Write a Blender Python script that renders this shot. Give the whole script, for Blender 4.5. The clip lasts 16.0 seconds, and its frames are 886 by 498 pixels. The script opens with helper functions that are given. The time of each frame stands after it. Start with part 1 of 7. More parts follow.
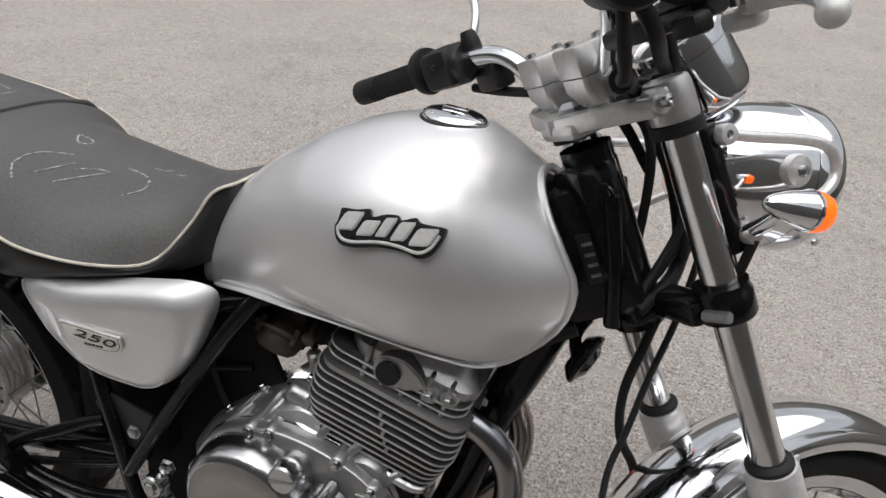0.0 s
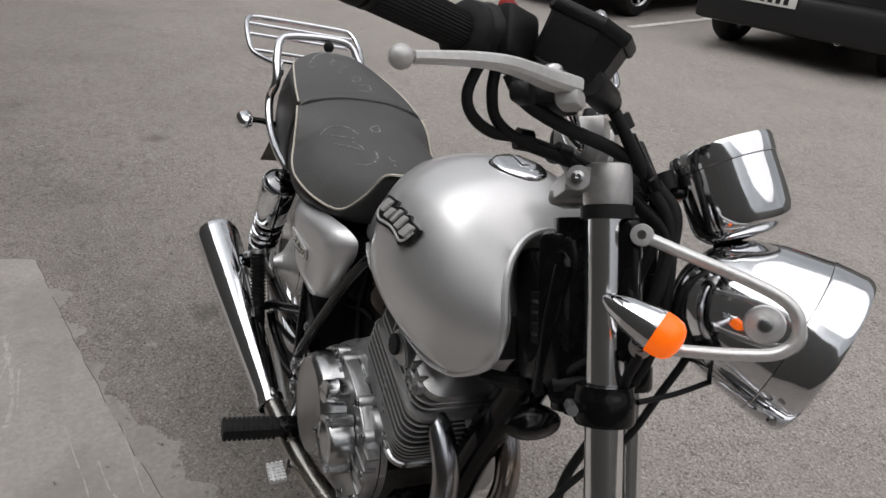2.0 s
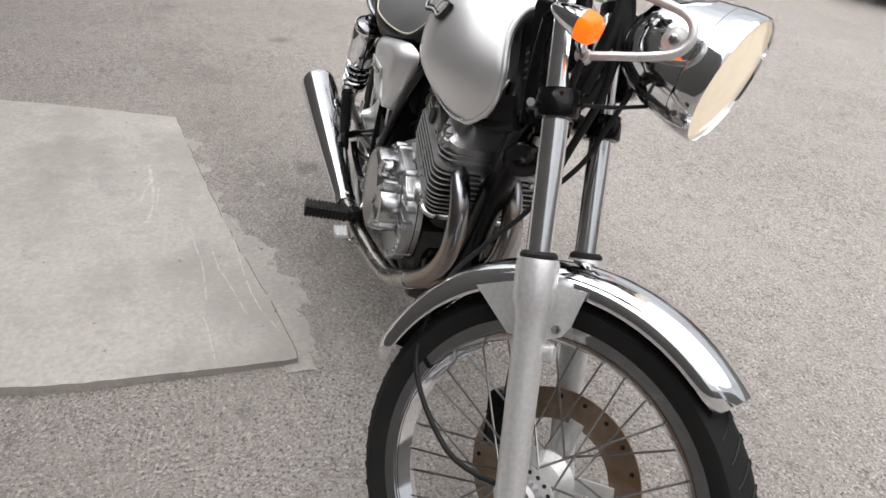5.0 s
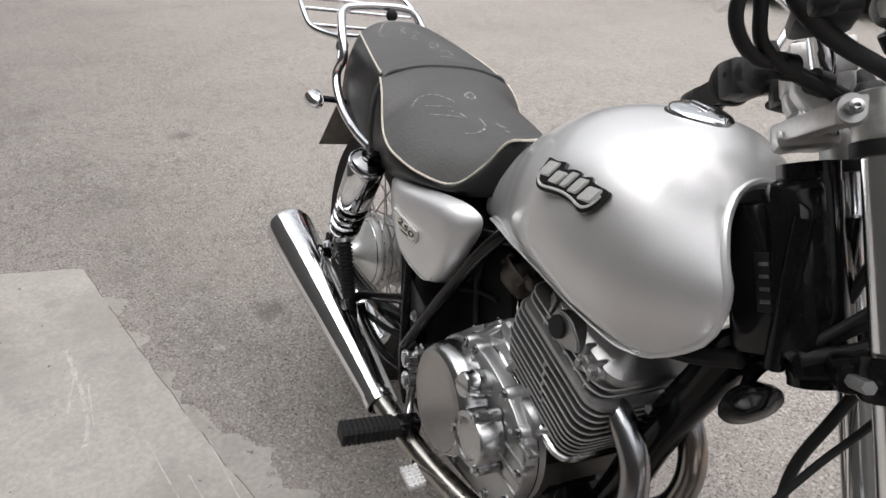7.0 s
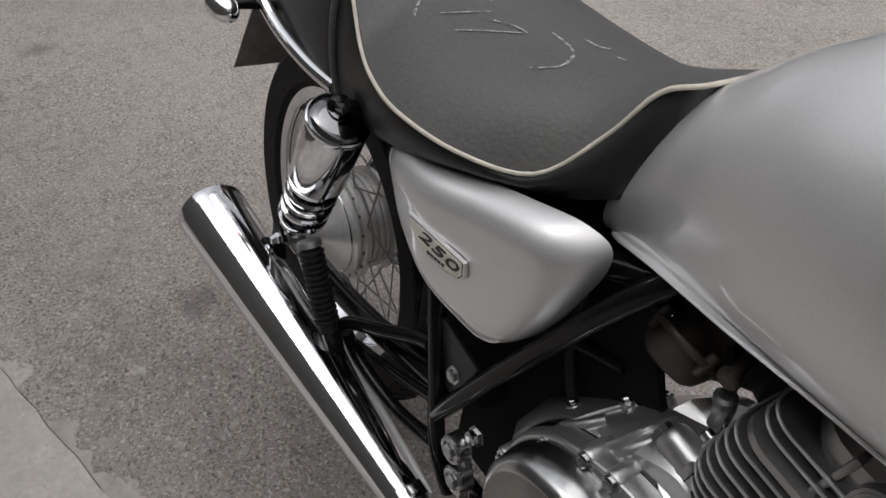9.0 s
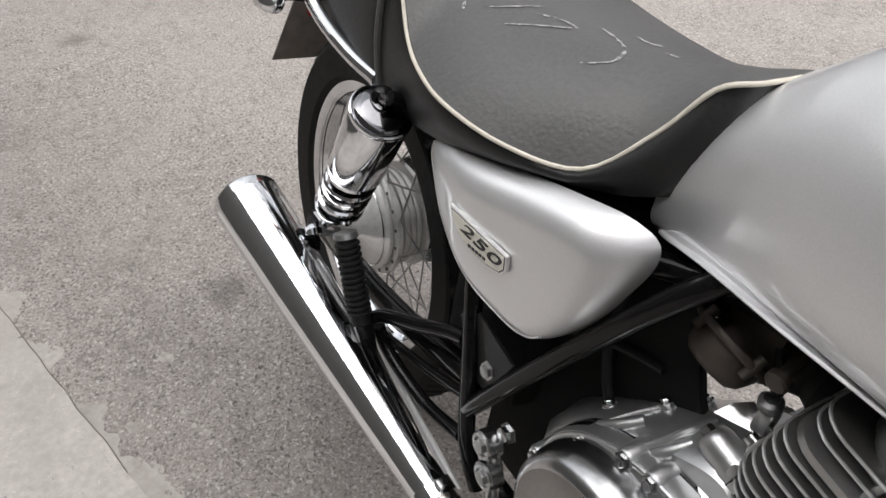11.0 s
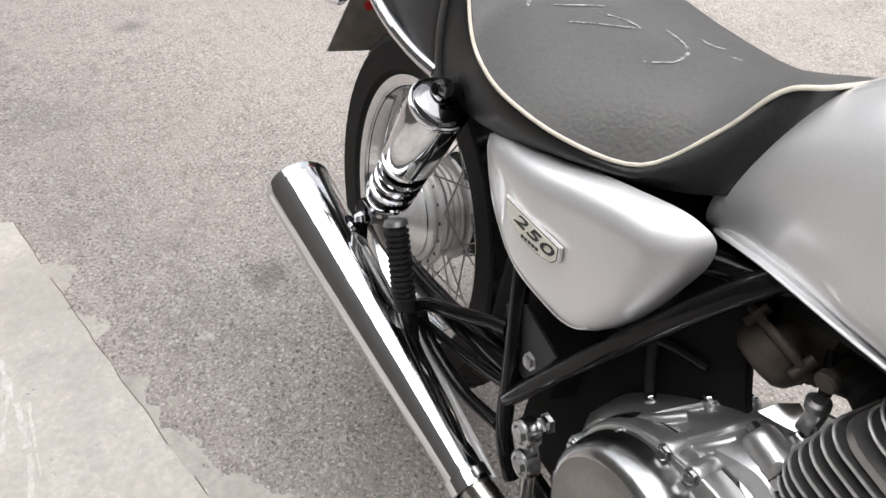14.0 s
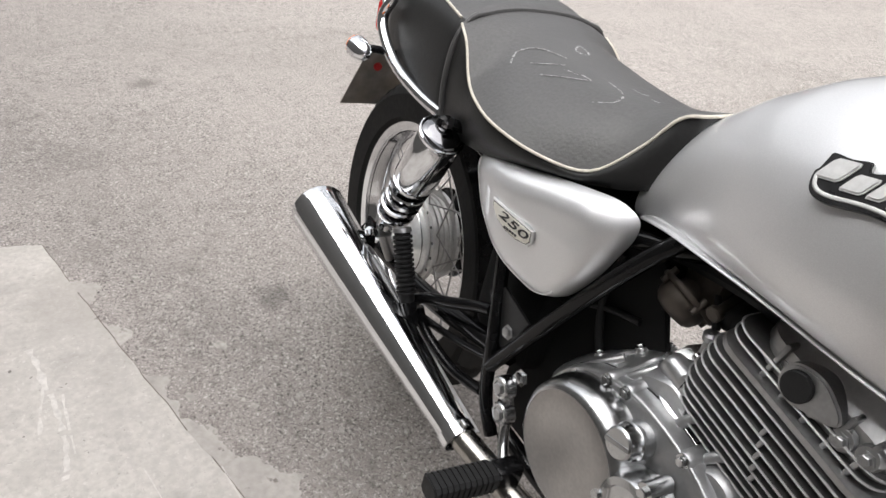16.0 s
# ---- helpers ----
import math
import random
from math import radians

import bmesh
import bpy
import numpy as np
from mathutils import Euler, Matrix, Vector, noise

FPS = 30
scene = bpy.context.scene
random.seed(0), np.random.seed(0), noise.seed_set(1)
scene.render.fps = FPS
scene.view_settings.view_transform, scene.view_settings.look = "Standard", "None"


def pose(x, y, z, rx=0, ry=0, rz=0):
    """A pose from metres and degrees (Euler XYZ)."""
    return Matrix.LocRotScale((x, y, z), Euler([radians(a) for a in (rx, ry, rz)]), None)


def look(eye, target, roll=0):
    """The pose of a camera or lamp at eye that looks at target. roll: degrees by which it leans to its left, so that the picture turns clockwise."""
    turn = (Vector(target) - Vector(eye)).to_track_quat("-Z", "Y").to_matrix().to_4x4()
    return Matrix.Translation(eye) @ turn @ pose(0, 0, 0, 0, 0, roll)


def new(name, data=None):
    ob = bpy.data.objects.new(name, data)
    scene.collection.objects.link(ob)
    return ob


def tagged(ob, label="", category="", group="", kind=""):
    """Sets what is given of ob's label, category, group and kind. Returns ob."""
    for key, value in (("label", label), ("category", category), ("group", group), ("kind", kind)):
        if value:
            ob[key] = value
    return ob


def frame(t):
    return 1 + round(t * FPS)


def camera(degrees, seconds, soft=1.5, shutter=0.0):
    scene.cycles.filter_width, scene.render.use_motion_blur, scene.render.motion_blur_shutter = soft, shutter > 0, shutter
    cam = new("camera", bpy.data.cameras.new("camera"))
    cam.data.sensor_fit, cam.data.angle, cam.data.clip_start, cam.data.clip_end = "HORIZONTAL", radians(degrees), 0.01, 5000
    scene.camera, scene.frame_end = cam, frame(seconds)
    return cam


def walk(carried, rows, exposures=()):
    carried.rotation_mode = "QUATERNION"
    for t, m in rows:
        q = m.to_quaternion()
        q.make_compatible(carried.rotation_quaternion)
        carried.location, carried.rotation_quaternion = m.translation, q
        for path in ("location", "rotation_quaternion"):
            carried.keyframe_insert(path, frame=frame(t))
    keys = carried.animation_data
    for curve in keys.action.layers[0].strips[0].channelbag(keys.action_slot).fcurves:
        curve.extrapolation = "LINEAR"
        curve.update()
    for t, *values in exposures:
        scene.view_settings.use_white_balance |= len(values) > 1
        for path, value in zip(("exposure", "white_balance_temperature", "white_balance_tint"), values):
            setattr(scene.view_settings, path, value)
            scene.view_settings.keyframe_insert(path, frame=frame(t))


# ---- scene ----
cam = camera(66.9, 16.0)
PATH = [
    (0, (-0.041, -0.016, 1.220), (-0.351, 1.526, 0.190), 4.3),
    (0.5, (0.121, 0.054, 1.227), (-0.368, 1.556, 0.207), 7.6),
    (1, (0.266, 0.148, 1.239), (-0.540, 1.531, 0.254), 10.0),
    (1.5, (0.337, 0.191, 1.269), (-0.832, 1.309, 0.312), 4.7),
    (2, (0.478, 0.179, 1.249), (-0.932, 1.036, 0.349), 5.7),
    (2.5, (0.603, 0.162, 1.198), (-0.853, 0.926, 0.288), 5.1),
    (3, (0.739, 0.151, 1.152), (-0.689, 0.910, 0.194), 5.7),
    (3.2, (0.788, 0.145, 1.120), (-0.619, 0.932, 0.154), 6.6),
    (5.3, (0.894, 0.154, 1.132), (-0.598, 0.698, 0.125), 5.5),
    (5.5, (0.854, 0.111, 1.169), (-0.653, 0.744, 0.241), 4.9),
    (6, (0.713, 0.053, 1.187), (-0.753, 0.838, 0.311), 4.4),
    (6.5, (0.506, 0.053, 1.189), (-0.951, 0.860, 0.318), 2.7),
    (7, (0.305, 0.054, 1.176), (-1.089, 0.891, 0.233), 1.2),
    (7.5, (0.087, 0.103, 1.160), (-1.051, 1.275, 0.229), 1.6),
    (8, (-0.058, 0.159, 1.166), (-0.919, 1.522, 0.198), 2.7),
    (8.5, (-0.159, 0.211, 1.106), (-1.102, 1.330, -0.074), 0.7),
    (9, (-0.214, 0.221, 1.046), (-1.324, 1.113, -0.181), -0.5),
    (9.2, (-0.225, 0.212, 1.034), (-1.312, 1.087, -0.226), 0.7),
    (11.3, (-0.222, 0.197, 1.038), (-1.379, 1.045, -0.178), 0.3),
    (11.5, (-0.220, 0.194, 1.038), (-1.382, 1.034, -0.179), 0.4),
    (12, (-0.219, 0.192, 1.040), (-1.388, 1.009, -0.186), -0.1),
    (12.5, (-0.219, 0.185, 1.040), (-1.402, 0.986, -0.183), -0.0),
    (13, (-0.219, 0.180, 1.040), (-1.396, 0.995, -0.179), 0.5),
    (13.5, (-0.218, 0.179, 1.039), (-1.410, 0.989, -0.169), 0.7),
    (14, (-0.219, 0.165, 1.038), (-1.411, 0.963, -0.177), 1.4),
    (14.5, (-0.223, 0.150, 1.032), (-1.425, 0.903, -0.201), 1.5),
    (15, (-0.215, 0.126, 1.036), (-1.422, 0.914, -0.172), 1.9),
    (15.5, (-0.166, 0.057, 1.073), (-1.426, 0.916, -0.027), 2.6),
    (16, (-0.041, 0.001, 1.090), (-1.294, 0.929, 0.040), 4.6),
]
EXPOSURES = [(0, 0.21), (0.5, 0.01), (1, 0.03), (1.5, -0.03), (2, -0.27), (2.5, -0.14), (3.2, 0.21), (5.3, 0.53), (6, 0.53), (7.5, 0.25), (8, -0.03), (8.5, -0.41), (9.2, -0.03), (11.3, 0.53), (12, 0.62), (12.5, 0.86), (13, 0.91), (14.5, 0.9), (16, 0.8)]
walk(cam, [(t, look(eye, target, roll)) for t, eye, target, roll in PATH], EXPOSURES)
# ---- world and sun: a high thin overcast over an open yard ----
world = bpy.data.worlds.new("overcast_sky")
scene.world = world
world.use_nodes = True
wn, wl = world.node_tree.nodes, world.node_tree.links
sky = wn.new("ShaderNodeTexSky")
sky.sky_type, sky.sun_disc = "NISHITA", False
sky.sun_elevation, sky.sun_rotation = radians(55), radians(200)
sky.air_density, sky.dust_density = 1.0, 3.0
cloud = wn.new("ShaderNodeHueSaturation")
cloud.inputs["Saturation"].default_value = 0.12
wl.new(sky.outputs["Color"], cloud.inputs["Color"])
# broken cloud all over the sky
sky_coord = wn.new("ShaderNodeTexCoord")
billow = wn.new("ShaderNodeTexNoise")
billow.inputs["Scale"].default_value, billow.inputs["Detail"].default_value, billow.inputs["Roughness"].default_value = 3.2, 6.0, 0.55
wl.new(sky_coord.outputs["Generated"], billow.inputs["Vector"])
cover_ = wn.new("ShaderNodeMapRange")
cover_.inputs["From Min"].default_value, cover_.inputs["From Max"].default_value = 0.36, 0.64
cover_.inputs["To Min"].default_value, cover_.inputs["To Max"].default_value = 0.84, 1.16
wl.new(billow.outputs["Fac"], cover_.inputs["Value"])
veil = wn.new("ShaderNodeMix")
veil.data_type, veil.blend_type = "RGBA", "MULTIPLY"
veil.inputs["Factor"].default_value = 1.0
wl.new(cloud.outputs["Color"], veil.inputs["A"])
wl.new(cover_.outputs["Result"], veil.inputs["B"])
# an overcast sky is brightest overhead and dimmer towards the horizon
rise = wn.new("ShaderNodeSeparateXYZ")
wl.new(sky_coord.outputs["Generated"], rise.inputs["Vector"])
height_ = wn.new("ShaderNodeMapRange")
height_.inputs["From Min"].default_value, height_.inputs["From Max"].default_value = 0.0, 1.0
height_.inputs["To Min"].default_value, height_.inputs["To Max"].default_value = 0.45, 1.85
wl.new(rise.outputs["Z"], height_.inputs["Value"])
dome = wn.new("ShaderNodeMix")
dome.data_type, dome.blend_type = "RGBA", "MULTIPLY"
dome.inputs["Factor"].default_value = 1.0
wl.new(veil.outputs["Result"], dome.inputs["A"])
wl.new(height_.outputs["Result"], dome.inputs["B"])
wl.new(dome.outputs["Result"], wn["Background"].inputs["Color"])
wn["Background"].inputs["Strength"].default_value = 0.15
sun = new("sun", bpy.data.lights.new("sun", "SUN"))
sun.data.energy, sun.data.angle, sun.data.color = 1.3, radians(75), (1.0, 0.945, 0.935)
sun.matrix_world = look((0, 0, 10), (0.0, 0.0, 0.0)) @ pose(0, 0, 0)
sun.rotation_euler = (radians(20), 0, radians(140))


# ---- materials ----
def material(name, color, rough=0.5, metal=0.0, vary=0.12, scale=30.0, bump=0.0, bump_scale=None, coat=0.0, tint=None,
             stain=0.0, stain_scale=3.0, coords="Object", detail=6.0, rough_vary=0.12, spec=0.5):
    """A principled surface with fine grain, coarse stains and relief."""
    m = bpy.data.materials.new(name)
    m.use_nodes = True
    n, l = m.node_tree.nodes, m.node_tree.links
    b = n["Principled BSDF"]
    b.inputs["Metallic"].default_value = metal
    b.inputs["Specular IOR Level"].default_value = spec
    b.inputs["Coat Weight"].default_value = coat
    b.inputs["Coat Roughness"].default_value = 0.04
    tc = n.new("ShaderNodeTexCoord")
    fine = n.new("ShaderNodeTexNoise")
    fine.inputs["Scale"].default_value, fine.inputs["Detail"].default_value = scale, detail
    l.new(tc.outputs[coords], fine.inputs["Vector"])
    ramp = n.new("ShaderNodeValToRGB")
    dark = tuple(c * (1 - vary) for c in color)
    light = tuple(min(1.0, c * (1 + vary)) for c in color)
    ramp.color_ramp.elements[0].position, ramp.color_ramp.elements[1].position = 0.3, 0.7
    ramp.color_ramp.elements[0].color, ramp.color_ramp.elements[1].color = (*dark, 1), (*light, 1)
    l.new(fine.outputs["Fac"], ramp.inputs["Fac"])
    out = ramp.outputs["Color"]
    if stain:
        big = n.new("ShaderNodeTexNoise")
        big.inputs["Scale"].default_value, big.inputs["Detail"].default_value = stain_scale, 5.0
        l.new(tc.outputs[coords], big.inputs["Vector"])
        edge = n.new("ShaderNodeMapRange")
        edge.inputs["From Min"].default_value, edge.inputs["From Max"].default_value = 0.42, 0.68
        edge.inputs["To Max"].default_value = stain
        l.new(big.outputs["Fac"], edge.inputs["Value"])
        mix = n.new("ShaderNodeMix")
        mix.data_type = "RGBA"
        l.new(edge.outputs["Result"], mix.inputs["Factor"])
        l.new(out, mix.inputs["A"])
        mix.inputs["B"].default_value = (*(tint or tuple(c * 0.5 for c in color)), 1)
        out = mix.outputs["Result"]
    l.new(out, b.inputs["Base Color"])
    rr = n.new("ShaderNodeMapRange")
    rr.inputs["To Min"].default_value = max(0.02, rough * (1 - rough_vary * 2))
    rr.inputs["To Max"].default_value = min(1.0, rough * (1 + rough_vary * 2))
    l.new(fine.outputs["Fac"], rr.inputs["Value"])
    l.new(rr.outputs["Result"], b.inputs["Roughness"])
    if bump:
        relief = n.new("ShaderNodeTexNoise")
        relief.inputs["Scale"].default_value, relief.inputs["Detail"].default_value = bump_scale or scale, 8.0
        l.new(tc.outputs[coords], relief.inputs["Vector"])
        bm_ = n.new("ShaderNodeBump")
        bm_.inputs["Strength"].default_value, bm_.inputs["Distance"].default_value = bump, 0.004
        l.new(relief.outputs["Fac"], bm_.inputs["Height"])
        l.new(bm_.outputs["Normal"], b.inputs["Normal"])
    return m


def glow(name, color, strength, rough=0.25, emit=None):
    m = material(name, color, rough, 0.0, 0.05, 60)
    b = m.node_tree.nodes["Principled BSDF"]
    b.inputs["Emission Color"].default_value = (*(emit or color), 1)
    b.inputs["Emission Strength"].default_value = strength
    return m


SILVER = material("silver_metallic_paint", (0.80, 0.80, 0.805), 0.48, 0.80, 0.05, 900, coat=0.9, stain=0.05, stain_scale=6)
SILVER.node_tree.nodes["Principled BSDF"].inputs["Coat IOR"].default_value = 1.55
CHROME = material("chrome_plate", (0.80, 0.81, 0.83), 0.085, 1.0, 0.03, 40, bump=0.12, bump_scale=9, stain=0.12, stain_scale=18, tint=(0.6, 0.6, 0.6), rough_vary=0.3)
POLISHED = material("polished_aluminium", (0.50, 0.505, 0.51), 0.23, 1.0, 0.07, 120, bump=0.04, stain=0.25, stain_scale=25, tint=(0.36, 0.355, 0.35))
CAST = material("cast_aluminium", (0.41, 0.412, 0.414), 0.34, 0.85, 0.08, 220, bump=0.025, bump_scale=250, stain=0.4, stain_scale=14, tint=(0.22, 0.208, 0.192))
CASE = material("bright_crankcase_alloy", (0.50, 0.503, 0.507), 0.37, 0.9, 0.06, 160, bump=0.04, bump_scale=300, stain=0.3, stain_scale=9, tint=(0.36, 0.355, 0.35))
GLINT = material("glint_alloy", (0.82, 0.82, 0.825), 0.22, 1.0, 0.04, 160, stain=0.15, stain_scale=20, tint=(0.6, 0.6, 0.6))
# fin faces inside the bright edges, darkened in colour for the shade between them
WEB = material("shaded_fin_web", (0.15, 0.149, 0.147), 0.45, 0.7, 0.15, 120, stain=0.4, stain_scale=14, tint=(0.08, 0.077, 0.072))
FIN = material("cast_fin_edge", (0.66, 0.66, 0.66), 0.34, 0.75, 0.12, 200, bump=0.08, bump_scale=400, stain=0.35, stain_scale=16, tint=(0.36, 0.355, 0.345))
FACE = material("brushed_cover_face", (0.44, 0.42, 0.40), 0.42, 0.7, 0.08, 180, bump=0.05, stain=0.3, stain_scale=22, tint=(0.36, 0.34, 0.325))
BRUSHED = material("satin_aluminium", (0.76, 0.76, 0.755), 0.38, 0.62, 0.08, 160, bump=0.08, stain=0.15, stain_scale=15, tint=(0.5, 0.49, 0.47))
BLACK = material("black_frame_paint", (0.006, 0.006, 0.0065), 0.15, 0.0, 0.3, 60, stain=0.25, stain_scale=12, tint=(0.010, 0.0095, 0.009), spec=0.24)
PLASTIC = material("black_plastic", (0.012, 0.012, 0.0125), 0.42, 0.0, 0.2, 300, bump=0.15, bump_scale=600, spec=0.3)
MATT = material("matt_black_moulding", (0.011, 0.011, 0.011), 0.7, 0.0, 0.2, 120, bump=0.1, bump_scale=500, spec=0.12)
RUBBER = material("black_rubber", (0.014, 0.014, 0.0145), 0.6, 0.0, 0.2, 150, bump=0.1, stain=0.25, stain_scale=14, tint=(0.022, 0.021, 0.02), spec=0.3)
TYRE = material("tyre_rubber", (0.011, 0.011, 0.011), 0.75, 0.0, 0.25, 90, bump=0.15, stain=0.4, stain_scale=9, tint=(0.025, 0.023, 0.021), spec=0.25)
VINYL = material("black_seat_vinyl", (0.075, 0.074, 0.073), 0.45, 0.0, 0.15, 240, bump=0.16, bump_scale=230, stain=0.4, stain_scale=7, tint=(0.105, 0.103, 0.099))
# the pads' side vinyl, with the shade on the sides put into its colour
SHADED_VINYL = material("shaded_black_vinyl", (0.016, 0.016, 0.016), 0.42, 0.0, 0.15, 200, bump=0.1, bump_scale=320, stain=0.3, stain_scale=8, tint=(0.028, 0.027, 0.026), spec=0.35)
PIPING = material("cream_piping", (0.62, 0.58, 0.5), 0.5, 0.0, 0.12, 120, stain=0.3, stain_scale=20, tint=(0.4, 0.37, 0.3))
CHALK = material("chalk_scuff", (0.42, 0.42, 0.415), 0.95, 0.0, 0.3, 300)


def crumble(m, scale, low, high, most):
    """Lets a thin deposit break up so that what it lies on shows through."""
    n, l = m.node_tree.nodes, m.node_tree.links
    tc = next(x for x in n if x.type == "TEX_COORD")
    tex = n.new("ShaderNodeTexNoise")
    tex.inputs["Scale"].default_value, tex.inputs["Detail"].default_value, tex.inputs["Roughness"].default_value = scale, 4.0, 0.7
    l.new(tc.outputs["Object"], tex.inputs["Vector"])
    cut_ = n.new("ShaderNodeMapRange")
    cut_.inputs["From Min"].default_value, cut_.inputs["From Max"].default_value, cut_.inputs["To Max"].default_value = low, high, most
    l.new(tex.outputs["Fac"], cut_.inputs["Value"])
    l.new(cut_.outputs["Result"], n["Principled BSDF"].inputs["Alpha"])


crumble(CHALK, 170.0, 0.28, 0.58, 0.95)
AMBER = glow("amber_lens", (0.95, 0.2, 0.01), 0.25, 0.15)
AMBER_LIT = glow("lit_amber_lens", (0.95, 0.17, 0.01), 0.75, 0.12, (1.0, 0.14, 0.005))
LENS = glow("lit_fluted_lens", (0.80, 0.72, 0.58), 0.28, 0.16, (1.0, 0.82, 0.6))
RED = glow("red_lens", (0.55, 0.02, 0.02), 0.05, 0.2)
REDPLASTIC = material("red_plastic", (0.5, 0.03, 0.03), 0.4, 0.0, 0.1, 100)
BEAM = glow("lit_headlight_reflector", (0.9, 0.8, 0.62), 0.9, 0.3, (1.0, 0.8, 0.55))
HEAT = material("heat_tinted_pipe", (0.31, 0.32, 0.345), 0.24, 1.0, 0.2, 14, stain=0.95, stain_scale=7, tint=(0.30, 0.17, 0.05))
DULL_PIPE = material("dulled_chrome_pipe", (0.44, 0.425, 0.40), 0.26, 1.0, 0.12, 30, bump=0.05, stain=0.5, stain_scale=12, tint=(0.30, 0.27, 0.23))
YOKE = material("bead_blasted_alloy", (0.56, 0.553, 0.543), 0.40, 0.65, 0.08, 160, bump=0.05, stain=0.2, stain_scale=15, tint=(0.42, 0.41, 0.40))
FORK = material("hard_chrome_tube", (0.84, 0.845, 0.855), 0.15, 1.0, 0.04, 40, stain=0.2, stain_scale=20, tint=(0.55, 0.55, 0.55), rough_vary=0.3)
SPOKE = material("dull_spoke_steel", (0.34, 0.335, 0.33), 0.3, 1.0, 0.15, 120)
SMOKED = material("smoked_chrome", (0.24, 0.24, 0.25), 0.08, 1.0, 0.05, 40)
# barrel core behind the fins, gap shade painted in
GAP_DARK = material("gap_shade_casting", (0.05, 0.047, 0.044), 0.6, 0.5, 0.2, 90)
# darker casting for the engine block and sump
DARK_CAST = material("dark_casting", (0.085, 0.08, 0.075), 0.5, 0.6, 0.25, 60, bump=0.1, bump_scale=200, stain=0.5, stain_scale=12, tint=(0.03, 0.028, 0.026))
LEVER = material("pale_lever_alloy", (0.66, 0.66, 0.65), 0.42, 0.25, 0.08, 200, stain=0.25, stain_scale=30, tint=(0.5, 0.49, 0.47))
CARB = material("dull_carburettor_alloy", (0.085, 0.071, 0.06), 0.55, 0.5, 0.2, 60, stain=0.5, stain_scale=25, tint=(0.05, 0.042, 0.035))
DISC = material("rusted_disc_steel", (0.36, 0.29, 0.23), 0.42, 0.85, 0.2, 60, stain=0.7, stain_scale=16, tint=(0.25, 0.14, 0.07))
LABEL = material("pale_badge_plate", (0.80, 0.78, 0.70), 0.3, 0.0, 0.1, 80)
INK = material("black_badge_enamel", (0.012, 0.012, 0.013), 0.3, 0.0, 0.2, 80)
MIRROR = material("mirror_glass", (0.9, 0.91, 0.92), 0.02, 1.0, 0.01, 10)
CARPAINT = material("dark_car_paint", (0.012, 0.013, 0.016), 0.3, 0.2, 0.15, 60, coat=0.8, stain=0.3, stain_scale=3, tint=(0.03, 0.03, 0.03))
PLATE = material("white_plate", (0.7, 0.7, 0.68), 0.4, 0.0, 0.05, 40)
DARKPLATE = material("dusty_dark_mudguard", (0.21, 0.195, 0.18), 0.4, 0.0, 0.25, 40, stain=0.6, stain_scale=9, tint=(0.26, 0.2, 0.14))
LINE = material("worn_road_paint", (0.72, 0.7, 0.66), 0.7, 0.0, 0.2, 25, stain=0.7, stain_scale=9, tint=(0.25, 0.24, 0.23))
CONCRETE = material("concrete_slab", (0.485, 0.458, 0.422), 0.85, 0.0, 0.13, 70, bump=0.3, bump_scale=130, stain=0.4, stain_scale=1.8, tint=(0.33, 0.31, 0.285), coords="Object")


def pock_slab(m, shades):
    """Scatters pits, blots and pale scuffs over the cement."""
    n, l = m.node_tree.nodes, m.node_tree.links
    b = n["Principled BSDF"]
    out = b.inputs["Base Color"].links[0].from_socket
    tc = next(x for x in n if x.type == "TEX_COORD")
    for scale, detail, low, high, most, shade in shades:
        tex = n.new("ShaderNodeTexNoise")
        tex.inputs["Scale"].default_value, tex.inputs["Detail"].default_value, tex.inputs["Roughness"].default_value = scale, detail, 0.68
        l.new(tc.outputs["Object"], tex.inputs["Vector"])
        cut_ = n.new("ShaderNodeMapRange")
        cut_.inputs["From Min"].default_value, cut_.inputs["From Max"].default_value, cut_.inputs["To Max"].default_value = low, high, most
        l.new(tex.outputs["Fac"], cut_.inputs["Value"])
        mix = n.new("ShaderNodeMix")
        mix.data_type = "RGBA"
        l.new(cut_.outputs["Result"], mix.inputs["Factor"])
        l.new(out, mix.inputs["A"])
        mix.inputs["B"].default_value = (*shade, 1)
        out = mix.outputs["Result"]
    l.new(out, b.inputs["Base Color"])


pock_slab(CONCRETE, ((120.0, 4.0, 0.62, 0.68, 0.55, (0.27, 0.253, 0.232)), (95.0, 4.0, 0.60, 0.66, 0.6, (0.60, 0.575, 0.54)), (3.2, 12.0, 0.48, 0.62, 0.55, (0.36, 0.34, 0.312)), (1.5, 12.0, 0.50, 0.60, 0.5, (0.31, 0.288, 0.26)), (38.0, 3.0, 0.70, 0.73, 0.8, (0.11, 0.10, 0.092)), (7.0, 9.0, 0.56, 0.68, 0.5, (0.30, 0.283, 0.262)), (9.0, 8.0, 0.60, 0.70, 0.5, (0.56, 0.535, 0.50))))


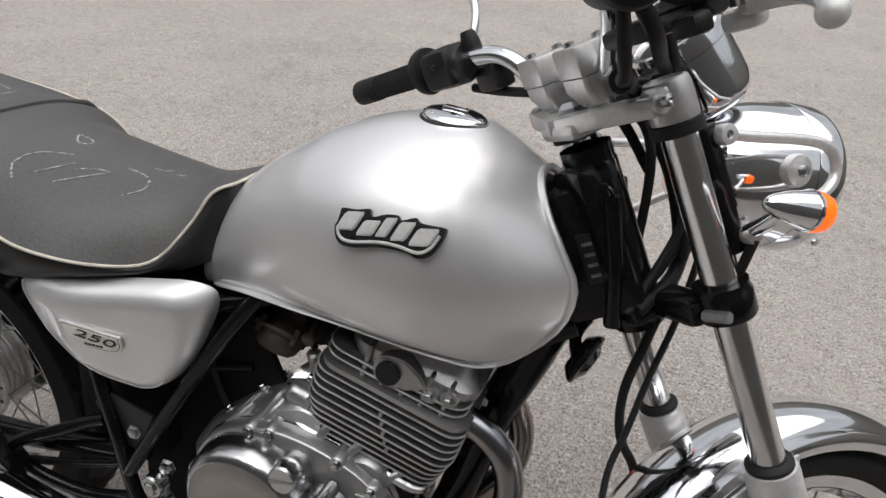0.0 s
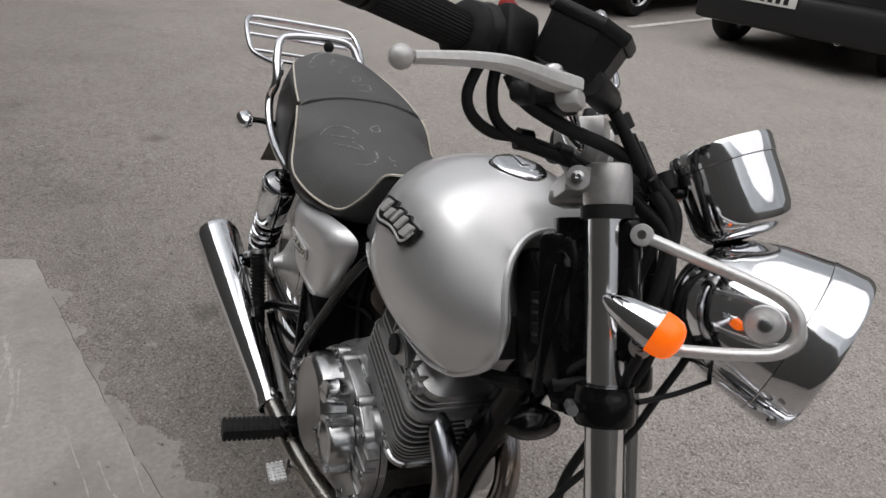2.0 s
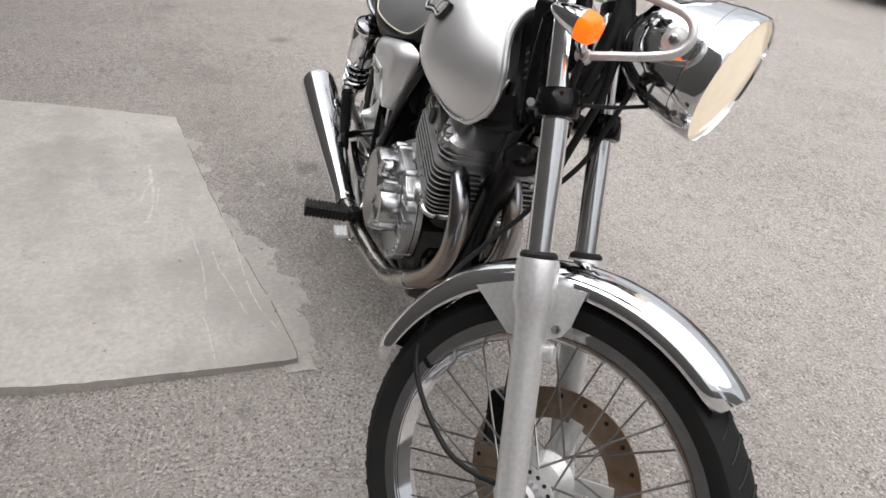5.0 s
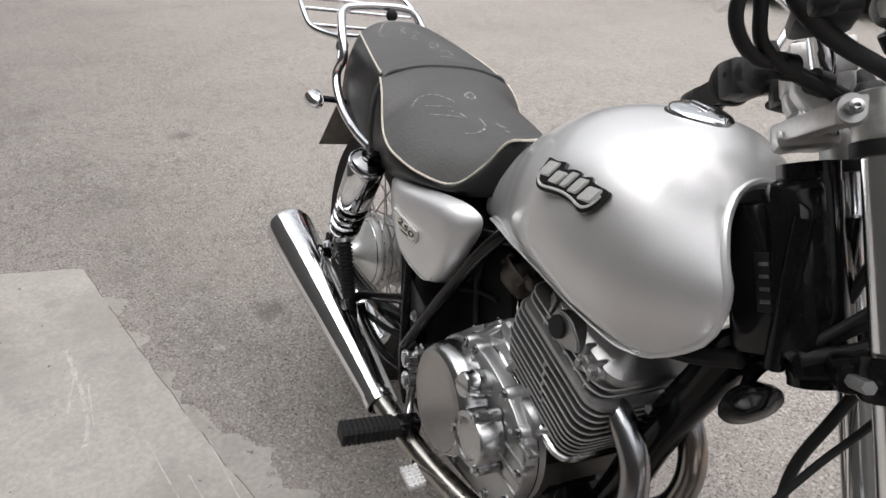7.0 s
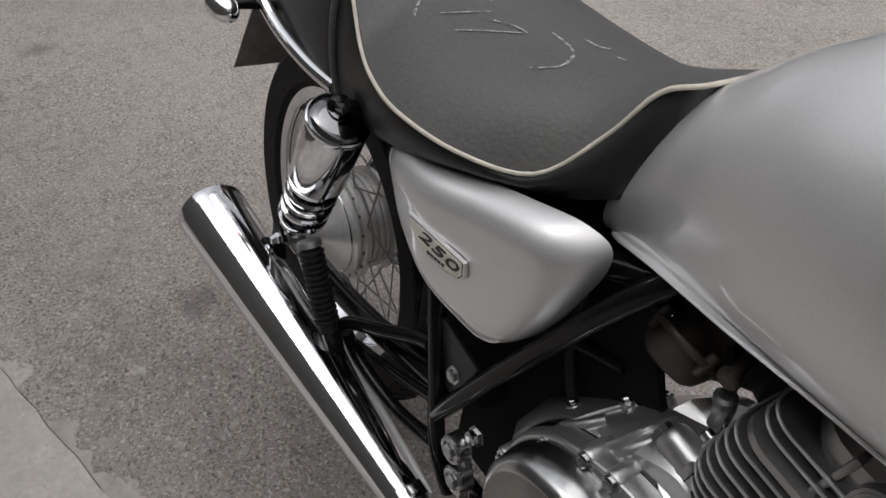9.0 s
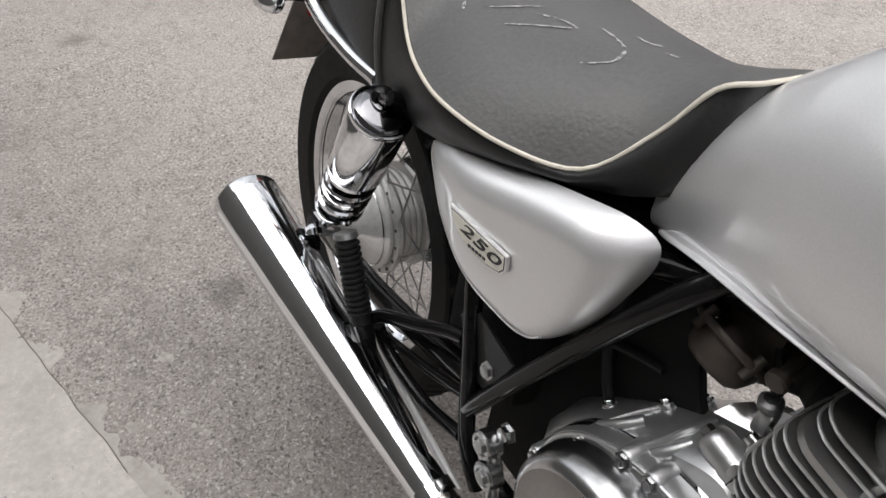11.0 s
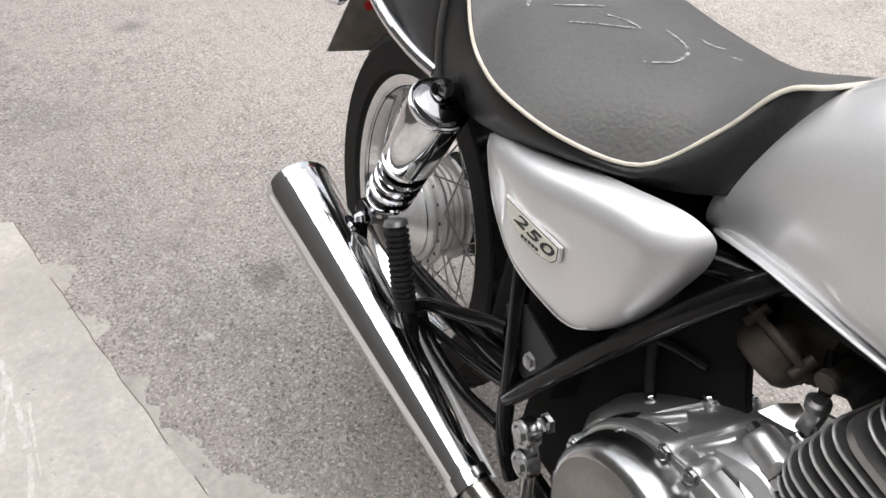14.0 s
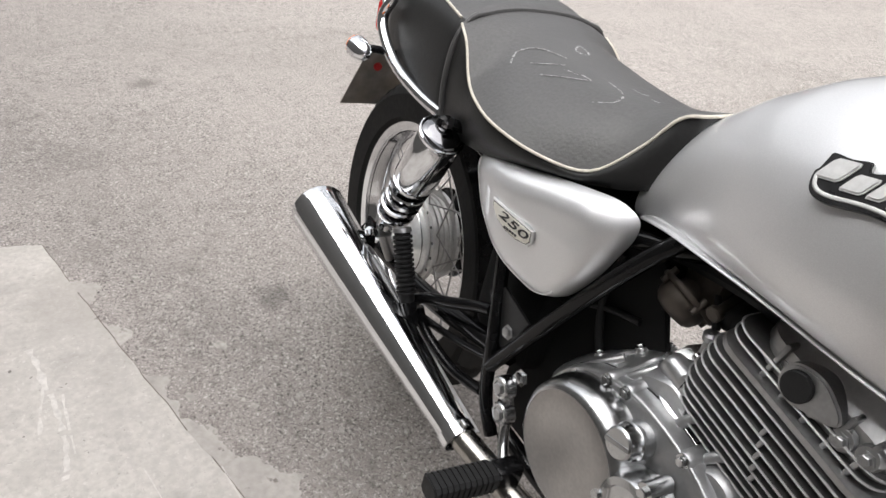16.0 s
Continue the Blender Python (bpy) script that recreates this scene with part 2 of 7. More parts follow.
def ground_material():
    """Dusty worn asphalt: pale stone chips, dark pores, broad stains."""
    m = material("dusty_asphalt", (0.318, 0.29, 0.267), 0.88, 0.0, 0.22, 120, bump=1.0, bump_scale=110, stain=0.62, stain_scale=1.0,
                 tint=(0.225, 0.203, 0.186))
    n, l = m.node_tree.nodes, m.node_tree.links
    b = n["Principled BSDF"]
    src = b.inputs["Base Color"].links[0].from_socket
    tc = next(x for x in n if x.type == "TEX_COORD")
    def grains(scale, low, high, most, src, colour):
        """Scatters specks of another colour over the surface."""
        speck = n.new("ShaderNodeTexNoise")
        speck.inputs["Scale"].default_value, speck.inputs["Detail"].default_value, speck.inputs["Roughness"].default_value = scale, 8.0, 0.72
        speck.inputs["Distortion"].default_value = 0.6
        l.new(tc.outputs["Object"], speck.inputs["Vector"])
        cut_ = n.new("ShaderNodeMapRange")
        cut_.inputs["From Min"].default_value, cut_.inputs["From Max"].default_value, cut_.inputs["To Max"].default_value = low, high, most
        l.new(speck.outputs["Fac"], cut_.inputs["Value"])
        mix = n.new("ShaderNodeMix")
        mix.data_type = "RGBA"
        l.new(cut_.outputs["Result"], mix.inputs["Factor"])
        l.new(src, mix.inputs["A"])
        mix.inputs["B"].default_value = (*colour, 1)
        return mix.outputs["Result"]

    src = grains(124.0, 0.545, 0.57, 0.8, src, (0.55, 0.515, 0.478))
    src = grains(134.0, 0.55, 0.575, 0.9, src, (0.062, 0.056, 0.051))
    src = grains(27.0, 0.60, 0.70, 0.5, src, (0.13, 0.118, 0.107))
    # broken dark seams between the stones
    warp = n.new("ShaderNodeTexNoise")
    warp.inputs["Scale"].default_value, warp.inputs["Detail"].default_value = 40.0, 4.0
    l.new(tc.outputs["Object"], warp.inputs["Vector"])
    bend_ = n.new("ShaderNodeVectorMath")
    bend_.operation = "MULTIPLY_ADD"
    l.new(warp.outputs["Color"], bend_.inputs[0])
    bend_.inputs[1].default_value = (0.022, 0.022, 0.0)
    l.new(tc.outputs["Object"], bend_.inputs[2])
    cell = n.new("ShaderNodeTexVoronoi")
    cell.feature = "DISTANCE_TO_EDGE"
    cell.inputs["Scale"].default_value = 74.0
    l.new(bend_.outputs["Vector"], cell.inputs["Vector"])
    seam = n.new("ShaderNodeMapRange")
    seam.inputs["From Min"].default_value, seam.inputs["From Max"].default_value = 0.02, 0.13
    seam.inputs["To Min"].default_value, seam.inputs["To Max"].default_value = 1.0, 0.0
    l.new(cell.outputs["Distance"], seam.inputs["Value"])
    gate = n.new("ShaderNodeTexNoise")
    gate.inputs["Scale"].default_value, gate.inputs["Detail"].default_value, gate.inputs["Roughness"].default_value = 22.0, 6.0, 0.7
    l.new(tc.outputs["Object"], gate.inputs["Vector"])
    gate_cut = n.new("ShaderNodeMapRange")
    gate_cut.inputs["From Min"].default_value, gate_cut.inputs["From Max"].default_value, gate_cut.inputs["To Max"].default_value = 0.48, 0.60, 0.6
    l.new(gate.outputs["Fac"], gate_cut.inputs["Value"])
    both = n.new("ShaderNodeMath")
    both.operation = "MULTIPLY"
    l.new(seam.outputs["Result"], both.inputs[0])
    l.new(gate_cut.outputs["Result"], both.inputs[1])
    mix1 = n.new("ShaderNodeMix")
    mix1.data_type = "RGBA"
    l.new(both.outputs["Value"], mix1.inputs["Factor"])
    l.new(src, mix1.inputs["A"])
    mix1.inputs["B"].default_value = (0.085, 0.076, 0.068, 1)
    src = mix1.outputs["Result"]
    # dust trodden into the pores leaves broad smoother areas
    dust = n.new("ShaderNodeTexNoise")
    dust.inputs["Scale"].default_value, dust.inputs["Detail"].default_value, dust.inputs["Roughness"].default_value = 2.1, 10.0, 0.72
    l.new(tc.outputs["Object"], dust.inputs["Vector"])
    film_ = n.new("ShaderNodeMapRange")
    film_.inputs["From Min"].default_value, film_.inputs["From Max"].default_value, film_.inputs["To Max"].default_value = 0.46, 0.66, 0.42
    l.new(dust.outputs["Fac"], film_.inputs["Value"])
    mix2 = n.new("ShaderNodeMix")
    mix2.data_type = "RGBA"
    l.new(film_.outputs["Result"], mix2.inputs["Factor"])
    l.new(src, mix2.inputs["A"])
    mix2.inputs["B"].default_value = (0.345, 0.315, 0.29, 1)
    src = mix2.outputs["Result"]
    # worn hollows where the binder shows, a hand's width across
    hollow = n.new("ShaderNodeTexNoise")
    hollow.inputs["Scale"].default_value, hollow.inputs["Detail"].default_value, hollow.inputs["Roughness"].default_value = 2.6, 15.0, 0.8
    l.new(tc.outputs["Object"], hollow.inputs["Vector"])
    worn = n.new("ShaderNodeMapRange")
    worn.inputs["From Min"].default_value, worn.inputs["From Max"].default_value, worn.inputs["To Max"].default_value = 0.54, 0.68, 0.38
    l.new(hollow.outputs["Fac"], worn.inputs["Value"])
    mix3 = n.new("ShaderNodeMix")
    mix3.data_type = "RGBA"
    l.new(worn.outputs["Result"], mix3.inputs["Factor"])
    l.new(src, mix3.inputs["A"])
    mix3.inputs["B"].default_value = (0.14, 0.128, 0.115, 1)
    out = mix3.outputs["Result"]
    # finger-wide pits and a broken damp band beside the cement
    pit = n.new("ShaderNodeTexNoise")
    pit.inputs["Scale"].default_value, pit.inputs["Detail"].default_value, pit.inputs["Roughness"].default_value = 11.0, 9.0, 0.72
    l.new(tc.outputs["Object"], pit.inputs["Vector"])
    pits = n.new("ShaderNodeMapRange")
    pits.inputs["From Min"].default_value, pits.inputs["From Max"].default_value, pits.inputs["To Max"].default_value = 0.58, 0.71, 0.35
    l.new(pit.outputs["Fac"], pits.inputs["Value"])
    xyz = n.new("ShaderNodeSeparateXYZ")
    l.new(tc.outputs["Object"], xyz.inputs["Vector"])
    run = n.new("ShaderNodeMath")
    run.operation = "MULTIPLY_ADD"
    l.new(xyz.outputs["X"], run.inputs[0])
    run.inputs[1].default_value, run.inputs[2].default_value = 0.218, 0.56
    off = n.new("ShaderNodeMath")
    off.operation = "SUBTRACT"
    l.new(xyz.outputs["Y"], off.inputs[0])
    l.new(run.outputs["Value"], off.inputs[1])
    side = n.new("ShaderNodeMath")
    side.operation = "ABSOLUTE"
    l.new(off.outputs["Value"], side.inputs[0])
    band = n.new("ShaderNodeMapRange")
    band.inputs["From Min"].default_value, band.inputs["From Max"].default_value = 0.05, 0.38
    band.inputs["To Min"].default_value, band.inputs["To Max"].default_value = 0.17, 0.0
    l.new(side.outputs["Value"], band.inputs["Value"])
    wet = n.new("ShaderNodeMath")
    wet.operation = "ADD"
    l.new(band.outputs["Result"], wet.inputs[0])
    l.new(hollow.outputs["Fac"], wet.inputs[1])
    damp = n.new("ShaderNodeMapRange")
    damp.inputs["From Min"].default_value, damp.inputs["From Max"].default_value, damp.inputs["To Max"].default_value = 0.61, 0.73, 0.3
    l.new(wet.outputs["Value"], damp.inputs["Value"])
    for fac, shade in ((pits.outputs["Result"], (0.12, 0.109, 0.099, 1)), (damp.outputs["Result"], (0.155, 0.142, 0.128, 1))):
        mx = n.new("ShaderNodeMix")
        mx.data_type = "RGBA"
        l.new(fac, mx.inputs["Factor"])
        l.new(out, mx.inputs["A"])
        mx.inputs["B"].default_value = shade
        out = mx.outputs["Result"]
    # two old oil drips
    drip = n.new("ShaderNodeTexNoise")
    drip.inputs["Scale"].default_value, drip.inputs["Detail"].default_value, drip.inputs["Roughness"].default_value = 16.0, 8.0, 0.7
    l.new(tc.outputs["Object"], drip.inputs["Vector"])
    for x, y, r in ((-1.37, 0.46, 0.065), (-2.99, 0.54, 0.08)):
        far = n.new("ShaderNodeVectorMath")
        far.operation = "DISTANCE"
        l.new(tc.outputs["Object"], far.inputs[0])
        far.inputs[1].default_value = (x, y, 0)
        ragged = n.new("ShaderNodeMath")
        ragged.operation = "MULTIPLY_ADD"
        l.new(drip.outputs["Fac"], ragged.inputs[0])
        ragged.inputs[1].default_value = -r * 2.2
        l.new(far.outputs["Value"], ragged.inputs[2])
        spot = n.new("ShaderNodeMapRange")
        spot.inputs["From Min"].default_value, spot.inputs["From Max"].default_value = 0.0, -r * 0.9
        spot.inputs["To Max"].default_value = 0.5
        l.new(ragged.outputs["Value"], spot.inputs["Value"])
        oil = n.new("ShaderNodeMix")
        oil.data_type = "RGBA"
        l.new(spot.outputs["Result"], oil.inputs["Factor"])
        l.new(out, oil.inputs["A"])
        oil.inputs["B"].default_value = (0.07, 0.064, 0.058, 1)
        out = oil.outputs["Result"]
    l.new(out, b.inputs["Base Color"])
    return m


ASPHALT = ground_material()


# ---- mesh helpers ----
def finish(bm, angle=38):
    bmesh.ops.recalc_face_normals(bm, faces=bm.faces)
    for f in bm.faces:
        f.smooth = True
    lim = radians(angle)
    for e in bm.edges:
        e.smooth = len(e.link_faces) == 2 and e.calc_face_angle(3.2) < lim


def part(name, bm, mat, parent=None, label="", m=None, angle=38):
    """Links a bmesh as one mesh object under its parent; m is applied to the mesh."""
    if m is not None:
        bm.transform(m)
    finish(bm, angle)
    me = bpy.data.meshes.new(name)
    bm.to_mesh(me)
    bm.free()
    me.materials.append(mat)
    ob = new(name, me)
    ob.parent = parent
    return tagged(ob, label)


def smooth_path(pts, n=6, closed=False):
    """Catmull-Rom through the points; a fourth number (radius) goes along."""
    p = [np.array(q, float) for q in pts]
    k = len(p)
    out = []
    for i in range(k if closed else k - 1):
        a, b, c, d = (p[(i + j) % k] if closed else p[min(max(i + j, 0), k - 1)] for j in (-1, 0, 1, 2))
        for s in range(n):
            t = s / n
            out.append(0.5 * (2 * b + (c - a) * t + (2 * a - 5 * b + 4 * c - d) * t * t + (3 * b - a - 3 * c + d) * t ** 3))
    if not closed:
        out.append(p[-1])
    return out


def tube(pts, r, seg=10, n=6, closed=False, caps=True, bm=None, flat=1.0):
    """A round bar along a smoothed path; n=1 keeps the corners."""
    bm = bm or bmesh.new()
    q = smooth_path([(*v[:3], v[3] if len(v) > 3 else r) for v in pts], n, closed)
    pos = [Vector(v[:3]) for v in q]
    rad = [v[3] for v in q]
    k = len(pos)
    tan = [((pos[(i + 1) % k] - pos[i - 1]) if closed else (pos[min(i + 1, k - 1)] - pos[max(i - 1, 0)])).normalized() for i in range(k)]
    side = tan[0].orthogonal().normalized()
    rings = []
    for i in range(k):
        side = (side - tan[i] * side.dot(tan[i])).normalized()
        up = tan[i].cross(side)
        rings.append([bm.verts.new(pos[i] + (side * math.cos(a) + up * math.sin(a) * flat) * rad[i]) for a in (2 * math.pi * j / seg for j in range(seg))])
    for i in range(k if closed else k - 1):
        a, b = rings[i], rings[(i + 1) % k]
        for j in range(seg):
            bm.faces.new((a[j], a[(j + 1) % seg], b[(j + 1) % seg], b[j]))
    if caps and not closed:
        bm.faces.new(rings[0][::-1])
        bm.faces.new(rings[-1])
    return bm


def axis(p, d, up=(0, 0, 1)):
    """A frame at p whose z points along d."""
    z = Vector(d).normalized()
    x = Vector(up).cross(z)
    if x.length < 1e-4:
        x = Vector((1, 0, 0)).cross(z)
        if x.length < 1e-4:
            x = Vector((0, 1, 0))
    x.normalize()
    y = z.cross(x)
    return Matrix(((x[0], y[0], z[0], p[0]), (x[1], y[1], z[1], p[1]), (x[2], y[2], z[2], p[2]), (0, 0, 0, 1)))


def lathe(profile, seg=32, m=None, bm=None, closed=False):
    """Turns (radius, height) pairs round z."""
    bm = bm or bmesh.new()
    m = m or Matrix()
    rings = []
    for r, h in profile:
        if r < 1e-5:
            rings.append([bm.verts.new(m @ Vector((0, 0, h)))])
        else:
            rings.append([bm.verts.new(m @ Vector((r * math.cos(2 * math.pi * j / seg), r * math.sin(2 * math.pi * j / seg), h))) for j in range(seg)])
    pairs = list(zip(rings, rings[1:])) + ([(rings[-1], rings[0])] if closed else [])
    for a, b in pairs:
        for j in range(seg):
            q = [a[j % len(a)], a[(j + 1) % seg % len(a)], b[(j + 1) % seg % len(b)], b[j % len(b)]]
            q = list(dict.fromkeys(q))
            if len(q) > 2:
                bm.faces.new(q)
    return bm


def loft(rings, cap_a=True, cap_b=True, ring_closed=True, bm=None):
    bm = bm or bmesh.new()
    vs = [[bm.verts.new(p) for p in ring] for ring in rings]
    k = len(vs[0])
    for a, b in zip(vs, vs[1:]):
        for j in range(k if ring_closed else k - 1):
            bm.faces.new((a[j], a[(j + 1) % k], b[(j + 1) % k], b[j]))
    if cap_a:
        bm.faces.new(vs[0][::-1])
    if cap_b:
        bm.faces.new(vs[-1])
    return bm


def block(c, size, m=None, bevel=0.004, bm=None, taper=(1, 1)):
    """A box with rounded edges; taper narrows its top in x and y."""
    bm2 = bmesh.new()
    bmesh.ops.create_cube(bm2, size=1)
    for v in bm2.verts:
        k = (taper[0], taper[1]) if v.co.z > 0 else (1, 1)
        v.co = Vector((v.co.x * size[0] * k[0], v.co.y * size[1] * k[1], v.co.z * size[2]))
    if bevel:
        bmesh.ops.bevel(bm2, geom=bm2.edges[:], offset=min(bevel, min(size) * 0.45), segments=2, affect="EDGES", profile=0.5)
    bm2.transform(Matrix.Translation(c) if m is None else m @ Matrix.Translation(c))
    if bm is None:
        return bm2
    join(bm, bm2)
    return bm


def join(bm, other):
    me = bpy.data.meshes.new("join")
    other.to_mesh(me)
    other.free()
    bm.from_mesh(me)
    bpy.data.meshes.remove(me)
    return bm


def prism(outline, depth, m, bevel=0.0):
    """An outline in xy pulled up z by depth."""
    bm = bmesh.new()
    f = bm.faces.new([bm.verts.new((x, y, 0)) for x, y in outline])
    r = bmesh.ops.extrude_face_region(bm, geom=[f])
    for v in r["geom"]:
        if isinstance(v, bmesh.types.BMVert):
            v.co.z += depth
    if bevel:
        bmesh.ops.bevel(bm, geom=[e for e in bm.edges if abs(e.verts[0].co.z - depth) < 1e-6 and abs(e.verts[1].co.z - depth) < 1e-6], offset=bevel, segments=2, affect="EDGES")
    bm.transform(m)
    return bm


def rounded_rect(a, b, r, z, n=5):
    pts = []
    for cx, cy, a0 in ((a - r, b - r, 0), (-a + r, b - r, 90), (-a + r, -b + r, 180), (a - r, -b + r, 270)):
        for i in range(n + 1):
            t = radians(a0 + 90 * i / n)
            pts.append((cx + r * math.cos(t), cy + r * math.sin(t), z))
    return pts


def lerp_table(x, xs, ys):
    """Smooth interpolation through a small table."""
    if x <= xs[0]:
        return ys[0]
    for i in range(len(xs) - 1):
        if x <= xs[i + 1]:
            t = (x - xs[i]) / (xs[i + 1] - xs[i])
            a, b, c, d = ys[max(i - 1, 0)], ys[i], ys[i + 1], ys[min(i + 2, len(ys) - 1)]
            return 0.5 * (2 * b + (c - a) * t + (2 * a - 5 * b + 4 * c - d) * t * t + (3 * b - a - 3 * c + d) * t ** 3)
    return ys[-1]


# ---- the yard ----
def build_ground():
    rng = random.Random(3)
    bm = bmesh.new()
    # fine near the motorcycle, wide strips out to the horizon
    xs = [-1500, -300, -60, -20] + [-9 + 0.5 * i for i in range(27)] + [20, 60, 300, 1500]
    ys = [-1500, -300, -60, -15] + [-4 + 0.5 * i for i in range(31)] + [25, 60, 300, 1500]
    grid = [[bm.verts.new((x, y, 0.0 if abs(x) > 8 or y > 10 or y < -3 or (-2.5 < x < 1.0 and -1.5 < y < 2.0) else rng.uniform(-0.004, 0.0))) for x in xs] for y in ys]
    for a, b in zip(grid, grid[1:]):
        for i in range(len(xs) - 1):
            bm.faces.new((a[i], a[i + 1], b[i + 1], b[i]))
    ob = part("ground", bm, ASPHALT)
    return tagged(ob, "dusty worn grey asphalt yard with pale stone chips", "ground", kind="structure")


build_ground()


def rough_edge(pts, amp, step=0.035, seed=1, scale=9.0, fray=0.0):
    """A broken outline between the given corners."""
    out = []
    for (ax, ay), (bx, by) in zip(pts, pts[1:]):
        k = max(1, int(math.hypot(bx - ax, by - ay) / step))
        for i in range(k):
            x, y = ax + (bx - ax) * i / k, ay + (by - ay) * i / k
            d = noise.noise_vector(Vector((x * scale, y * scale, seed))) + 0.5 * noise.noise_vector(Vector((x * scale * 3, y * scale * 3, seed + 5)))
            f = noise.noise(Vector((x * scale * 5, y * scale * 5, seed + 11))) * fray
            out.append((x + d.x * amp, y + d.y * amp + f))
    return out + [pts[-1]]


def sheet(name, outline, top, mat, label, kind, thick=0.05, category="pavement"):
    bm = bmesh.new()
    lo = [bm.verts.new((x, y, -0.01)) for x, y in outline]
    hi = [bm.verts.new((x, y, top(x, y))) for x, y in outline]
    k = len(hi)
    for i in range(k):
        bm.faces.new((lo[i], lo[(i + 1) % k], hi[(i + 1) % k], hi[i]))
    f = bm.faces.new(hi)
    bmesh.ops.triangulate(bm, faces=[f])
    # the top falls in straight stretches
    for co, no in (((0, 0.2, 0), (0, 1, 0)), ((0, -0.4, 0), (0, 1, 0)), ((-1.0, 0, 0), (1, 0, 0)), ((-0.3, 0, 0), (1, 0, 0))):
        bmesh.ops.bisect_plane(bm, geom=bm.verts[:] + bm.edges[:] + bm.faces[:], plane_co=co, plane_no=no)
    for v in bm.verts:
        if v.co.z > 0:
            v.co.z = top(v.co.x, v.co.y)
    return tagged(part(name, bm, mat), label, category, kind=kind)


# the concrete slab: a straight cast edge, then a feathered smear of spilled cement over the asphalt
def slab_top(x, y):
    return 0.008 + 0.012 * max(0.0, min(1.0, (0.2 - y) / 0.6)) + 0.009 * max(0.0, min(1.0, (x + 1.0) / 0.7))


slab_edge = [(-1.865, 0.0), (-1.42, 0.075), (-1.1, 0.13), (-0.92, 0.165), (-0.7, 0.215), (-0.5, 0.26), (-0.33, 0.285)]
near = [(-0.33, 0.285), (-0.325, 0.19), (-0.35, -0.33), (-0.41, -1.43)]
far = [(-2.36, -1.43), (-2.07, -0.6), (-1.865, 0.0)]
sheet("slab", rough_edge(slab_edge, 0.006, 0.03, 2) + rough_edge(near, 0.012, 0.03, 4)[1:] + rough_edge(far, 0.004, 0.05, 6)[:-1], slab_top, CONCRETE,
      "pale cast concrete slab with worn edges and cracks", "structure")
SMEAR = material("cement_smear", (0.405, 0.38, 0.35), 0.9, 0.0, 0.14, 70, bump=0.35, bump_scale=120, stain=0.6, stain_scale=5, tint=(0.31, 0.288, 0.264))
pock_slab(SMEAR, ((30.0, 4.0, 0.64, 0.70, 0.7, (0.15, 0.138, 0.126)), (12.0, 9.0, 0.56, 0.66, 0.6, (0.26, 0.24, 0.22))))


def build_smear():
    """A ragged skin of cement that thins out from the cast edge, with islands and holes."""
    ex, ey = (-1.85, -1.686, -1.557, -1.413, -1.28, -1.13, -0.995, -0.7, -0.5, -0.3), (-0.0075, 0.0245, 0.047, 0.067, 0.091, 0.124, 0.1455, 0.215, 0.26, 0.29)
    wx, ww = (-1.8, -1.7, -1.6, -1.5, -1.42, -1.33, -1.25, -1.2, -1.1, -1.0, -0.9, -0.72, -0.55, -0.42, -0.31), (0.0, 0.02, 0.028, 0.028, 0.02, -0.01, 0.005, 0.034, 0.042, 0.055, 0.075, 0.09, 0.085, 0.06, 0.015)
    step, nx, ny = 0.0045, 338, 62
    bm = bmesh.new()
    made = {}

    def level(i, j):
        x = -1.82 + i * step
        d = -0.035 + j * step
        rag = noise.fractal(Vector((x * 9, d * 9, 4.0)), 0.75, 2.1, 7)
        return x, lerp_table(x, ex, ey) + d, lerp_table(x, wx, ww) + 0.06 * rag - d
    rows_ = [[level(i, j) for i in range(nx + 1)] for j in range(ny + 1)]

    def vert(key, x, y, v):
        if key not in made:
            made[key] = bm.verts.new((x, y, 0.0006 + 0.0022 * min(1.0, max(0.0, v) / 0.03)))
        return made[key]
    for j in range(ny):
        for i in range(nx):
            ring = ((i, j), (i + 1, j), (i + 1, j + 1), (i, j + 1))
            loop = []
            for a, b in zip(ring, ring[1:] + ring[:1]):
                xa, ya, va = rows_[a[1]][a[0]]
                xb, yb, vb = rows_[b[1]][b[0]]
                if va > 0:
                    loop.append(vert(a, xa, ya, va))
                if (va > 0) != (vb > 0):
                    k = va / (va - vb)
                    loop.append(vert((min(a, b), max(a, b)), xa + (xb - xa) * k, ya + (yb - ya) * k, 0.0))
            if len(loop) > 2:
                bm.faces.new(loop)
    return tagged(part("cement_smear", bm, SMEAR), "thin smear of spilled cement feathered over the asphalt", "pavement", kind="structure")


build_smear()
# the dark joint where the cast edge meets the asphalt, broken here and there
JOINT = material("dirty_joint", (0.17, 0.145, 0.12), 0.95, 0.0, 0.3, 60)
rng_joint = random.Random(8)
line = rough_edge(slab_edge, 0.006, 0.03, 2)
start = 0
while start < len(line) - 3:
    k = rng_joint.randint(5, 14)
    piece = line[start:start + k]
    start += k + rng_joint.randint(0, 2)
    if len(piece) > 2:
        bm = tube([(x, y + 0.001, slab_top(x, y) + 0.0002) for x, y in piece], 0.0011, 6, 2, flat=0.4)
        tagged(part("slab_joint", bm, JOINT), "dirty cracked joint along the concrete slab", "joint", kind="structure")


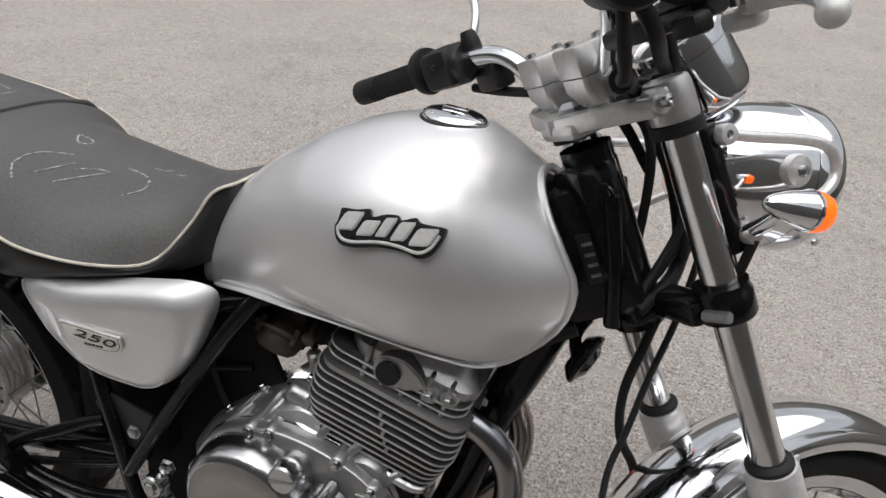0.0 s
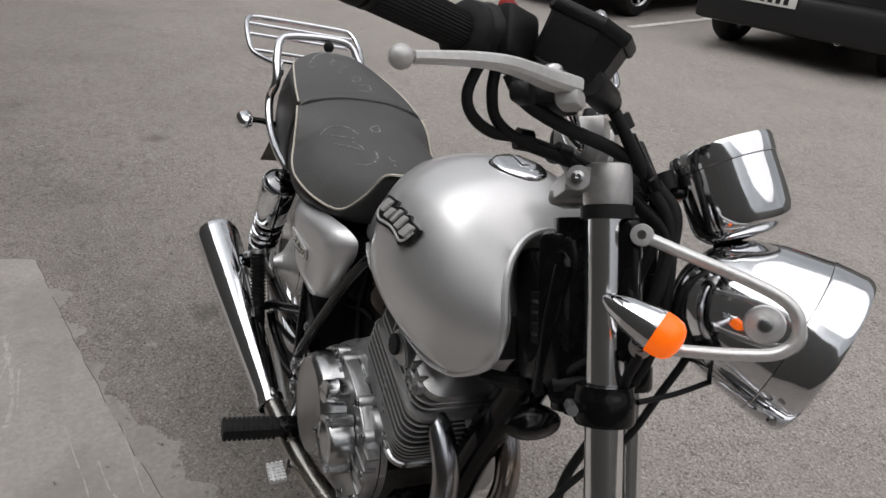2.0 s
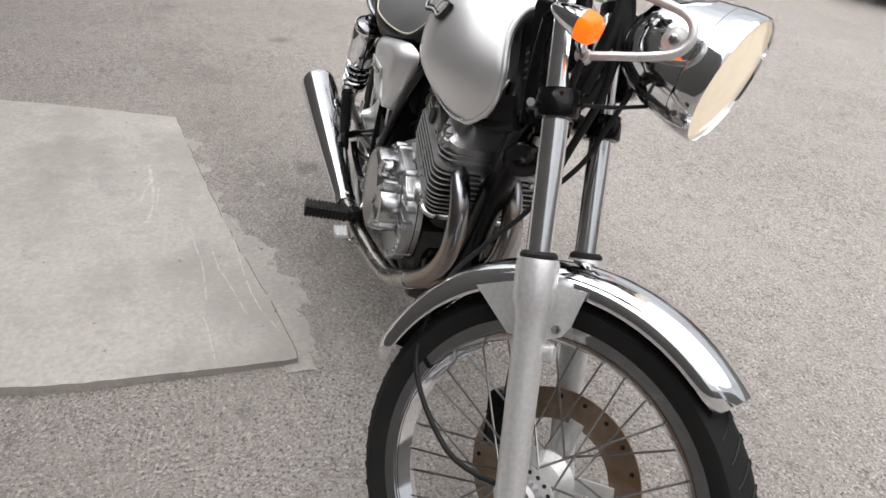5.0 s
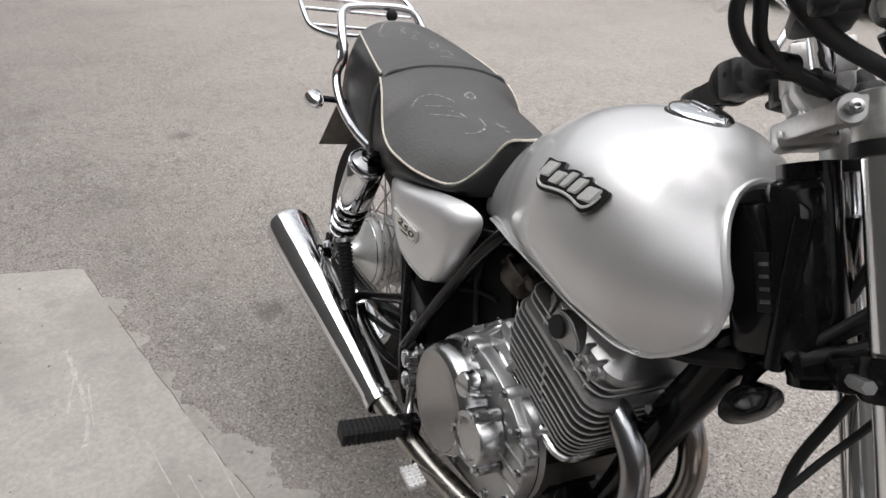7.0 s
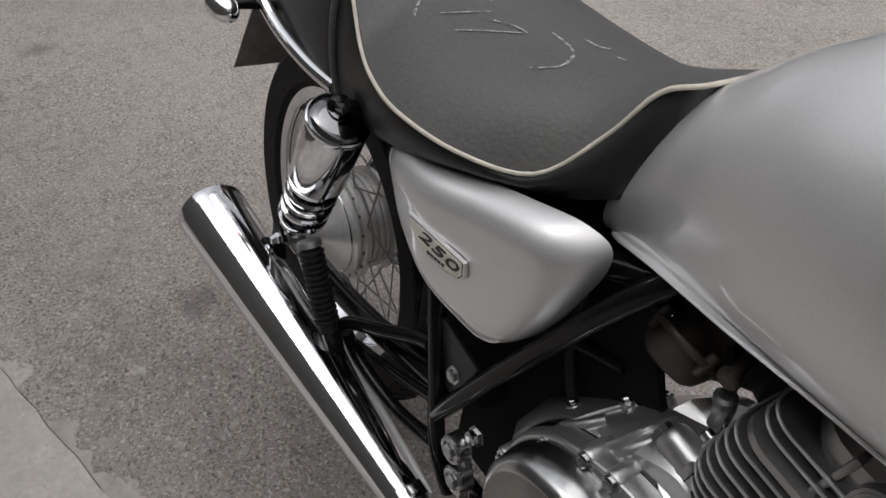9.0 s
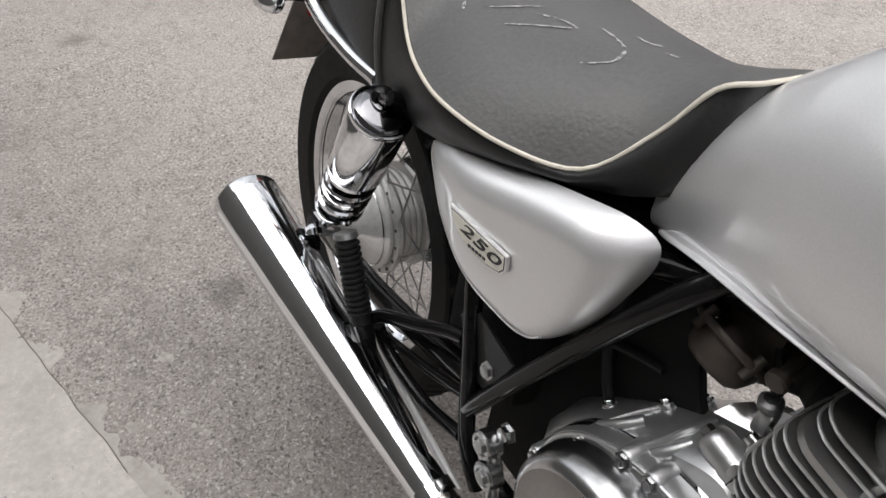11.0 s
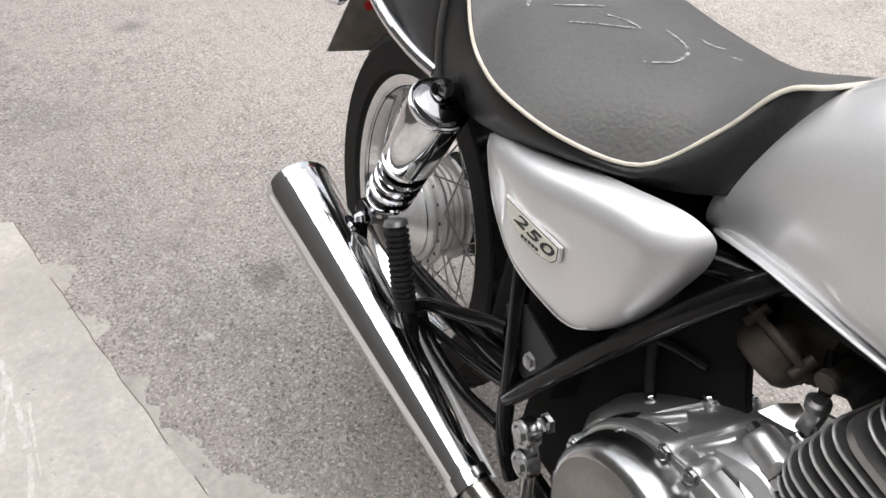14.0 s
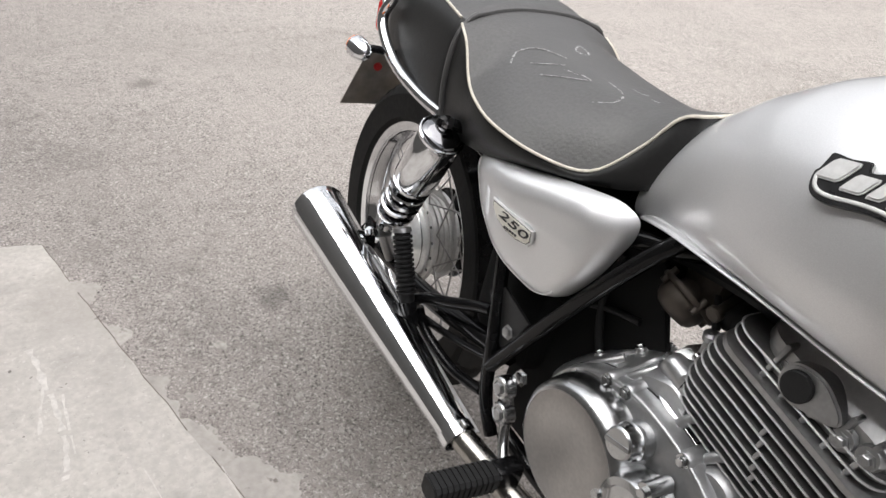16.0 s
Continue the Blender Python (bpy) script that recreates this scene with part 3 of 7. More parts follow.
# crumbs of cement spilled past the smear
def build_spatter():
    rng = random.Random(23)
    bm = bmesh.new()
    for i in range(80):
        x = rng.uniform(-1.75, -0.3)
        y = 0.427 + 0.218 * x - 0.02 + rng.random() ** 2.2 * 0.2
        r = rng.uniform(0.002, 0.008) * (1.8 if i % 9 == 0 else 1.0)
        loop = []
        for k in range(9):
            a = 2 * math.pi * k / 9
            q = r * rng.uniform(0.45, 1.3)
            loop.append((x + q * 1.5 * math.cos(a), y + q * math.sin(a)))
        hi = [bm.verts.new((u, v, 0.0008 + 0.00002 * i)) for u, v in loop]
        lo = [bm.verts.new((x + (u - x) * 1.15, y + (v - y) * 1.15, -0.001 - 0.00002 * i)) for u, v in loop]
        bm.faces.new(hi)
        for a, b, c, d in zip(lo, lo[1:] + lo[:1], hi[1:] + hi[:1], hi):
            bm.faces.new((a, b, c, d))
    return tagged(part("cement_spatter", bm, material("cement_crumbs", (0.36, 0.335, 0.305), 0.9, 0.0, 0.25, 80, bump=0.3, bump_scale=150, stain=0.6, stain_scale=30, tint=(0.28, 0.26, 0.24))), "thin blots of spilled cement on the asphalt", "cement", kind="stuff")


build_spatter()
# pale trowel scars and scrapes on the slab
SCAR = material("scar_cement", (0.545, 0.522, 0.488), 0.9, 0.0, 0.16, 90, bump=0.2, stain=0.5, stain_scale=25, tint=(0.47, 0.445, 0.41))
def scrape(trail, w):
    """A ragged thin film along a line on the slab."""
    bm = bmesh.new()
    rows_ = []
    for i, v in enumerate(smooth_path([(x, y, 0.0) for x, y in trail], 14)):
        q = w * max(0.12, 0.75 + 1.1 * noise.noise(Vector((v[0] * 38, v[1] * 38, 2.0))))
        d = 0.5 * w * noise.noise(Vector((v[0] * 25, v[1] * 25, 9.0)))
        rows_.append([bm.verts.new((v[0], v[1] + d + k * q, slab_top(v[0], v[1] + d + k * q) + h)) for k, h in ((-1, 0.0004), (0, 0.0009), (1, 0.0004))])
    for i, (a, b) in enumerate(zip(rows_, rows_[1:])):
        if i % 17 > 1:
            bm.faces.new((a[0], b[0], b[1], a[1]))
            bm.faces.new((a[1], b[1], b[2], a[2]))
    return bm


for trail, w in ((((-1.445, -0.085), (-1.31, -0.072), (-1.2, -0.063), (-1.1, -0.065), (-1.03, -0.077)), 0.0065), (((-1.31, -0.072), (-1.24, -0.088), (-1.164, -0.1)), 0.004),
                 (((-1.264, -0.046), (-1.17, -0.05), (-1.083, -0.052)), 0.003), (((-1.0, 0.045), (-0.85, 0.066), (-0.755, 0.08), (-0.6, 0.086)), 0.002),
                 (((-0.8465, 0.1075), (-0.75, 0.122), (-0.6657, 0.146), (-0.527, 0.1815)), 0.0024), (((-0.9365, 0.17), (-0.74, 0.185), (-0.57, 0.21), (-0.44, 0.255)), 0.0024),
                 (((-0.537, 0.075), (-0.48, 0.086), (-0.421, 0.092), (-0.36, 0.099)), 0.0025)):
    tagged(part("slab_scar", scrape(trail, w), SCAR), "pale scrape worn into the concrete slab", "scrape", kind="structure")


def build_grit():
    """Loose stones and crumbs lying on the asphalt and the slab."""
    rng = random.Random(11)
    bm = bmesh.new()
    for i in range(520):
        x, y = (rng.uniform(-4.0, 1.2), rng.uniform(-0.1, 4.5)) if i % 2 else (rng.uniform(-2.6, 0.6), rng.uniform(-0.5, 1.6))
        r = rng.choice((0.0016, 0.002, 0.0026, 0.0035)) * rng.uniform(0.8, 1.3)
        if i % 26 == 0:
            r *= 2.3
        z = 0.012 if y < 0.0 and x < -0.35 else 0.0
        top = [bm.verts.new((x + r * rng.uniform(0.7, 1.5) * math.cos(a), y + r * rng.uniform(0.7, 1.5) * math.sin(a), z + r * rng.uniform(0.1, 0.5))) for a in (0.3, 1.6, 2.8, 4.1, 5.3)]
        peak = bm.verts.new((x, y, z + r * 1.1))
        foot = bm.verts.new((x, y, z - 0.001))
        for a, b in zip(top, top[1:] + top[:1]):
            bm.faces.new((a, b, peak))
            bm.faces.new((b, a, foot))
    m = material("loose_grit", (0.33, 0.3, 0.27), 0.9, 0, 0.75, 3.0)
    return tagged(part("grit", bm, m), "loose small stones and crumbs on the asphalt", "gravel", kind="stuff")


build_grit()


def road_line(a, b, w):
    d = (Vector(b) - Vector(a)).normalized()
    s = Vector((-d.y, d.x, 0)) * w / 2
    bm = bmesh.new()
    e = rough_edge([tuple((Vector(a) + s)[:2]), tuple((Vector(b) + s)[:2])], 0.008, 0.1, 3, 4)
    g = rough_edge([tuple((Vector(b) - s)[:2]), tuple((Vector(a) - s)[:2])], 0.008, 0.1, 7, 4)
    f = bm.faces.new([bm.verts.new((x, y, 0.004)) for x, y in e + g])
    bmesh.ops.triangulate(bm, faces=[f])
    return tagged(part("parking_line", bm, LINE), "worn white painted parking bay line on asphalt", "road marking", "parking bay lines", "structure")


road_line((-1.91, 5.81, 0), (-2.95, 10.7, 0), 0.1)
road_line((-5.32, 5.86, 0), (-6.4, 10.4, 0), 0.1)


def build_light_block():
    """Unseen walls added behind the slab to cut sky light and darken reflections."""
    bm = block((3.9, -2.65, 1.9), (14.2, 2.4, 3.8), bevel=0.02)
    ob = part("blocker_south", bm, material("blocker_grey", (0.11, 0.108, 0.103), 0.85, 0.0, 0.15, 12, bump=0.2, bump_scale=60, stain=0.4, stain_scale=0.7, tint=(0.09, 0.087, 0.082)))
    back = part("blocker_southwest", block((-9.0, -2.4, 2.3), (11.6, 0.4, 4.6), bevel=0.02), ob.data.materials[0])
    tagged(back, "unseen plain grey wall added to hold back light on the far ground", "wall", kind="structure")
    return tagged(ob, "unseen plain grey wall added to cut side light and darken reflections", "wall", kind="structure")


build_light_block()


BACKDROP = material("backdrop_grey", (0.15, 0.145, 0.137), 0.85, 0.0, 0.15, 12, bump=0.2, bump_scale=60, stain=0.4, stain_scale=0.7, tint=(0.10, 0.096, 0.09))


def build_backdrop(name, c, size):
    """An unseen dark wall added so the chrome mirrors a dark horizon band."""
    return tagged(part(name, block(c, size, bevel=0.02), BACKDROP), "unseen plain dark wall added for horizon reflections in the chrome", "wall", kind="structure")


build_backdrop("backdrop_north", (-2.0, 19.0, 3.0), (44.0, 0.4, 6.0))
build_backdrop("backdrop_west", (-24.0, 7.6, 3.0), (0.4, 23.0, 6.0))
build_backdrop("backdrop_east", (13.0, 7.6, 3.0), (0.4, 23.0, 6.0))

# ---- parked cars ----
def car(m, paint, width, length, height, tail_label, plate):
    """A parked car seen from its rear; x across, y ahead, origin under the middle of its tail."""
    root = tagged(new("car"), tail_label, "car")
    root.matrix_world = m
    w = width / 2
    secs = []
    for y, zb, zt, k in ((0.0, 0.42, 0.80, 0.86), (0.05, 0.34, 0.95, 0.95), (0.25, 0.28, 1.02, 1.0), (1.2, 0.25, 1.04, 1.0), (2.6, 0.25, 1.0, 1.0), (length - 0.9, 0.26, 0.96, 0.99), (length - 0.2, 0.3, 0.85, 0.93), (length, 0.4, 0.7, 0.82)):
        hw = w * k
        secs.append([(-hw * 0.9, y, zb), (-hw, y, zb + 0.12), (-hw, y, zt - 0.2), (-hw * 0.95, y, zt), (hw * 0.95, y, zt), (hw, y, zt - 0.2), (hw, y, zb + 0.12), (hw * 0.9, y, zb)])
    part("body", loft(secs), paint, root)
    cab = []
    for z, ya, yb, k in ((0.98, 0.08, length - 1.25, 0.94), (1.2, 0.2, length - 1.6, 0.88), (height - 0.05, 0.42, length - 2.2, 0.76), (height, 0.6, length - 2.4, 0.7)):
        hw = w * k
        cab.append([(-hw, ya + 0.06, z), (-hw * 0.9, ya, z), (hw * 0.9, ya, z), (hw, ya + 0.06, z), (hw, yb, z), (-hw, yb, z)])
    part("cabin", loft(cab), paint, root)
    glass = material("tinted_glass", (0.01, 0.012, 0.014), 0.05, 0, 0.1, 20)
    part("rear_window", loft([[(-w * 0.74, 0.17, 1.06), (w * 0.74, 0.17, 1.06), (w * 0.74, 0.19, 1.06), (-w * 0.74, 0.19, 1.06)], [(-w * 0.64, 0.36, height - 0.14), (w * 0.64, 0.36, height - 0.14), (w * 0.64, 0.38, height - 0.14), (-w * 0.64, 0.38, height - 0.14)]]), glass, root, "dark tinted rear window")
    part("bumper", block((0, -0.03, 0.44), (width * 0.98, 0.24, 0.34), bevel=0.06), PLASTIC, root, "black plastic bumper")
    for s in (-1, 1):
        part("tail_light", block((s * w * 0.82, 0.01, 0.82), (0.2, 0.1, 0.16), bevel=0.02), RED, root, "red tail light")
        if s > 0:
            part("exhaust_tip", lathe([(0.028, 0), (0.032, 0), (0.032, 0.12), (0.026, 0.12)], 16, axis((s * 0.5, 0.0, 0.3), (0, -1, 0))), CHROME, root, "chrome tip")
    if plate:
        p = part("number_plate", block((-0.2, -0.155, 0.56), (0.52, 0.012, 0.112), bevel=0.003), PLATE, root, "white number plate with dark bars")
        for i in range(6):
            part("plate_bar", block((-0.41 + 0.075 * i, -0.1635, 0.56), (0.045, 0.004, 0.07), bevel=0.001), INK, p)
    for x in (-1, 1):
        for y in (0.62, length - 0.85):
            c = (x * (w - 0.12), y, 0.35)
            wm = axis(c, (x, 0, 0)) @ Matrix.Scale(1.075, 4)
            wheel = part("wheel", lathe([(0.0, 0.07), (0.05, 0.075), (0.06, 0.05), (0.05, 0.02), (0.0, 0.02)], 20, wm), POLISHED, root)
            part("tyre", lathe([(0.215, 0.1), (0.25, 0.112), (0.3, 0.105), (0.325, 0.07), (0.328, 0), (0.325, -0.07), (0.3, -0.1), (0.215, -0.1)], 40, wm, closed=True), TYRE, wheel)
            part("rim", lathe([(0.2, -0.09), (0.218, 0.1), (0.21, 0.108), (0.19, 0.09), (0.18, -0.09)], 40, wm, closed=True), POLISHED, wheel, "alloy rim")
            for a in range(5):
                sp = Matrix.Rotation(a * 2 * math.pi / 5, 4, "Z")
                part("rim_spoke", block((0.115, 0, 0.06), (0.16, 0.05, 0.025), wm @ sp, 0.008), POLISHED, wheel)
    return root


heading = math.degrees(math.atan2(0.23, 0.97))
car(pose(-3.70, 6.30, 0, 0, 0, heading), CARPAINT, 1.9, 4.5, 1.65, "dark estate car parked tail-on in a marked bay", True)
car(pose(-6.62, 5.67, 0, 0, 0, heading), material("black_car_paint", (0.01, 0.01, 0.011), 0.25, 0.1, 0.2, 40, coat=0.8), 1.8, 4.4, 1.5, "black car parked in the next bay", False)

# ---- the motorcycle ----
bike = tagged(new("motorcycle"), "silver single-cylinder roadster motorcycle with chrome trim, leaning on its side stand", "motorcycle")
bike.matrix_world = pose(-0.1997, 0.540, 0, 0, 0, -6.5) @ pose(0, 0, 0, -8.7)
K = Matrix.Scale(0.94, 4) @ Matrix.Translation((0, 0, 0.0455))
# the steered front: origin on the steering axis, x ahead, y left, z up along the axis
STEER, RAKE = 42.1, 28.5
MS = Matrix.Translation((0.3265, 0, 0.652)) @ pose(0, 0, 0, 0, -RAKE, 0) @ pose(0, 0, 0, 0, 0, STEER)


def bp(name, bm, mat, parent=None, label="", m=None, angle=38):
    return part(name, bm, mat, parent or bike, label, K if m is None else K @ m, angle)


def sp(name, bm, mat, parent=None, label="", angle=38):
    return part(name, bm, mat, parent or bike, label, K @ MS, angle)


def bolt(parent, p, d, r=0.007, h=0.006, mat=None, name="bolt"):
    """A hexagon bolt head with a washer."""
    bm = lathe([(0, 0), (r * 1.45, 0), (r * 1.45, 0.0015), (r, 0.0015), (r, h), (r * 0.8, h + 0.001), (0, h + 0.001)], 6, axis(p, d))
    return bp(name, bm, mat or BRUSHED, parent)


# -- fuel tank --
TX = (-0.295, -0.285, -0.26, -0.21, -0.14, -0.06, 0.02, 0.08, 0.125, 0.157, 0.180, 0.191)
T_TOP = (0.7629, 0.7951, 0.8351, 0.8776, 0.921, 0.9507, 0.9584, 0.9517, 0.9468, 0.9393, 0.926, 0.9179)
T_HW = (0.0855, 0.0853, 0.0872, 0.1048, 0.1357, 0.1617, 0.1671, 0.1541, 0.1353, 0.1114, 0.0901, 0.0764)
T_BW = (0.0611, 0.0747, 0.0847, 0.1008, 0.1172, 0.1246, 0.1248, 0.1175, 0.1066, 0.0945, 0.0861, 0.0749)
T_ZW = (0.705, 0.7167, 0.7306, 0.7484, 0.7638, 0.7804, 0.7924, 0.7993, 0.8047, 0.8108, 0.8184, 0.8275)
T_ZB = (0.6802, 0.6865, 0.6966, 0.708, 0.716, 0.719, 0.7147, 0.7088, 0.7032, 0.7044, 0.7142, 0.7324)


def tank_lean(x0, z):
    """The front of the tank follows the steering head."""
    k = max(0.0, min(1.0, (x0 - 0.02) / 0.178))
    k = k * k * (3 - 2 * k)
    d = -0.7076 * max(0.0, z - 0.82) - 0.558 * max(0.0, 0.775 - z)
    return x0 + k * d


def tank_section(x0, n=14):
    top, hw, bw, zw, zb = (lerp_table(x0, TX, t) for t in (T_TOP, T_HW, T_BW, T_ZW, T_ZB))
    half = []
    for i in range(n + 1):
        a = math.pi / 2 * i / n
        half.append((hw * math.sin(a) ** 0.88, zw + (top - zw) * max(0.0, math.cos(a)) ** 0.82))
    for i in range(1, n // 2 + 1):
        a = math.pi / 2 * i / (n // 2)
        half.append((bw + (hw - bw) * math.cos(a), zw - (zw - zb) * math.sin(a) ** 1.1))
    pts = [(tank_lean(x0, z), -y, z) for y, z in half]
    return pts, [(x, -y, z) for x, y, z in pts[1:]]


def tank_point(x0, zq):
    """A point on the right flank of the tank at that station and height."""
    r, _ = tank_section(x0, 60)
    p = min(r, key=lambda q: abs(q[2] - zq))
    return Vector(p)


def build_tank():
    rings = []
    stations = [TX[0] + (TX[-1] - TX[0]) * i / 44 for i in range(45)]
    for x in stations:
        r, l = tank_section(x)
        rings.append(l[::-1] + r)
    # the hollow front that takes the steering neck
    for k, d in ((0.90, 0.0), (0.80, -0.02), (0.5, -0.05)):
        rings.append([(x + d, y * k, 0.84 + (z - 0.84) * k) for x, y, z in rings[len(stations) - 1]])
    tank = bp("fuel_tank", loft(rings, True, True, False), SILVER, None, "silver metallic fuel tank", None, 50)
    # folded seam along the lower edge, up round the front and back
    right = [Vector(tank_section(x)[0][-1]) for x in stations[::3]] + [Vector(tank_section(stations[-1])[0][j]) for j in (18, 15, 12, 9, 6, 4, 2, 0)]
    left = [Vector((v.x, -v.y, v.z)) for v in right[::-1][1:]]
    bp("tank_seam", tube([tuple(v) for v in right + left], 0.0052, 8, 3), SILVER, tank, "rolled tank seam")
    # the pressed flange that stands out along the lower edge
    for sgn in (1, -1):
        rows_ = []
        for x in stations[1:42]:
            v = tank_section(x)[0][-1]
            w = 0.0105 * min(1.0, (x - TX[0]) / 0.03)
            q = [(v[1] + 0.003, v[2] + 0.0015), (v[1] - w, v[2] + 0.0005), (v[1] - w - 0.0012, v[2] - 0.0012), (v[1] - w, v[2] - 0.0028), (v[1] + 0.003, v[2] - 0.002)]
            rows_.append([(v[0], sgn * y, z) for y, z in q])
        bp("tank_flange", loft(rows_), SILVER, tank, "pressed lower flange of the tank")
    # filler cap
    cm = Matrix.Translation((0.006, 0, 0.955)) @ pose(0, 0, 0, 0, 3, 0)
    cap = bp("fuel_cap", lathe([(0.0405, -0.006), (0.0405, 0.003), (0.0395, 0.0055), (0.036, 0.0078), (0.030, 0.0098), (0.022, 0.0112), (0.012, 0.012), (0, 0.0122)], 48, cm), CHROME, tank, "chrome fuel filler cap")
    bp("cap_gasket", lathe([(0.0405, -0.008), (0.0432, -0.006), (0.0432, -0.001), (0.0405, 0.001)], 48, cm), RUBBER, tank)
    bp("cap_lock", block((-0.002, 0, 0.0125), (0.030, 0.014, 0.005), cm, 0.002), CHROME, tank, "chrome lock cover")
    return tank


tank = build_tank()


def flank_badge():
    """A cast emblem: dark shield, raised silvered border wave and five plain bars, laid on the tank's flank."""
    a, b = tank_point(-0.05, 0.868), tank_point(0.056, 0.868)
    x = (b - a).normalized()
    up = (tank_point(0.0, 0.895) - tank_point(0.0, 0.845)).normalized()
    z = x.cross(up).normalized()
    if z.y > 0:
        z = -z
    y = z.cross(x).normalized()
    o = (tank_point(0.002, 0.868))
    m = Matrix(((x[0], y[0], z[0], o[0]), (x[1], y[1], z[1], o[1]), (x[2], y[2], z[2], o[2]), (0, 0, 0, 1)))
    shield = [(-0.0665, -0.0095), (-0.0645, -0.004), (-0.0635, 0.006), (-0.0615, 0.0115), (-0.046, 0.0125), (-0.031, 0.0165), (-0.0265, 0.009), (-0.012, 0.0148), (0.0015, 0.0165), (0.0065, 0.0125), (0.021, 0.0185), (0.027, 0.0145), (0.042, 0.0145), (0.0545, 0.0145), (0.0545, 0.006), (0.0505, -0.006), (0.0435, -0.0175), (0.0315, -0.0225), (0.0185, -0.0195), (-0.010, -0.0205), (-0.040, -0.0275), (-0.0545, -0.0275), (-0.0625, -0.0215)]
    bm = prism([tuple(v[:2]) for v in smooth_path([(x, y, 0.0) for x, y in shield], 3, True)], 0.008, m @ Matrix.Translation((0, 0, -0.004)), 0.001)
    badge = bp("badge", bm, INK, tank, "black and silver cast emblem")
    wave = [(-0.0622, -0.011, 0.005), (-0.0575, -0.0195, 0.005), (-0.045, -0.0222, 0.005), (-0.014, -0.0158, 0.005), (0.008, -0.0146, 0.005), (0.026, -0.0168, 0.005), (0.036, -0.0150, 0.005), (0.0445, -0.0075, 0.005), (0.0505, 0.006, 0.005)]
    shapes = []
    for u, v, w, h in ((-0.0495, -0.0005, 0.0190, 0.0200), (-0.0275, -0.0035, 0.0165, 0.0165), (-0.0080, 0.0015, 0.0115, 0.0205), (0.0110, 0.0015, 0.0150, 0.0200), (0.0345, 0.0005, 0.0205, 0.0185)):
        # plain slanted blocks with rounded corners
        shapes.append([(u + 0.57 * w * x + 0.22 * h * y, v + 0.55 * h * y + 0.10 * w * x) for x, y in ((-1, -0.7), (-0.8, -1), (0.8, -1), (1, -0.7), (1, 0.7), (0.8, 1), (-0.8, 1), (-1, 0.7))])
    pieces = [("emblem_border", tube(wave, 0.0019, 8, 4), "silvered raised border of the emblem")]
    for shape in shapes:
        pieces.append(("emblem_bar", prism(shape, 0.006, Matrix.Translation((0, 0, 0.002)), 0.0016), "silvered raised shape of the emblem"))
    for nm, t, text in pieces:
        for v in t.verts:
            v.co.z = 0.0045 + (v.co.z - 0.005) * 0.8
        t.transform(m)
        bp(nm, t, LEVER, badge, text)
    return badge


flank_badge()

# -- seat --
SX = (-0.262, -0.285, -0.31, -0.35, -0.42, -0.50, -0.56, -0.61, -0.65, -0.685)
S_TOP = (0.826, 0.824, 0.816, 0.806, 0.803, 0.806, 0.814, 0.822, 0.832, 0.840)
S_PY = (0.045, 0.074, 0.090, 0.122, 0.157, 0.176, 0.173, 0.162, 0.154, 0.148)
S_PZ = (0.829, 0.816, 0.770, 0.718, 0.711, 0.718, 0.728, 0.745, 0.789, 0.810)
S_BY = (0.060, 0.088, 0.108, 0.122, 0.140, 0.152, 0.152, 0.15, 0.15, 0.148)
S_BZ = (0.735, 0.722, 0.712, 0.700, 0.684, 0.664, 0.652, 0.645, 0.643, 0.643)


def seat_half(x, xs, tabs, n=10):
    top, py, pz, by, bz = (lerp_table(-x, [-v for v in xs], t) for t in tabs)
    half = []
    for i in range(n + 1):
        a = i / n
        half.append((py * a, pz + (top - pz) * (1 - a ** 2.6)))
    for i in range(1, 6):
        a = i / 5
        half.append((py + (by - py) * a + 0.010 * math.sin(a * math.pi), pz + (bz - pz) * a))
    return half


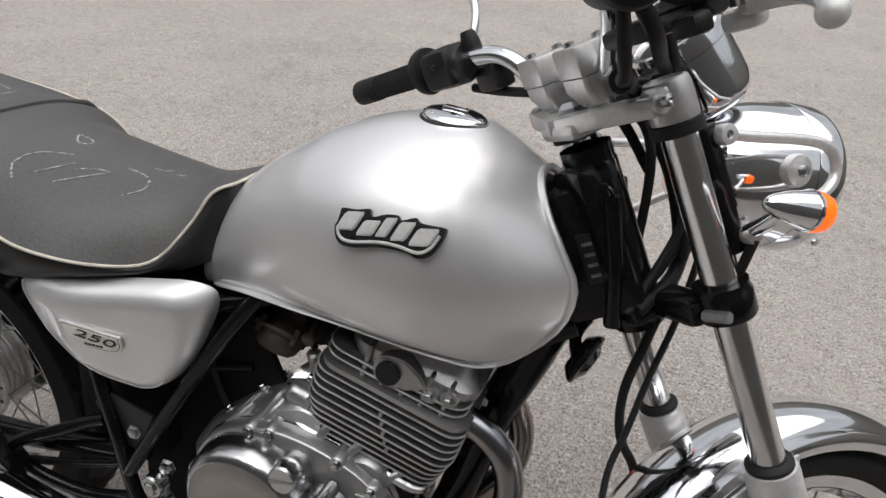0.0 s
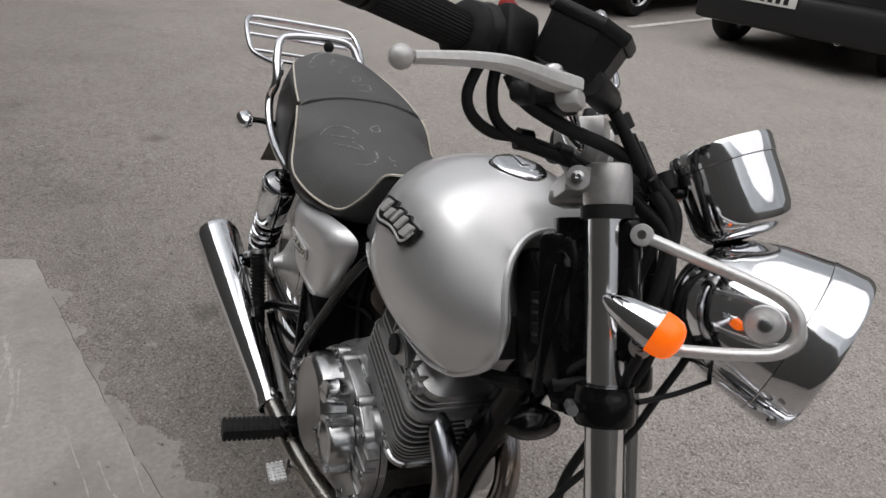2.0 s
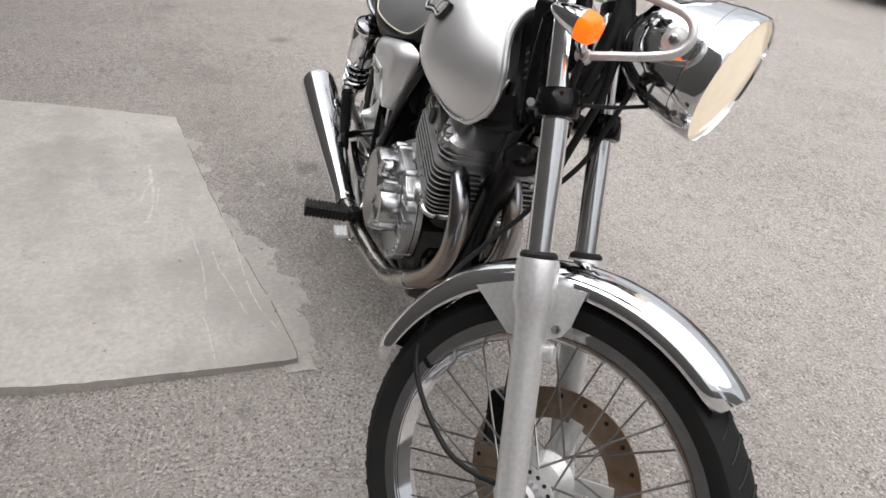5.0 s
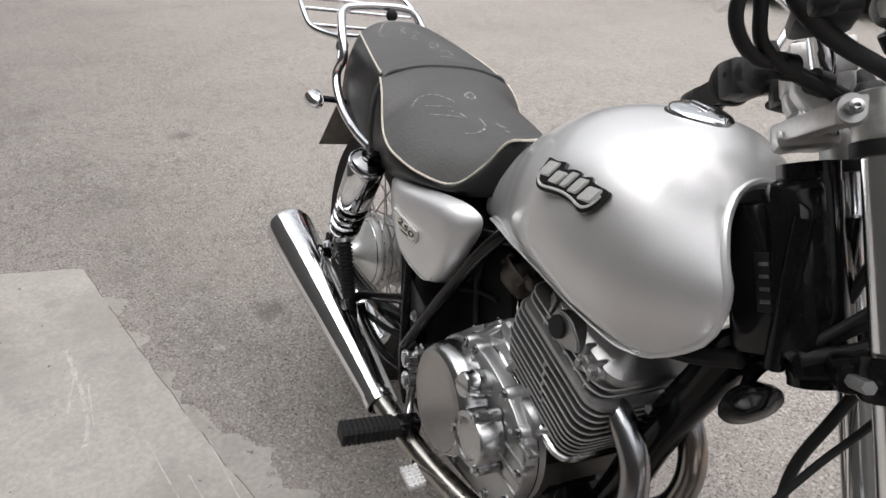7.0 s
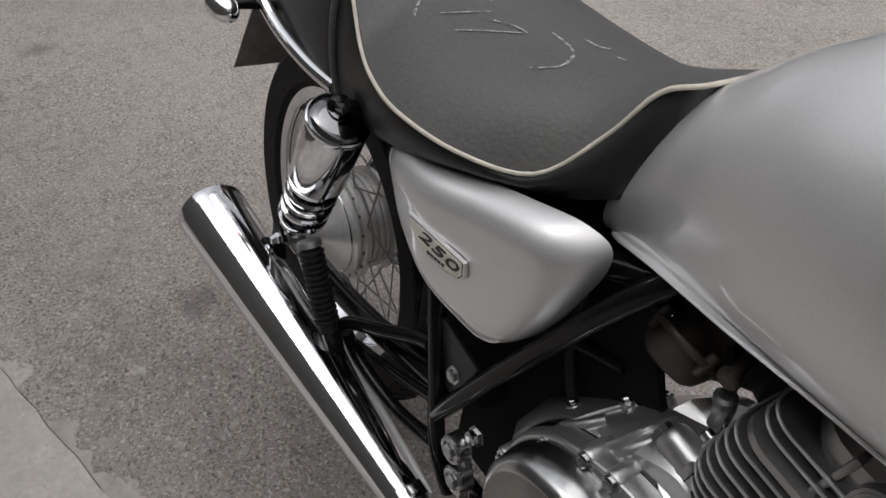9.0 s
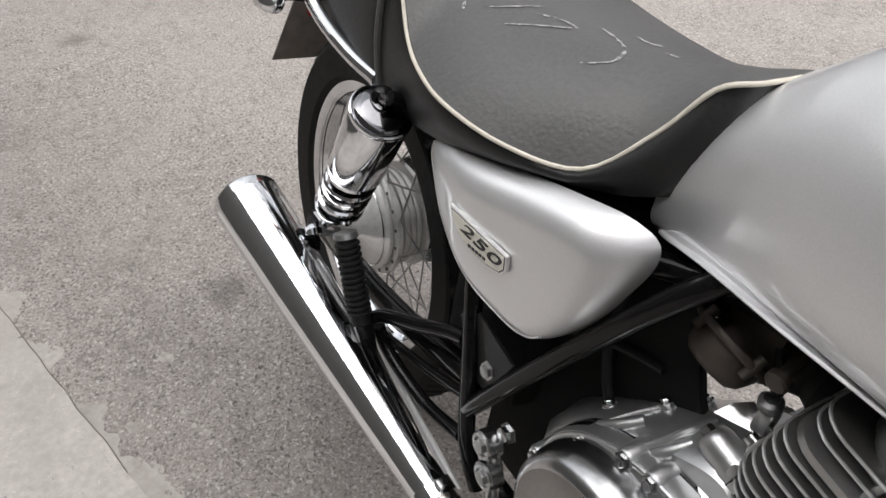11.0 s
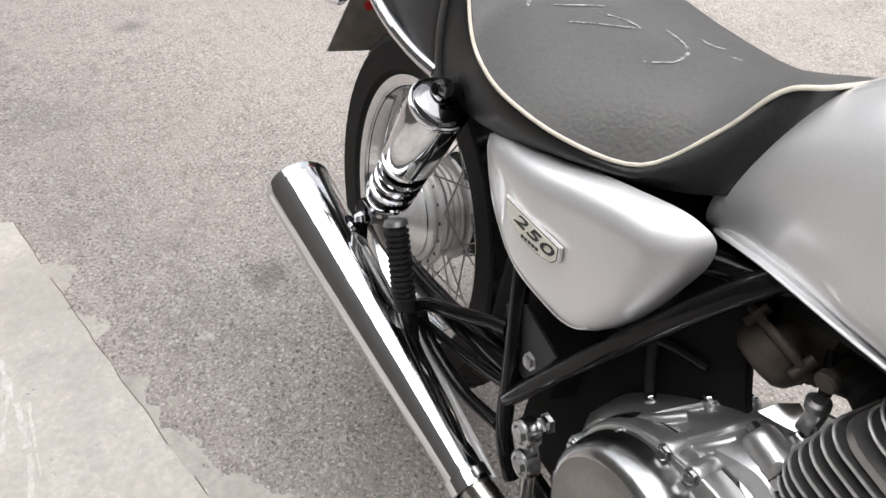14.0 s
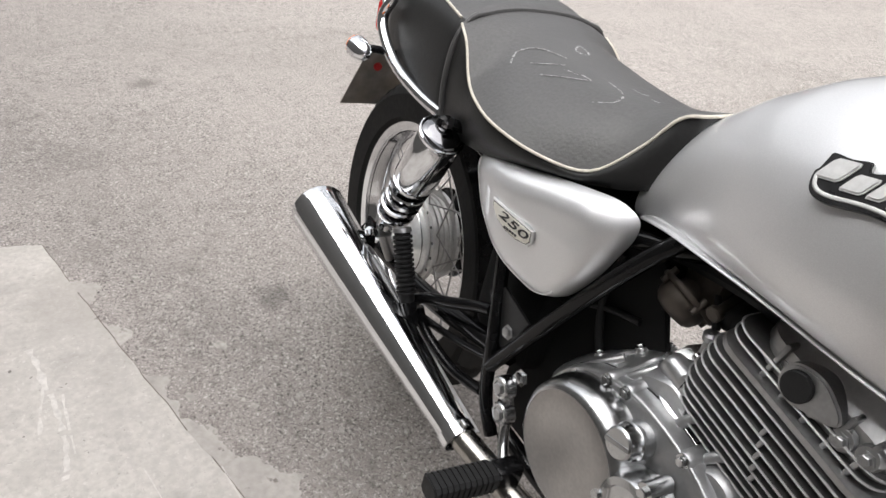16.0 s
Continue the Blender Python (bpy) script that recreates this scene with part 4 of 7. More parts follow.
def build_seat():
    tabs = (S_TOP, S_PY, S_PZ, S_BY, S_BZ)
    rings = []
    for i in range(41):
        x = SX[0] + (SX[-1] - SX[0]) * i / 40
        h = seat_half(x, SX, tabs)
        rings.append([(x, y, z) for y, z in h[::-1]] + [(x, -y, z) for y, z in h[1:]])
    # pad body takes the vinyl with side shade in its colour
    seat = bp("seat", loft(rings, True, True, True), SHADED_VINYL, None, "black vinyl rider seat with shade-darkened sides and a dusty chalk-scuffed top", None, 60)
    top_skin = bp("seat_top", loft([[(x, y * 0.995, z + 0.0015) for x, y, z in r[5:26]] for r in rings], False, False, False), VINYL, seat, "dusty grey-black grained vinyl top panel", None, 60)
    edge_ = [(x, y + 0.002, z + 0.001) for x, y, z in zip(SX[1:], S_PY[1:], S_PZ[1:])]
    nose = [(-0.265, 0.05, 0.828), (-0.258, 0.0, 0.833), (-0.265, -0.05, 0.828)]
    bp("piping", tube([(x, y, z) for x, y, z in edge_[::-1]] + nose + [(x, -y, z) for x, y, z in edge_], 0.0023, 8, 5), PIPING, seat, "cream piping")
    # pillion pad behind a welted joint
    px = (-0.688, -0.70, -0.76, -0.84, -0.92, -0.98, -1.02, -1.035)
    pt = ((0.836, 0.846, 0.856, 0.866, 0.873, 0.876, 0.864, 0.835), (0.135, 0.143, 0.139, 0.128, 0.115, 0.101, 0.080, 0.05), (0.812, 0.816, 0.827, 0.837, 0.844, 0.843, 0.825, 0.80),
          (0.150, 0.153, 0.153, 0.149, 0.143, 0.132, 0.112, 0.08), (0.645, 0.645, 0.652, 0.665, 0.682, 0.70, 0.72, 0.74))
    rings = []
    for i in range(31):
        x = px[0] + (px[-1] - px[0]) * i / 30
        h = seat_half(x, px, pt)
        rings.append([(x, y, z) for y, z in h[::-1]] + [(x, -y, z) for y, z in h[1:]])
    pill = bp("pillion_pad", loft(rings, True, True, True), SHADED_VINYL, None, "black vinyl pillion pad with shade-darkened sides and chalk scrawl", None, 60)
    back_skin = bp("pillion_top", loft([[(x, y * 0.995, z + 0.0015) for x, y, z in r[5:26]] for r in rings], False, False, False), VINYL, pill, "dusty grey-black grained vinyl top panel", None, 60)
    for s in (1, -1):
        bp("piping", tube([(x, s * (y + 0.001), z + 0.001) for x, y, z in zip(px[1:-1], pt[1][1:-1], pt[2][1:-1])], 0.0023, 8, 5), PIPING, pill, "cream piping")
    h = seat_half(-0.686, SX, tabs)
    loop = [(-0.687, y, z) for y, z in h[::-1]] + [(-0.687, -y, z) for y, z in h[1:]]
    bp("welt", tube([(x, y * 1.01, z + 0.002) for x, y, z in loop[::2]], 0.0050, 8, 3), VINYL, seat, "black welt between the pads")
    return seat, pill, top_skin, back_skin


seat, pillion, seat_skin, pillion_skin = build_seat()


def ribbon(pts, w):
    """A thin flat stroke that lies along the points."""
    bm = bmesh.new()
    rows_ = []
    for i, p in enumerate(pts):
        a, b = Vector(pts[max(i - 1, 0)]), Vector(pts[min(i + 1, len(pts) - 1)])
        side = (b - a).cross(Vector((0, 0, 1))).normalized() * w * (0.6 + 0.4 * math.sin(i * 2.1))
        rows_.append([bm.verts.new(Vector(p) + side), bm.verts.new(Vector(p) + Vector((0, 0, 0.0005))), bm.verts.new(Vector(p) - side)])
    for i, (a, b) in enumerate(zip(rows_, rows_[1:])):
        if i * 7 % 11 == 0:
            continue
        bm.faces.new((a[0], a[1], b[1], b[0]))
        bm.faces.new((a[1], a[2], b[2], b[1]))
    return bm


def height_on(skin, x, y):
    """The height of a pad's skin over a point of the plan."""
    for q in skin.data.polygons:
        c = [skin.data.vertices[k].co for k in q.vertices]
        if min(v.x for v in c) <= x <= max(v.x for v in c) and min(v.y for v in c) <= y <= max(v.y for v in c) and abs(q.normal.z) > 0.05:
            return c[0].z - ((x - c[0].x) * q.normal.x + (y - c[0].y) * q.normal.y) / q.normal.z
    return None


def scuffs(ob, skin, strokes):
    """Chalk strokes rubbed on to a pad."""
    back = K.inverted()
    for st in strokes:
        pts = []
        for x, y, _ in smooth_path([(a, b, 0.0) for a, b in st], 6):
            p = K @ Vector((x, y, 0.85))
            z = height_on(skin, p.x, p.y)
            if z is not None:
                pts.append(tuple(back @ Vector((p.x, p.y, z + 0.0006))))
        if len(pts) > 2:
            bp("chalk_stroke", ribbon(pts, 0.0026), CHALK, ob, "faint chalk stroke")


scuffs(seat, seat_skin, [[(-0.534, -0.050), (-0.563, -0.062), (-0.585, -0.078), (-0.594, -0.100), (-0.584, -0.114), (-0.578, -0.119)], [(-0.558, -0.103), (-0.539, -0.086), (-0.519, -0.061)],
              [(-0.525, -0.107), (-0.497, -0.085), (-0.468, -0.060), (-0.488, -0.061), (-0.512, -0.074)], [(-0.578, -0.001), (-0.560, -0.019), (-0.547, -0.012), (-0.551, 0.0), (-0.573, 0.003), (-0.578, -0.001)],
              [(-0.456, -0.038), (-0.429, -0.041), (-0.407, -0.051), (-0.403, -0.069), (-0.423, -0.087)], [(-0.426, -0.019), (-0.407, -0.019), (-0.397, -0.012)], [(-0.385, -0.023), (-0.370, -0.021)]])
scuffs(pillion, pillion_skin, [[(-0.894, -0.085), (-0.946, -0.058), (-0.98, -0.018), (-0.986, 0.017)], [(-0.894, -0.085), (-0.865, -0.087), (-0.868, -0.073)], [(-0.923, -0.029), (-0.91, -0.017), (-0.889, -0.035), (-0.872, -0.032), (-0.869, -0.05)],
                 [(-0.884, -0.009), (-0.874, 0.003), (-0.835, -0.028), (-0.823, -0.019)], [(-0.805, 0.001), (-0.81, 0.019), (-0.789, 0.016), (-0.775, -0.004), (-0.805, 0.001)], [(-0.752, 0.001), (-0.766, 0.03), (-0.734, 0.03)], [(-0.728, -0.009), (-0.728, 0.03)],
                 [(-1.018, -0.009), (-1.012, 0.005), (-1.0, -0.012), (-1.018, -0.009)], [(-1.01, 0.017), (-0.995, 0.011)], [(-1.011, 0.026), (-0.994, 0.002)], [(-0.992, 0.026), (-0.99, 0.036), (-0.972, 0.023), (-0.975, 0.018), (-0.992, 0.026)], [(-0.985, 0.049), (-0.96, 0.045)], [(-0.965, 0.056), (-0.942, 0.055)]])


# -- side cover --
def build_side_cover(s):
    outline = [(-0.552, 0.667), (-0.566, 0.648), (-0.556, 0.618), (-0.524, 0.588), (-0.489, 0.566), (-0.455, 0.547), (-0.408, 0.532), (-0.361, 0.528), (-0.335, 0.534), (-0.315, 0.547), (-0.293, 0.576), (-0.274, 0.611), (-0.262, 0.644), (-0.253, 0.674), (-0.254, 0.696), (-0.268, 0.708), (-0.29, 0.712), (-0.344, 0.702), (-0.417, 0.686), (-0.491, 0.673)]
    ring = smooth_path([(x, 0, z) for x, z in outline], 4, True)
    cx, cz = -0.39, 0.625

    def bulge(x, z, k):
        base = lerp_table(x, (-0.56, -0.5, -0.44, -0.38, -0.32, -0.28, -0.25), (0.1528, 0.1694, 0.1769, 0.1709, 0.1673, 0.1605, 0.1421))
        rim_z = lerp_table(x, (-0.56, -0.49, -0.417, -0.344, -0.285, -0.25), (0.666, 0.673, 0.686, 0.702, 0.712, 0.702))
        shoulder = -0.017 * max(0.0, min(1.0, (0.034 - (rim_z - z)) / 0.034)) ** 1.9
        # the face tucks in a little towards its lower edge
        tuck = -0.11 * max(0.0, 0.635 - z)
        return base * (0.86 + 0.14 * k) + shoulder * k + tuck - 0.012 * (1 - k)
    rings = []
    for k in (0.0, 0.45, 0.75, 0.92, 1.0):
        shrink = (1.0, 0.985, 0.955, 0.90, 0.80)[(0.0, 0.45, 0.75, 0.92, 1.0).index(k)]
        rings.append([(cx + (v[0] - cx) * shrink, -s * bulge(cx + (v[0] - cx) * shrink, cz + (v[2] - cz) * shrink, k), cz + (v[2] - cz) * shrink) for v in ring])
    for shrink in (0.74, 0.68, 0.62, 0.56, 0.48, 0.4, 0.3, 0.2, 0.1, 0.03):
        rings.append([(cx + (v[0] - cx) * shrink, -s * bulge(cx + (v[0] - cx) * shrink, cz + (v[2] - cz) * shrink, 1), cz + (v[2] - cz) * shrink) for v in ring])
    cover = bp("side_cover", loft(rings, False, True), SILVER, None, "silver painted side cover", None, 60)
    lip = [ring[i] for i in range(4, 38)]
    bp("cover_lip", tube([(cx + (v[0] - cx) * 0.93, -s * (bulge(cx + (v[0] - cx) * 0.93, cz + (v[2] - cz) * 0.93, 0.86) - 0.0002), cz + (v[2] - cz) * 0.93) for v in lip], 0.0018, 8, 1), SILVER, cover, "raised lip along the lower edge")
    bolt(cover, (-0.535, -s * 0.142, 0.662), (0, -s, 0.2), 0.005, 0.004, INK, "screw")
    if s > 0:
        a, b = Vector((-0.449, -0.1772, 0.6105)), Vector((-0.366, -0.1709, 0.6125))
        x = (b - a).normalized()
        z = Vector((0.09, -1, -0.07)).normalized()
        z = (z - x * z.dot(x)).normalized()
        y = z.cross(x)
        o = (a + b) / 2
        m = Matrix(((x[0], y[0], z[0], o[0]), (x[1], y[1], z[1], o[1]), (x[2], y[2], z[2], o[2]), (0, 0, 0, 1)))
        shape = [(-0.049, 0.0165), (0.0425, 0.0108), (0.0435, -0.0055), (0.037, -0.0135), (0.014, -0.018), (-0.012, -0.0165), (-0.034, -0.0075), (-0.047, 0.006)]
        bp("badge", prism([(u * 1.03, v * 1.07) for u, v in shape], 0.0038, m @ Matrix.Translation((0, 0, -0.002)), 0.0008), BRUSHED, cover, "pale capacity badge with silvered rim")
        bp("badge_line", prism([(u * 0.965, v * 0.92) for u, v in shape], 0.0042, m @ Matrix.Translation((0, 0, -0.002)), 0.0003), INK, cover, "thin dark border line")
        bp("badge_plate", prism([(u * 0.94, v * 0.86) for u, v in shape], 0.0046, m @ Matrix.Translation((0, 0, -0.002)), 0.0003), LABEL, cover, "pale badge plate")
        cu = bpy.data.curves.new("badge_number", "FONT")
        cu.body, cu.size, cu.extrude, cu.shear = "250", 0.030, 0.0008, 0.25
        cu.align_x, cu.align_y = "CENTER", "CENTER"
        tmp = new("badge_number", cu)
        me = bpy.data.meshes.new_from_object(tmp.evaluated_get(bpy.context.evaluated_depsgraph_get()))
        bpy.data.objects.remove(tmp)
        me.transform(K @ m @ pose(0.002, 0.002, 0.003, 0, 0, -6) @ Matrix.Diagonal((1.45, 0.6, 1, 1)))
        me.materials.append(INK)
        num = new("badge_number", me)
        num.parent = cover
        tagged(num, "black number 250")
        for i in range(5):
            bp("badge_bar", block((-0.012 + 0.006 * i, -0.0106, 0.0028), (0.0046, 0.0036, 0.001), m, 0.0003), INK, cover)
    return cover


build_side_cover(1)
build_side_cover(-1)


# -- wheels --
def build_wheel(name, frame_m, tyre_r, rim_r, half_w, front):
    """Axle along local z, with the right-hand side at -z."""
    def wp(nm, bm, mat, parent, label=""):
        return part(nm, bm, mat, parent, label, K @ frame_m)
    tr = tyre_r - half_w * 0.9
    hub_r = 0.05 if front else 0.106
    spoke_z = (-0.046, 0.046) if front else (-0.024, 0.034)
    shell = [(0.012, -0.06), (hub_r * 0.55, -0.055), (hub_r, -0.05), (hub_r, -0.042), (hub_r * 0.62, -0.03), (hub_r * 0.62, 0.03), (hub_r, 0.042), (hub_r, 0.05), (hub_r * 0.55, 0.055), (0.012, 0.06)]
    if not front:
        # full-width drum with cooling ribs between two drilled flanges
        shell = [(0.02, -0.03), (0.104, -0.03), (0.106, -0.028), (0.106, -0.020), (0.104, -0.018), (0.088, -0.016)]
        for k in range(3):
            z0 = -0.008 + k * 0.0125
            shell += [(0.088, z0), (0.0925, z0 + 0.0015), (0.0925, z0 + 0.0045), (0.088, z0 + 0.006)]
        shell += [(0.088, 0.029), (0.1, 0.031), (0.101, 0.033), (0.101, 0.038), (0.099, 0.04), (0.05, 0.05), (0.012, 0.06)]
    wheel = wp(name, lathe(shell, 48), BRUSHED if front else YOKE, bike,
               "front spoked wheel" if front else "rear spoked wheel")
    prof = [(rim_r - 0.008, -half_w * 0.52), (rim_r + 0.010, -half_w * 0.60), (rim_r + 0.022, -half_w * 0.84)]
    for i in range(9):
        a = -1.15 + 2.3 * i / 8
        prof.append((tr + half_w * 0.9 * math.cos(a), half_w * math.sin(a)))
    prof += [(rim_r + 0.022, half_w * 0.84), (rim_r + 0.010, half_w * 0.60), (rim_r - 0.008, half_w * 0.52)]
    wp("tyre", lathe(prof, 72, closed=True), TYRE, wheel, "black tyre")
    # tread blocks as shallow ribs across the crown
    tread = bmesh.new()
    for i in range(60):
        a = 2 * math.pi * i / 60
        for sgn in (-1, 1):
            pts = []
            for j in range(4):
                w = sgn * (0.12 + 0.26 * j)
                aa = a + 0.03 * j
                rr = tr + half_w * 0.9 * math.cos(w) + 0.0008
                pts.append((rr * math.cos(aa), rr * math.sin(aa), half_w * math.sin(w)))
            tube(pts, 0.0014, 4, 1, bm=tread)
    wp("tread_rib", tread, RUBBER, wheel, "fine tread ribs")
    wp("rim", lathe([(rim_r + 0.013, -half_w * 0.69), (rim_r + 0.013, -half_w * 0.60), (rim_r - 0.006, -half_w * 0.56), (rim_r - 0.014, -half_w * 0.3), (rim_r - 0.022, -half_w * 0.12), (rim_r - 0.022, half_w * 0.12), (rim_r - 0.014, half_w * 0.3), (rim_r - 0.006, half_w * 0.54), (rim_r + 0.013, half_w * 0.60), (rim_r + 0.013, half_w * 0.69), (rim_r - 0.003, half_w * 0.62), (rim_r - 0.003, -half_w * 0.62)], 72, closed=True),
       CHROME, wheel, "chrome rim")
    n = 36
    for i in range(n):
        side = 1 if i % 2 else -1
        a = 2 * math.pi * i / n
        cross = 0.62 if (i // 2) % 2 else -0.62
        p = (hub_r * 0.94 * math.cos(a + cross), hub_r * 0.94 * math.sin(a + cross), spoke_z[side > 0])
        q = ((rim_r - 0.02) * math.cos(a), (rim_r - 0.02) * math.sin(a), side * 0.006)
        wp("spoke", tube([p, q], 0.0019, 6, 1), SPOKE, wheel)
    return wheel


FRONT = MS @ Matrix.Translation((0.048, 0, -0.44)) @ pose(0, 0, 0, -90)
REAR = Matrix.Translation((-0.905, 0, 0.288)) @ pose(0, 0, 0, -90)
# after the quarter turn local z points to the left of the machine, local x ahead
front_wheel = build_wheel("front_wheel", FRONT, 0.325, 0.2585, 0.048, True)
rear_wheel = build_wheel("rear_wheel", REAR, 0.345, 0.240, 0.063, False)


def hole_ring(parent, m, r, n, hr, z, mat):
    for i in range(n):
        a = 2 * math.pi * i / n
        bp("drilled_hole", lathe([(0, 0), (hr, 0), (hr, 0.0012), (0, 0.0012)], 10, m @ Matrix.Translation((r * math.cos(a), r * math.sin(a), z))), mat, parent)


def build_brakes():
    d = bp("brake_disc", lathe([(0.098, 0.066), (0.150, 0.066), (0.150, 0.0705), (0.098, 0.0705)], 56, FRONT, closed=True), DISC, front_wheel, "rust-tinted brake disc")
    for i in range(5):
        a = 2 * math.pi * i / 5
        bp("disc_carrier", block((0.074, 0, 0.066), (0.066, 0.026, 0.006), FRONT @ Matrix.Rotation(a, 4, "Z"), 0.002), BRUSHED, front_wheel)
    hole_ring(front_wheel, FRONT, 0.138, 20, 0.004, 0.0648, INK)
    hole_ring(front_wheel, FRONT, 0.043, 18, 0.0035, -0.0522, INK)
    bp("speedometer_drive", lathe([(0, -0.085), (0.03, -0.085), (0.036, -0.078), (0.036, -0.056), (0, -0.056)], 28, FRONT), CAST, front_wheel, "cast speedometer drive")
    sp("brake_caliper", block((-0.06, 0.085, -0.37), (0.05, 0.06, 0.10), bevel=0.012), BLACK, None, "black brake caliper")
    # rear drum and its plate, on the near side of the hub
    bp("drum_plate", lathe([(0.090, -0.030), (0.0925, -0.033), (0.0925, -0.039), (0.089, -0.043), (0.070, -0.055), (0.045, -0.070), (0.032, -0.082), (0.026, -0.094), (0.018, -0.11), (0, -0.11)], 56, REAR), BRUSHED, rear_wheel, "cast rear drum plate")
    hole_ring(rear_wheel, REAR, 0.0985, 18, 0.0034, -0.0312, INK)
    bp("plate_seam", lathe([(0.083, -0.0475), (0.0845, -0.0485), (0.086, -0.0465)], 56, REAR), POLISHED, rear_wheel, "turned step round the drum plate")
    bp("sprocket", lathe([(0.06, 0.066), (0.1, 0.066), (0.104, 0.069), (0.1, 0.072), (0.06, 0.072)], 44, REAR, closed=True), BLACK, rear_wheel, "rear sprocket")


build_brakes()


# -- front fork, yokes and mudguard --
def build_fork():
    fl, fx = 0.101, 0.048
    fork = sp("fork", lathe([(0.03, 0.118), (0.03, 0.345)], 28, Matrix.Translation((0, 0, 0))), BLACK, None, "telescopic front fork with black steering head")
    for s in (-1, 1):
        y = s * fl
        sp("fork_tube", lathe([(0.0195, -0.12), (0.0195, 0.372), (0, 0.372)], 32, Matrix.Translation((fx, y, 0))), FORK, fork, "chrome fork tube")
        sp("fork_leg", lathe([(0, -0.475), (0.018, -0.475), (0.022, -0.46), (0.0225, -0.40), (0.0235, -0.2), (0.0245, -0.165), (0.0265, -0.15), (0.0305, -0.138), (0.0315, -0.128), (0.0315, -0.080), (0.0295, -0.072), (0.02, -0.070)], 32, Matrix.Translation((fx, y, 0))), BRUSHED, fork, "satin aluminium fork leg")
        sp("dust_seal", lathe([(0.0265, -0.073), (0.0275, -0.070), (0.0275, -0.066), (0.024, -0.062), (0.02, -0.061)], 28, Matrix.Translation((fx, y, 0))), RUBBER, fork, "black dust seal")
        sp("axle_boss", lathe([(0, -0.028), (0.018, -0.028), (0.022, -0.02), (0.022, 0.02), (0, 0.02)], 24, axis((fx, y, -0.44), (0, 1, 0))), BRUSHED, fork)
        sp("shroud_ring", lathe([(0.0205, 0.338), (0.0275, 0.338), (0.0275, 0.351), (0.0205, 0.351)], 28, Matrix.Translation((fx, y, 0)), closed=True), RUBBER, fork, "black rubber ring")
        sp("mudguard_lug", block((fx + s * 0.0, y - s * 0.024, -0.185), (0.03, 0.03, 0.022), bevel=0.005), BRUSHED, fork)
        sp("leg_lug", block((fx + 0.022, y - s * 0.008, -0.205), (0.036, 0.02, 0.024), bevel=0.006), BRUSHED, fork)
    # upper yoke: cast plate with clamps and bolts
    yoke = sp("upper_yoke", block((-0.002, 0, 0.369), (0.060, 0.070, 0.020), bevel=0.008), YOKE, None, "cast aluminium upper yoke")
    for s in (-1, 1):
        sp("fork_clamp", lathe([(0.0, 0.352), (0.0246, 0.352), (0.0252, 0.356), (0.0250, 0.376), (0.0243, 0.388), (0.0225, 0.3935), (0.019, 0.395), (0.018, 0.392), (0, 0.392)], 36, Matrix.Translation((fx, s * fl, 0))), YOKE, yoke, "cast fork clamp")
        # the swept arm ends in a round pinch boss
        tip, root = Vector((0.020, s * 0.121, 0.377)), Vector((-0.022, s * 0.002, 0.376))
        turn = Matrix.Translation((tip + root) / 2) @ pose(0, 0, 0, 0, 0, math.degrees(math.atan2(tip.y - root.y, tip.x - root.x)))
        arm = block((0, 0, 0), ((tip - root).length, 0.026, 0.021), turn, 0.0035)
        join(arm, block((0.033, s * 0.109, 0.378), (0.032, 0.024, 0.026), bevel=0.004))
        join(arm, lathe([(0.0, -0.012), (0.0125, -0.012), (0.0135, -0.010), (0.0135, 0.004), (0.0125, 0.006), (0, 0.006)], 24, axis((0.020, s * 0.118, 0.379), (0.25, s, 0))))
        sp("yoke_arm", arm, YOKE, yoke, "cast yoke arm with pinch boss")
    for s in (-1, 1):
        sp("pinch_bolt", lathe([(0, -0.006), (0.0065, -0.006), (0.0065, 0.012), (0.003, 0.013), (0, 0.010)], 20, axis((0.020, s * 0.122, 0.379), (0.25, s, 0))), POLISHED, yoke)
        sp("riser", loft([[(0.010 + x, s * 0.042 + y, z) for x, y, _ in rounded_rect(a, b, 0.006, 0)] for a, b, z in ((0.015, 0.016, 0.390), (0.0195, 0.0185, 0.397), (0.026, 0.0225, 0.409), (0.0265, 0.023, 0.4218))]), YOKE, yoke, "cast handlebar riser")
        sp("riser_stem", lathe([(0.013, 0.366), (0.013, 0.380), (0.0175, 0.393)], 24, Matrix.Translation((0.010, s * 0.042, 0))), POLISHED, yoke, "bright riser stem")
        sp("riser_cap", block((0.010, s * 0.042, 0.4385), (0.056, 0.046, 0.0325), bevel=0.003), YOKE, yoke, "cast handlebar clamp cap")
        for k in (-1, 1):
            sp("cap_bolt", lathe([(0, 0), (0.006, 0), (0.006, 0.006), (0, 0.007)], 12, Matrix.Translation((0.010 + k * 0.018, s * 0.042, 0.4535))), POLISHED, yoke)
    sp("stem_nut", lathe([(0, 0.378), (0.019, 0.378), (0.019, 0.392), (0.012, 0.398), (0, 0.398)], 6), POLISHED, yoke)
    sp("ignition_lock", lathe([(0, 0.378), (0.016, 0.378), (0.016, 0.415), (0.013, 0.419), (0, 0.419)], 24, Matrix.Translation((0.055, 0.0, 0))), PLASTIC, yoke, "black ignition lock")
    low_yoke = sp("lower_yoke", block((0.004, 0, 0.144), (0.064, 0.078, 0.034), bevel=0.010), BLACK, None, "black lower yoke")
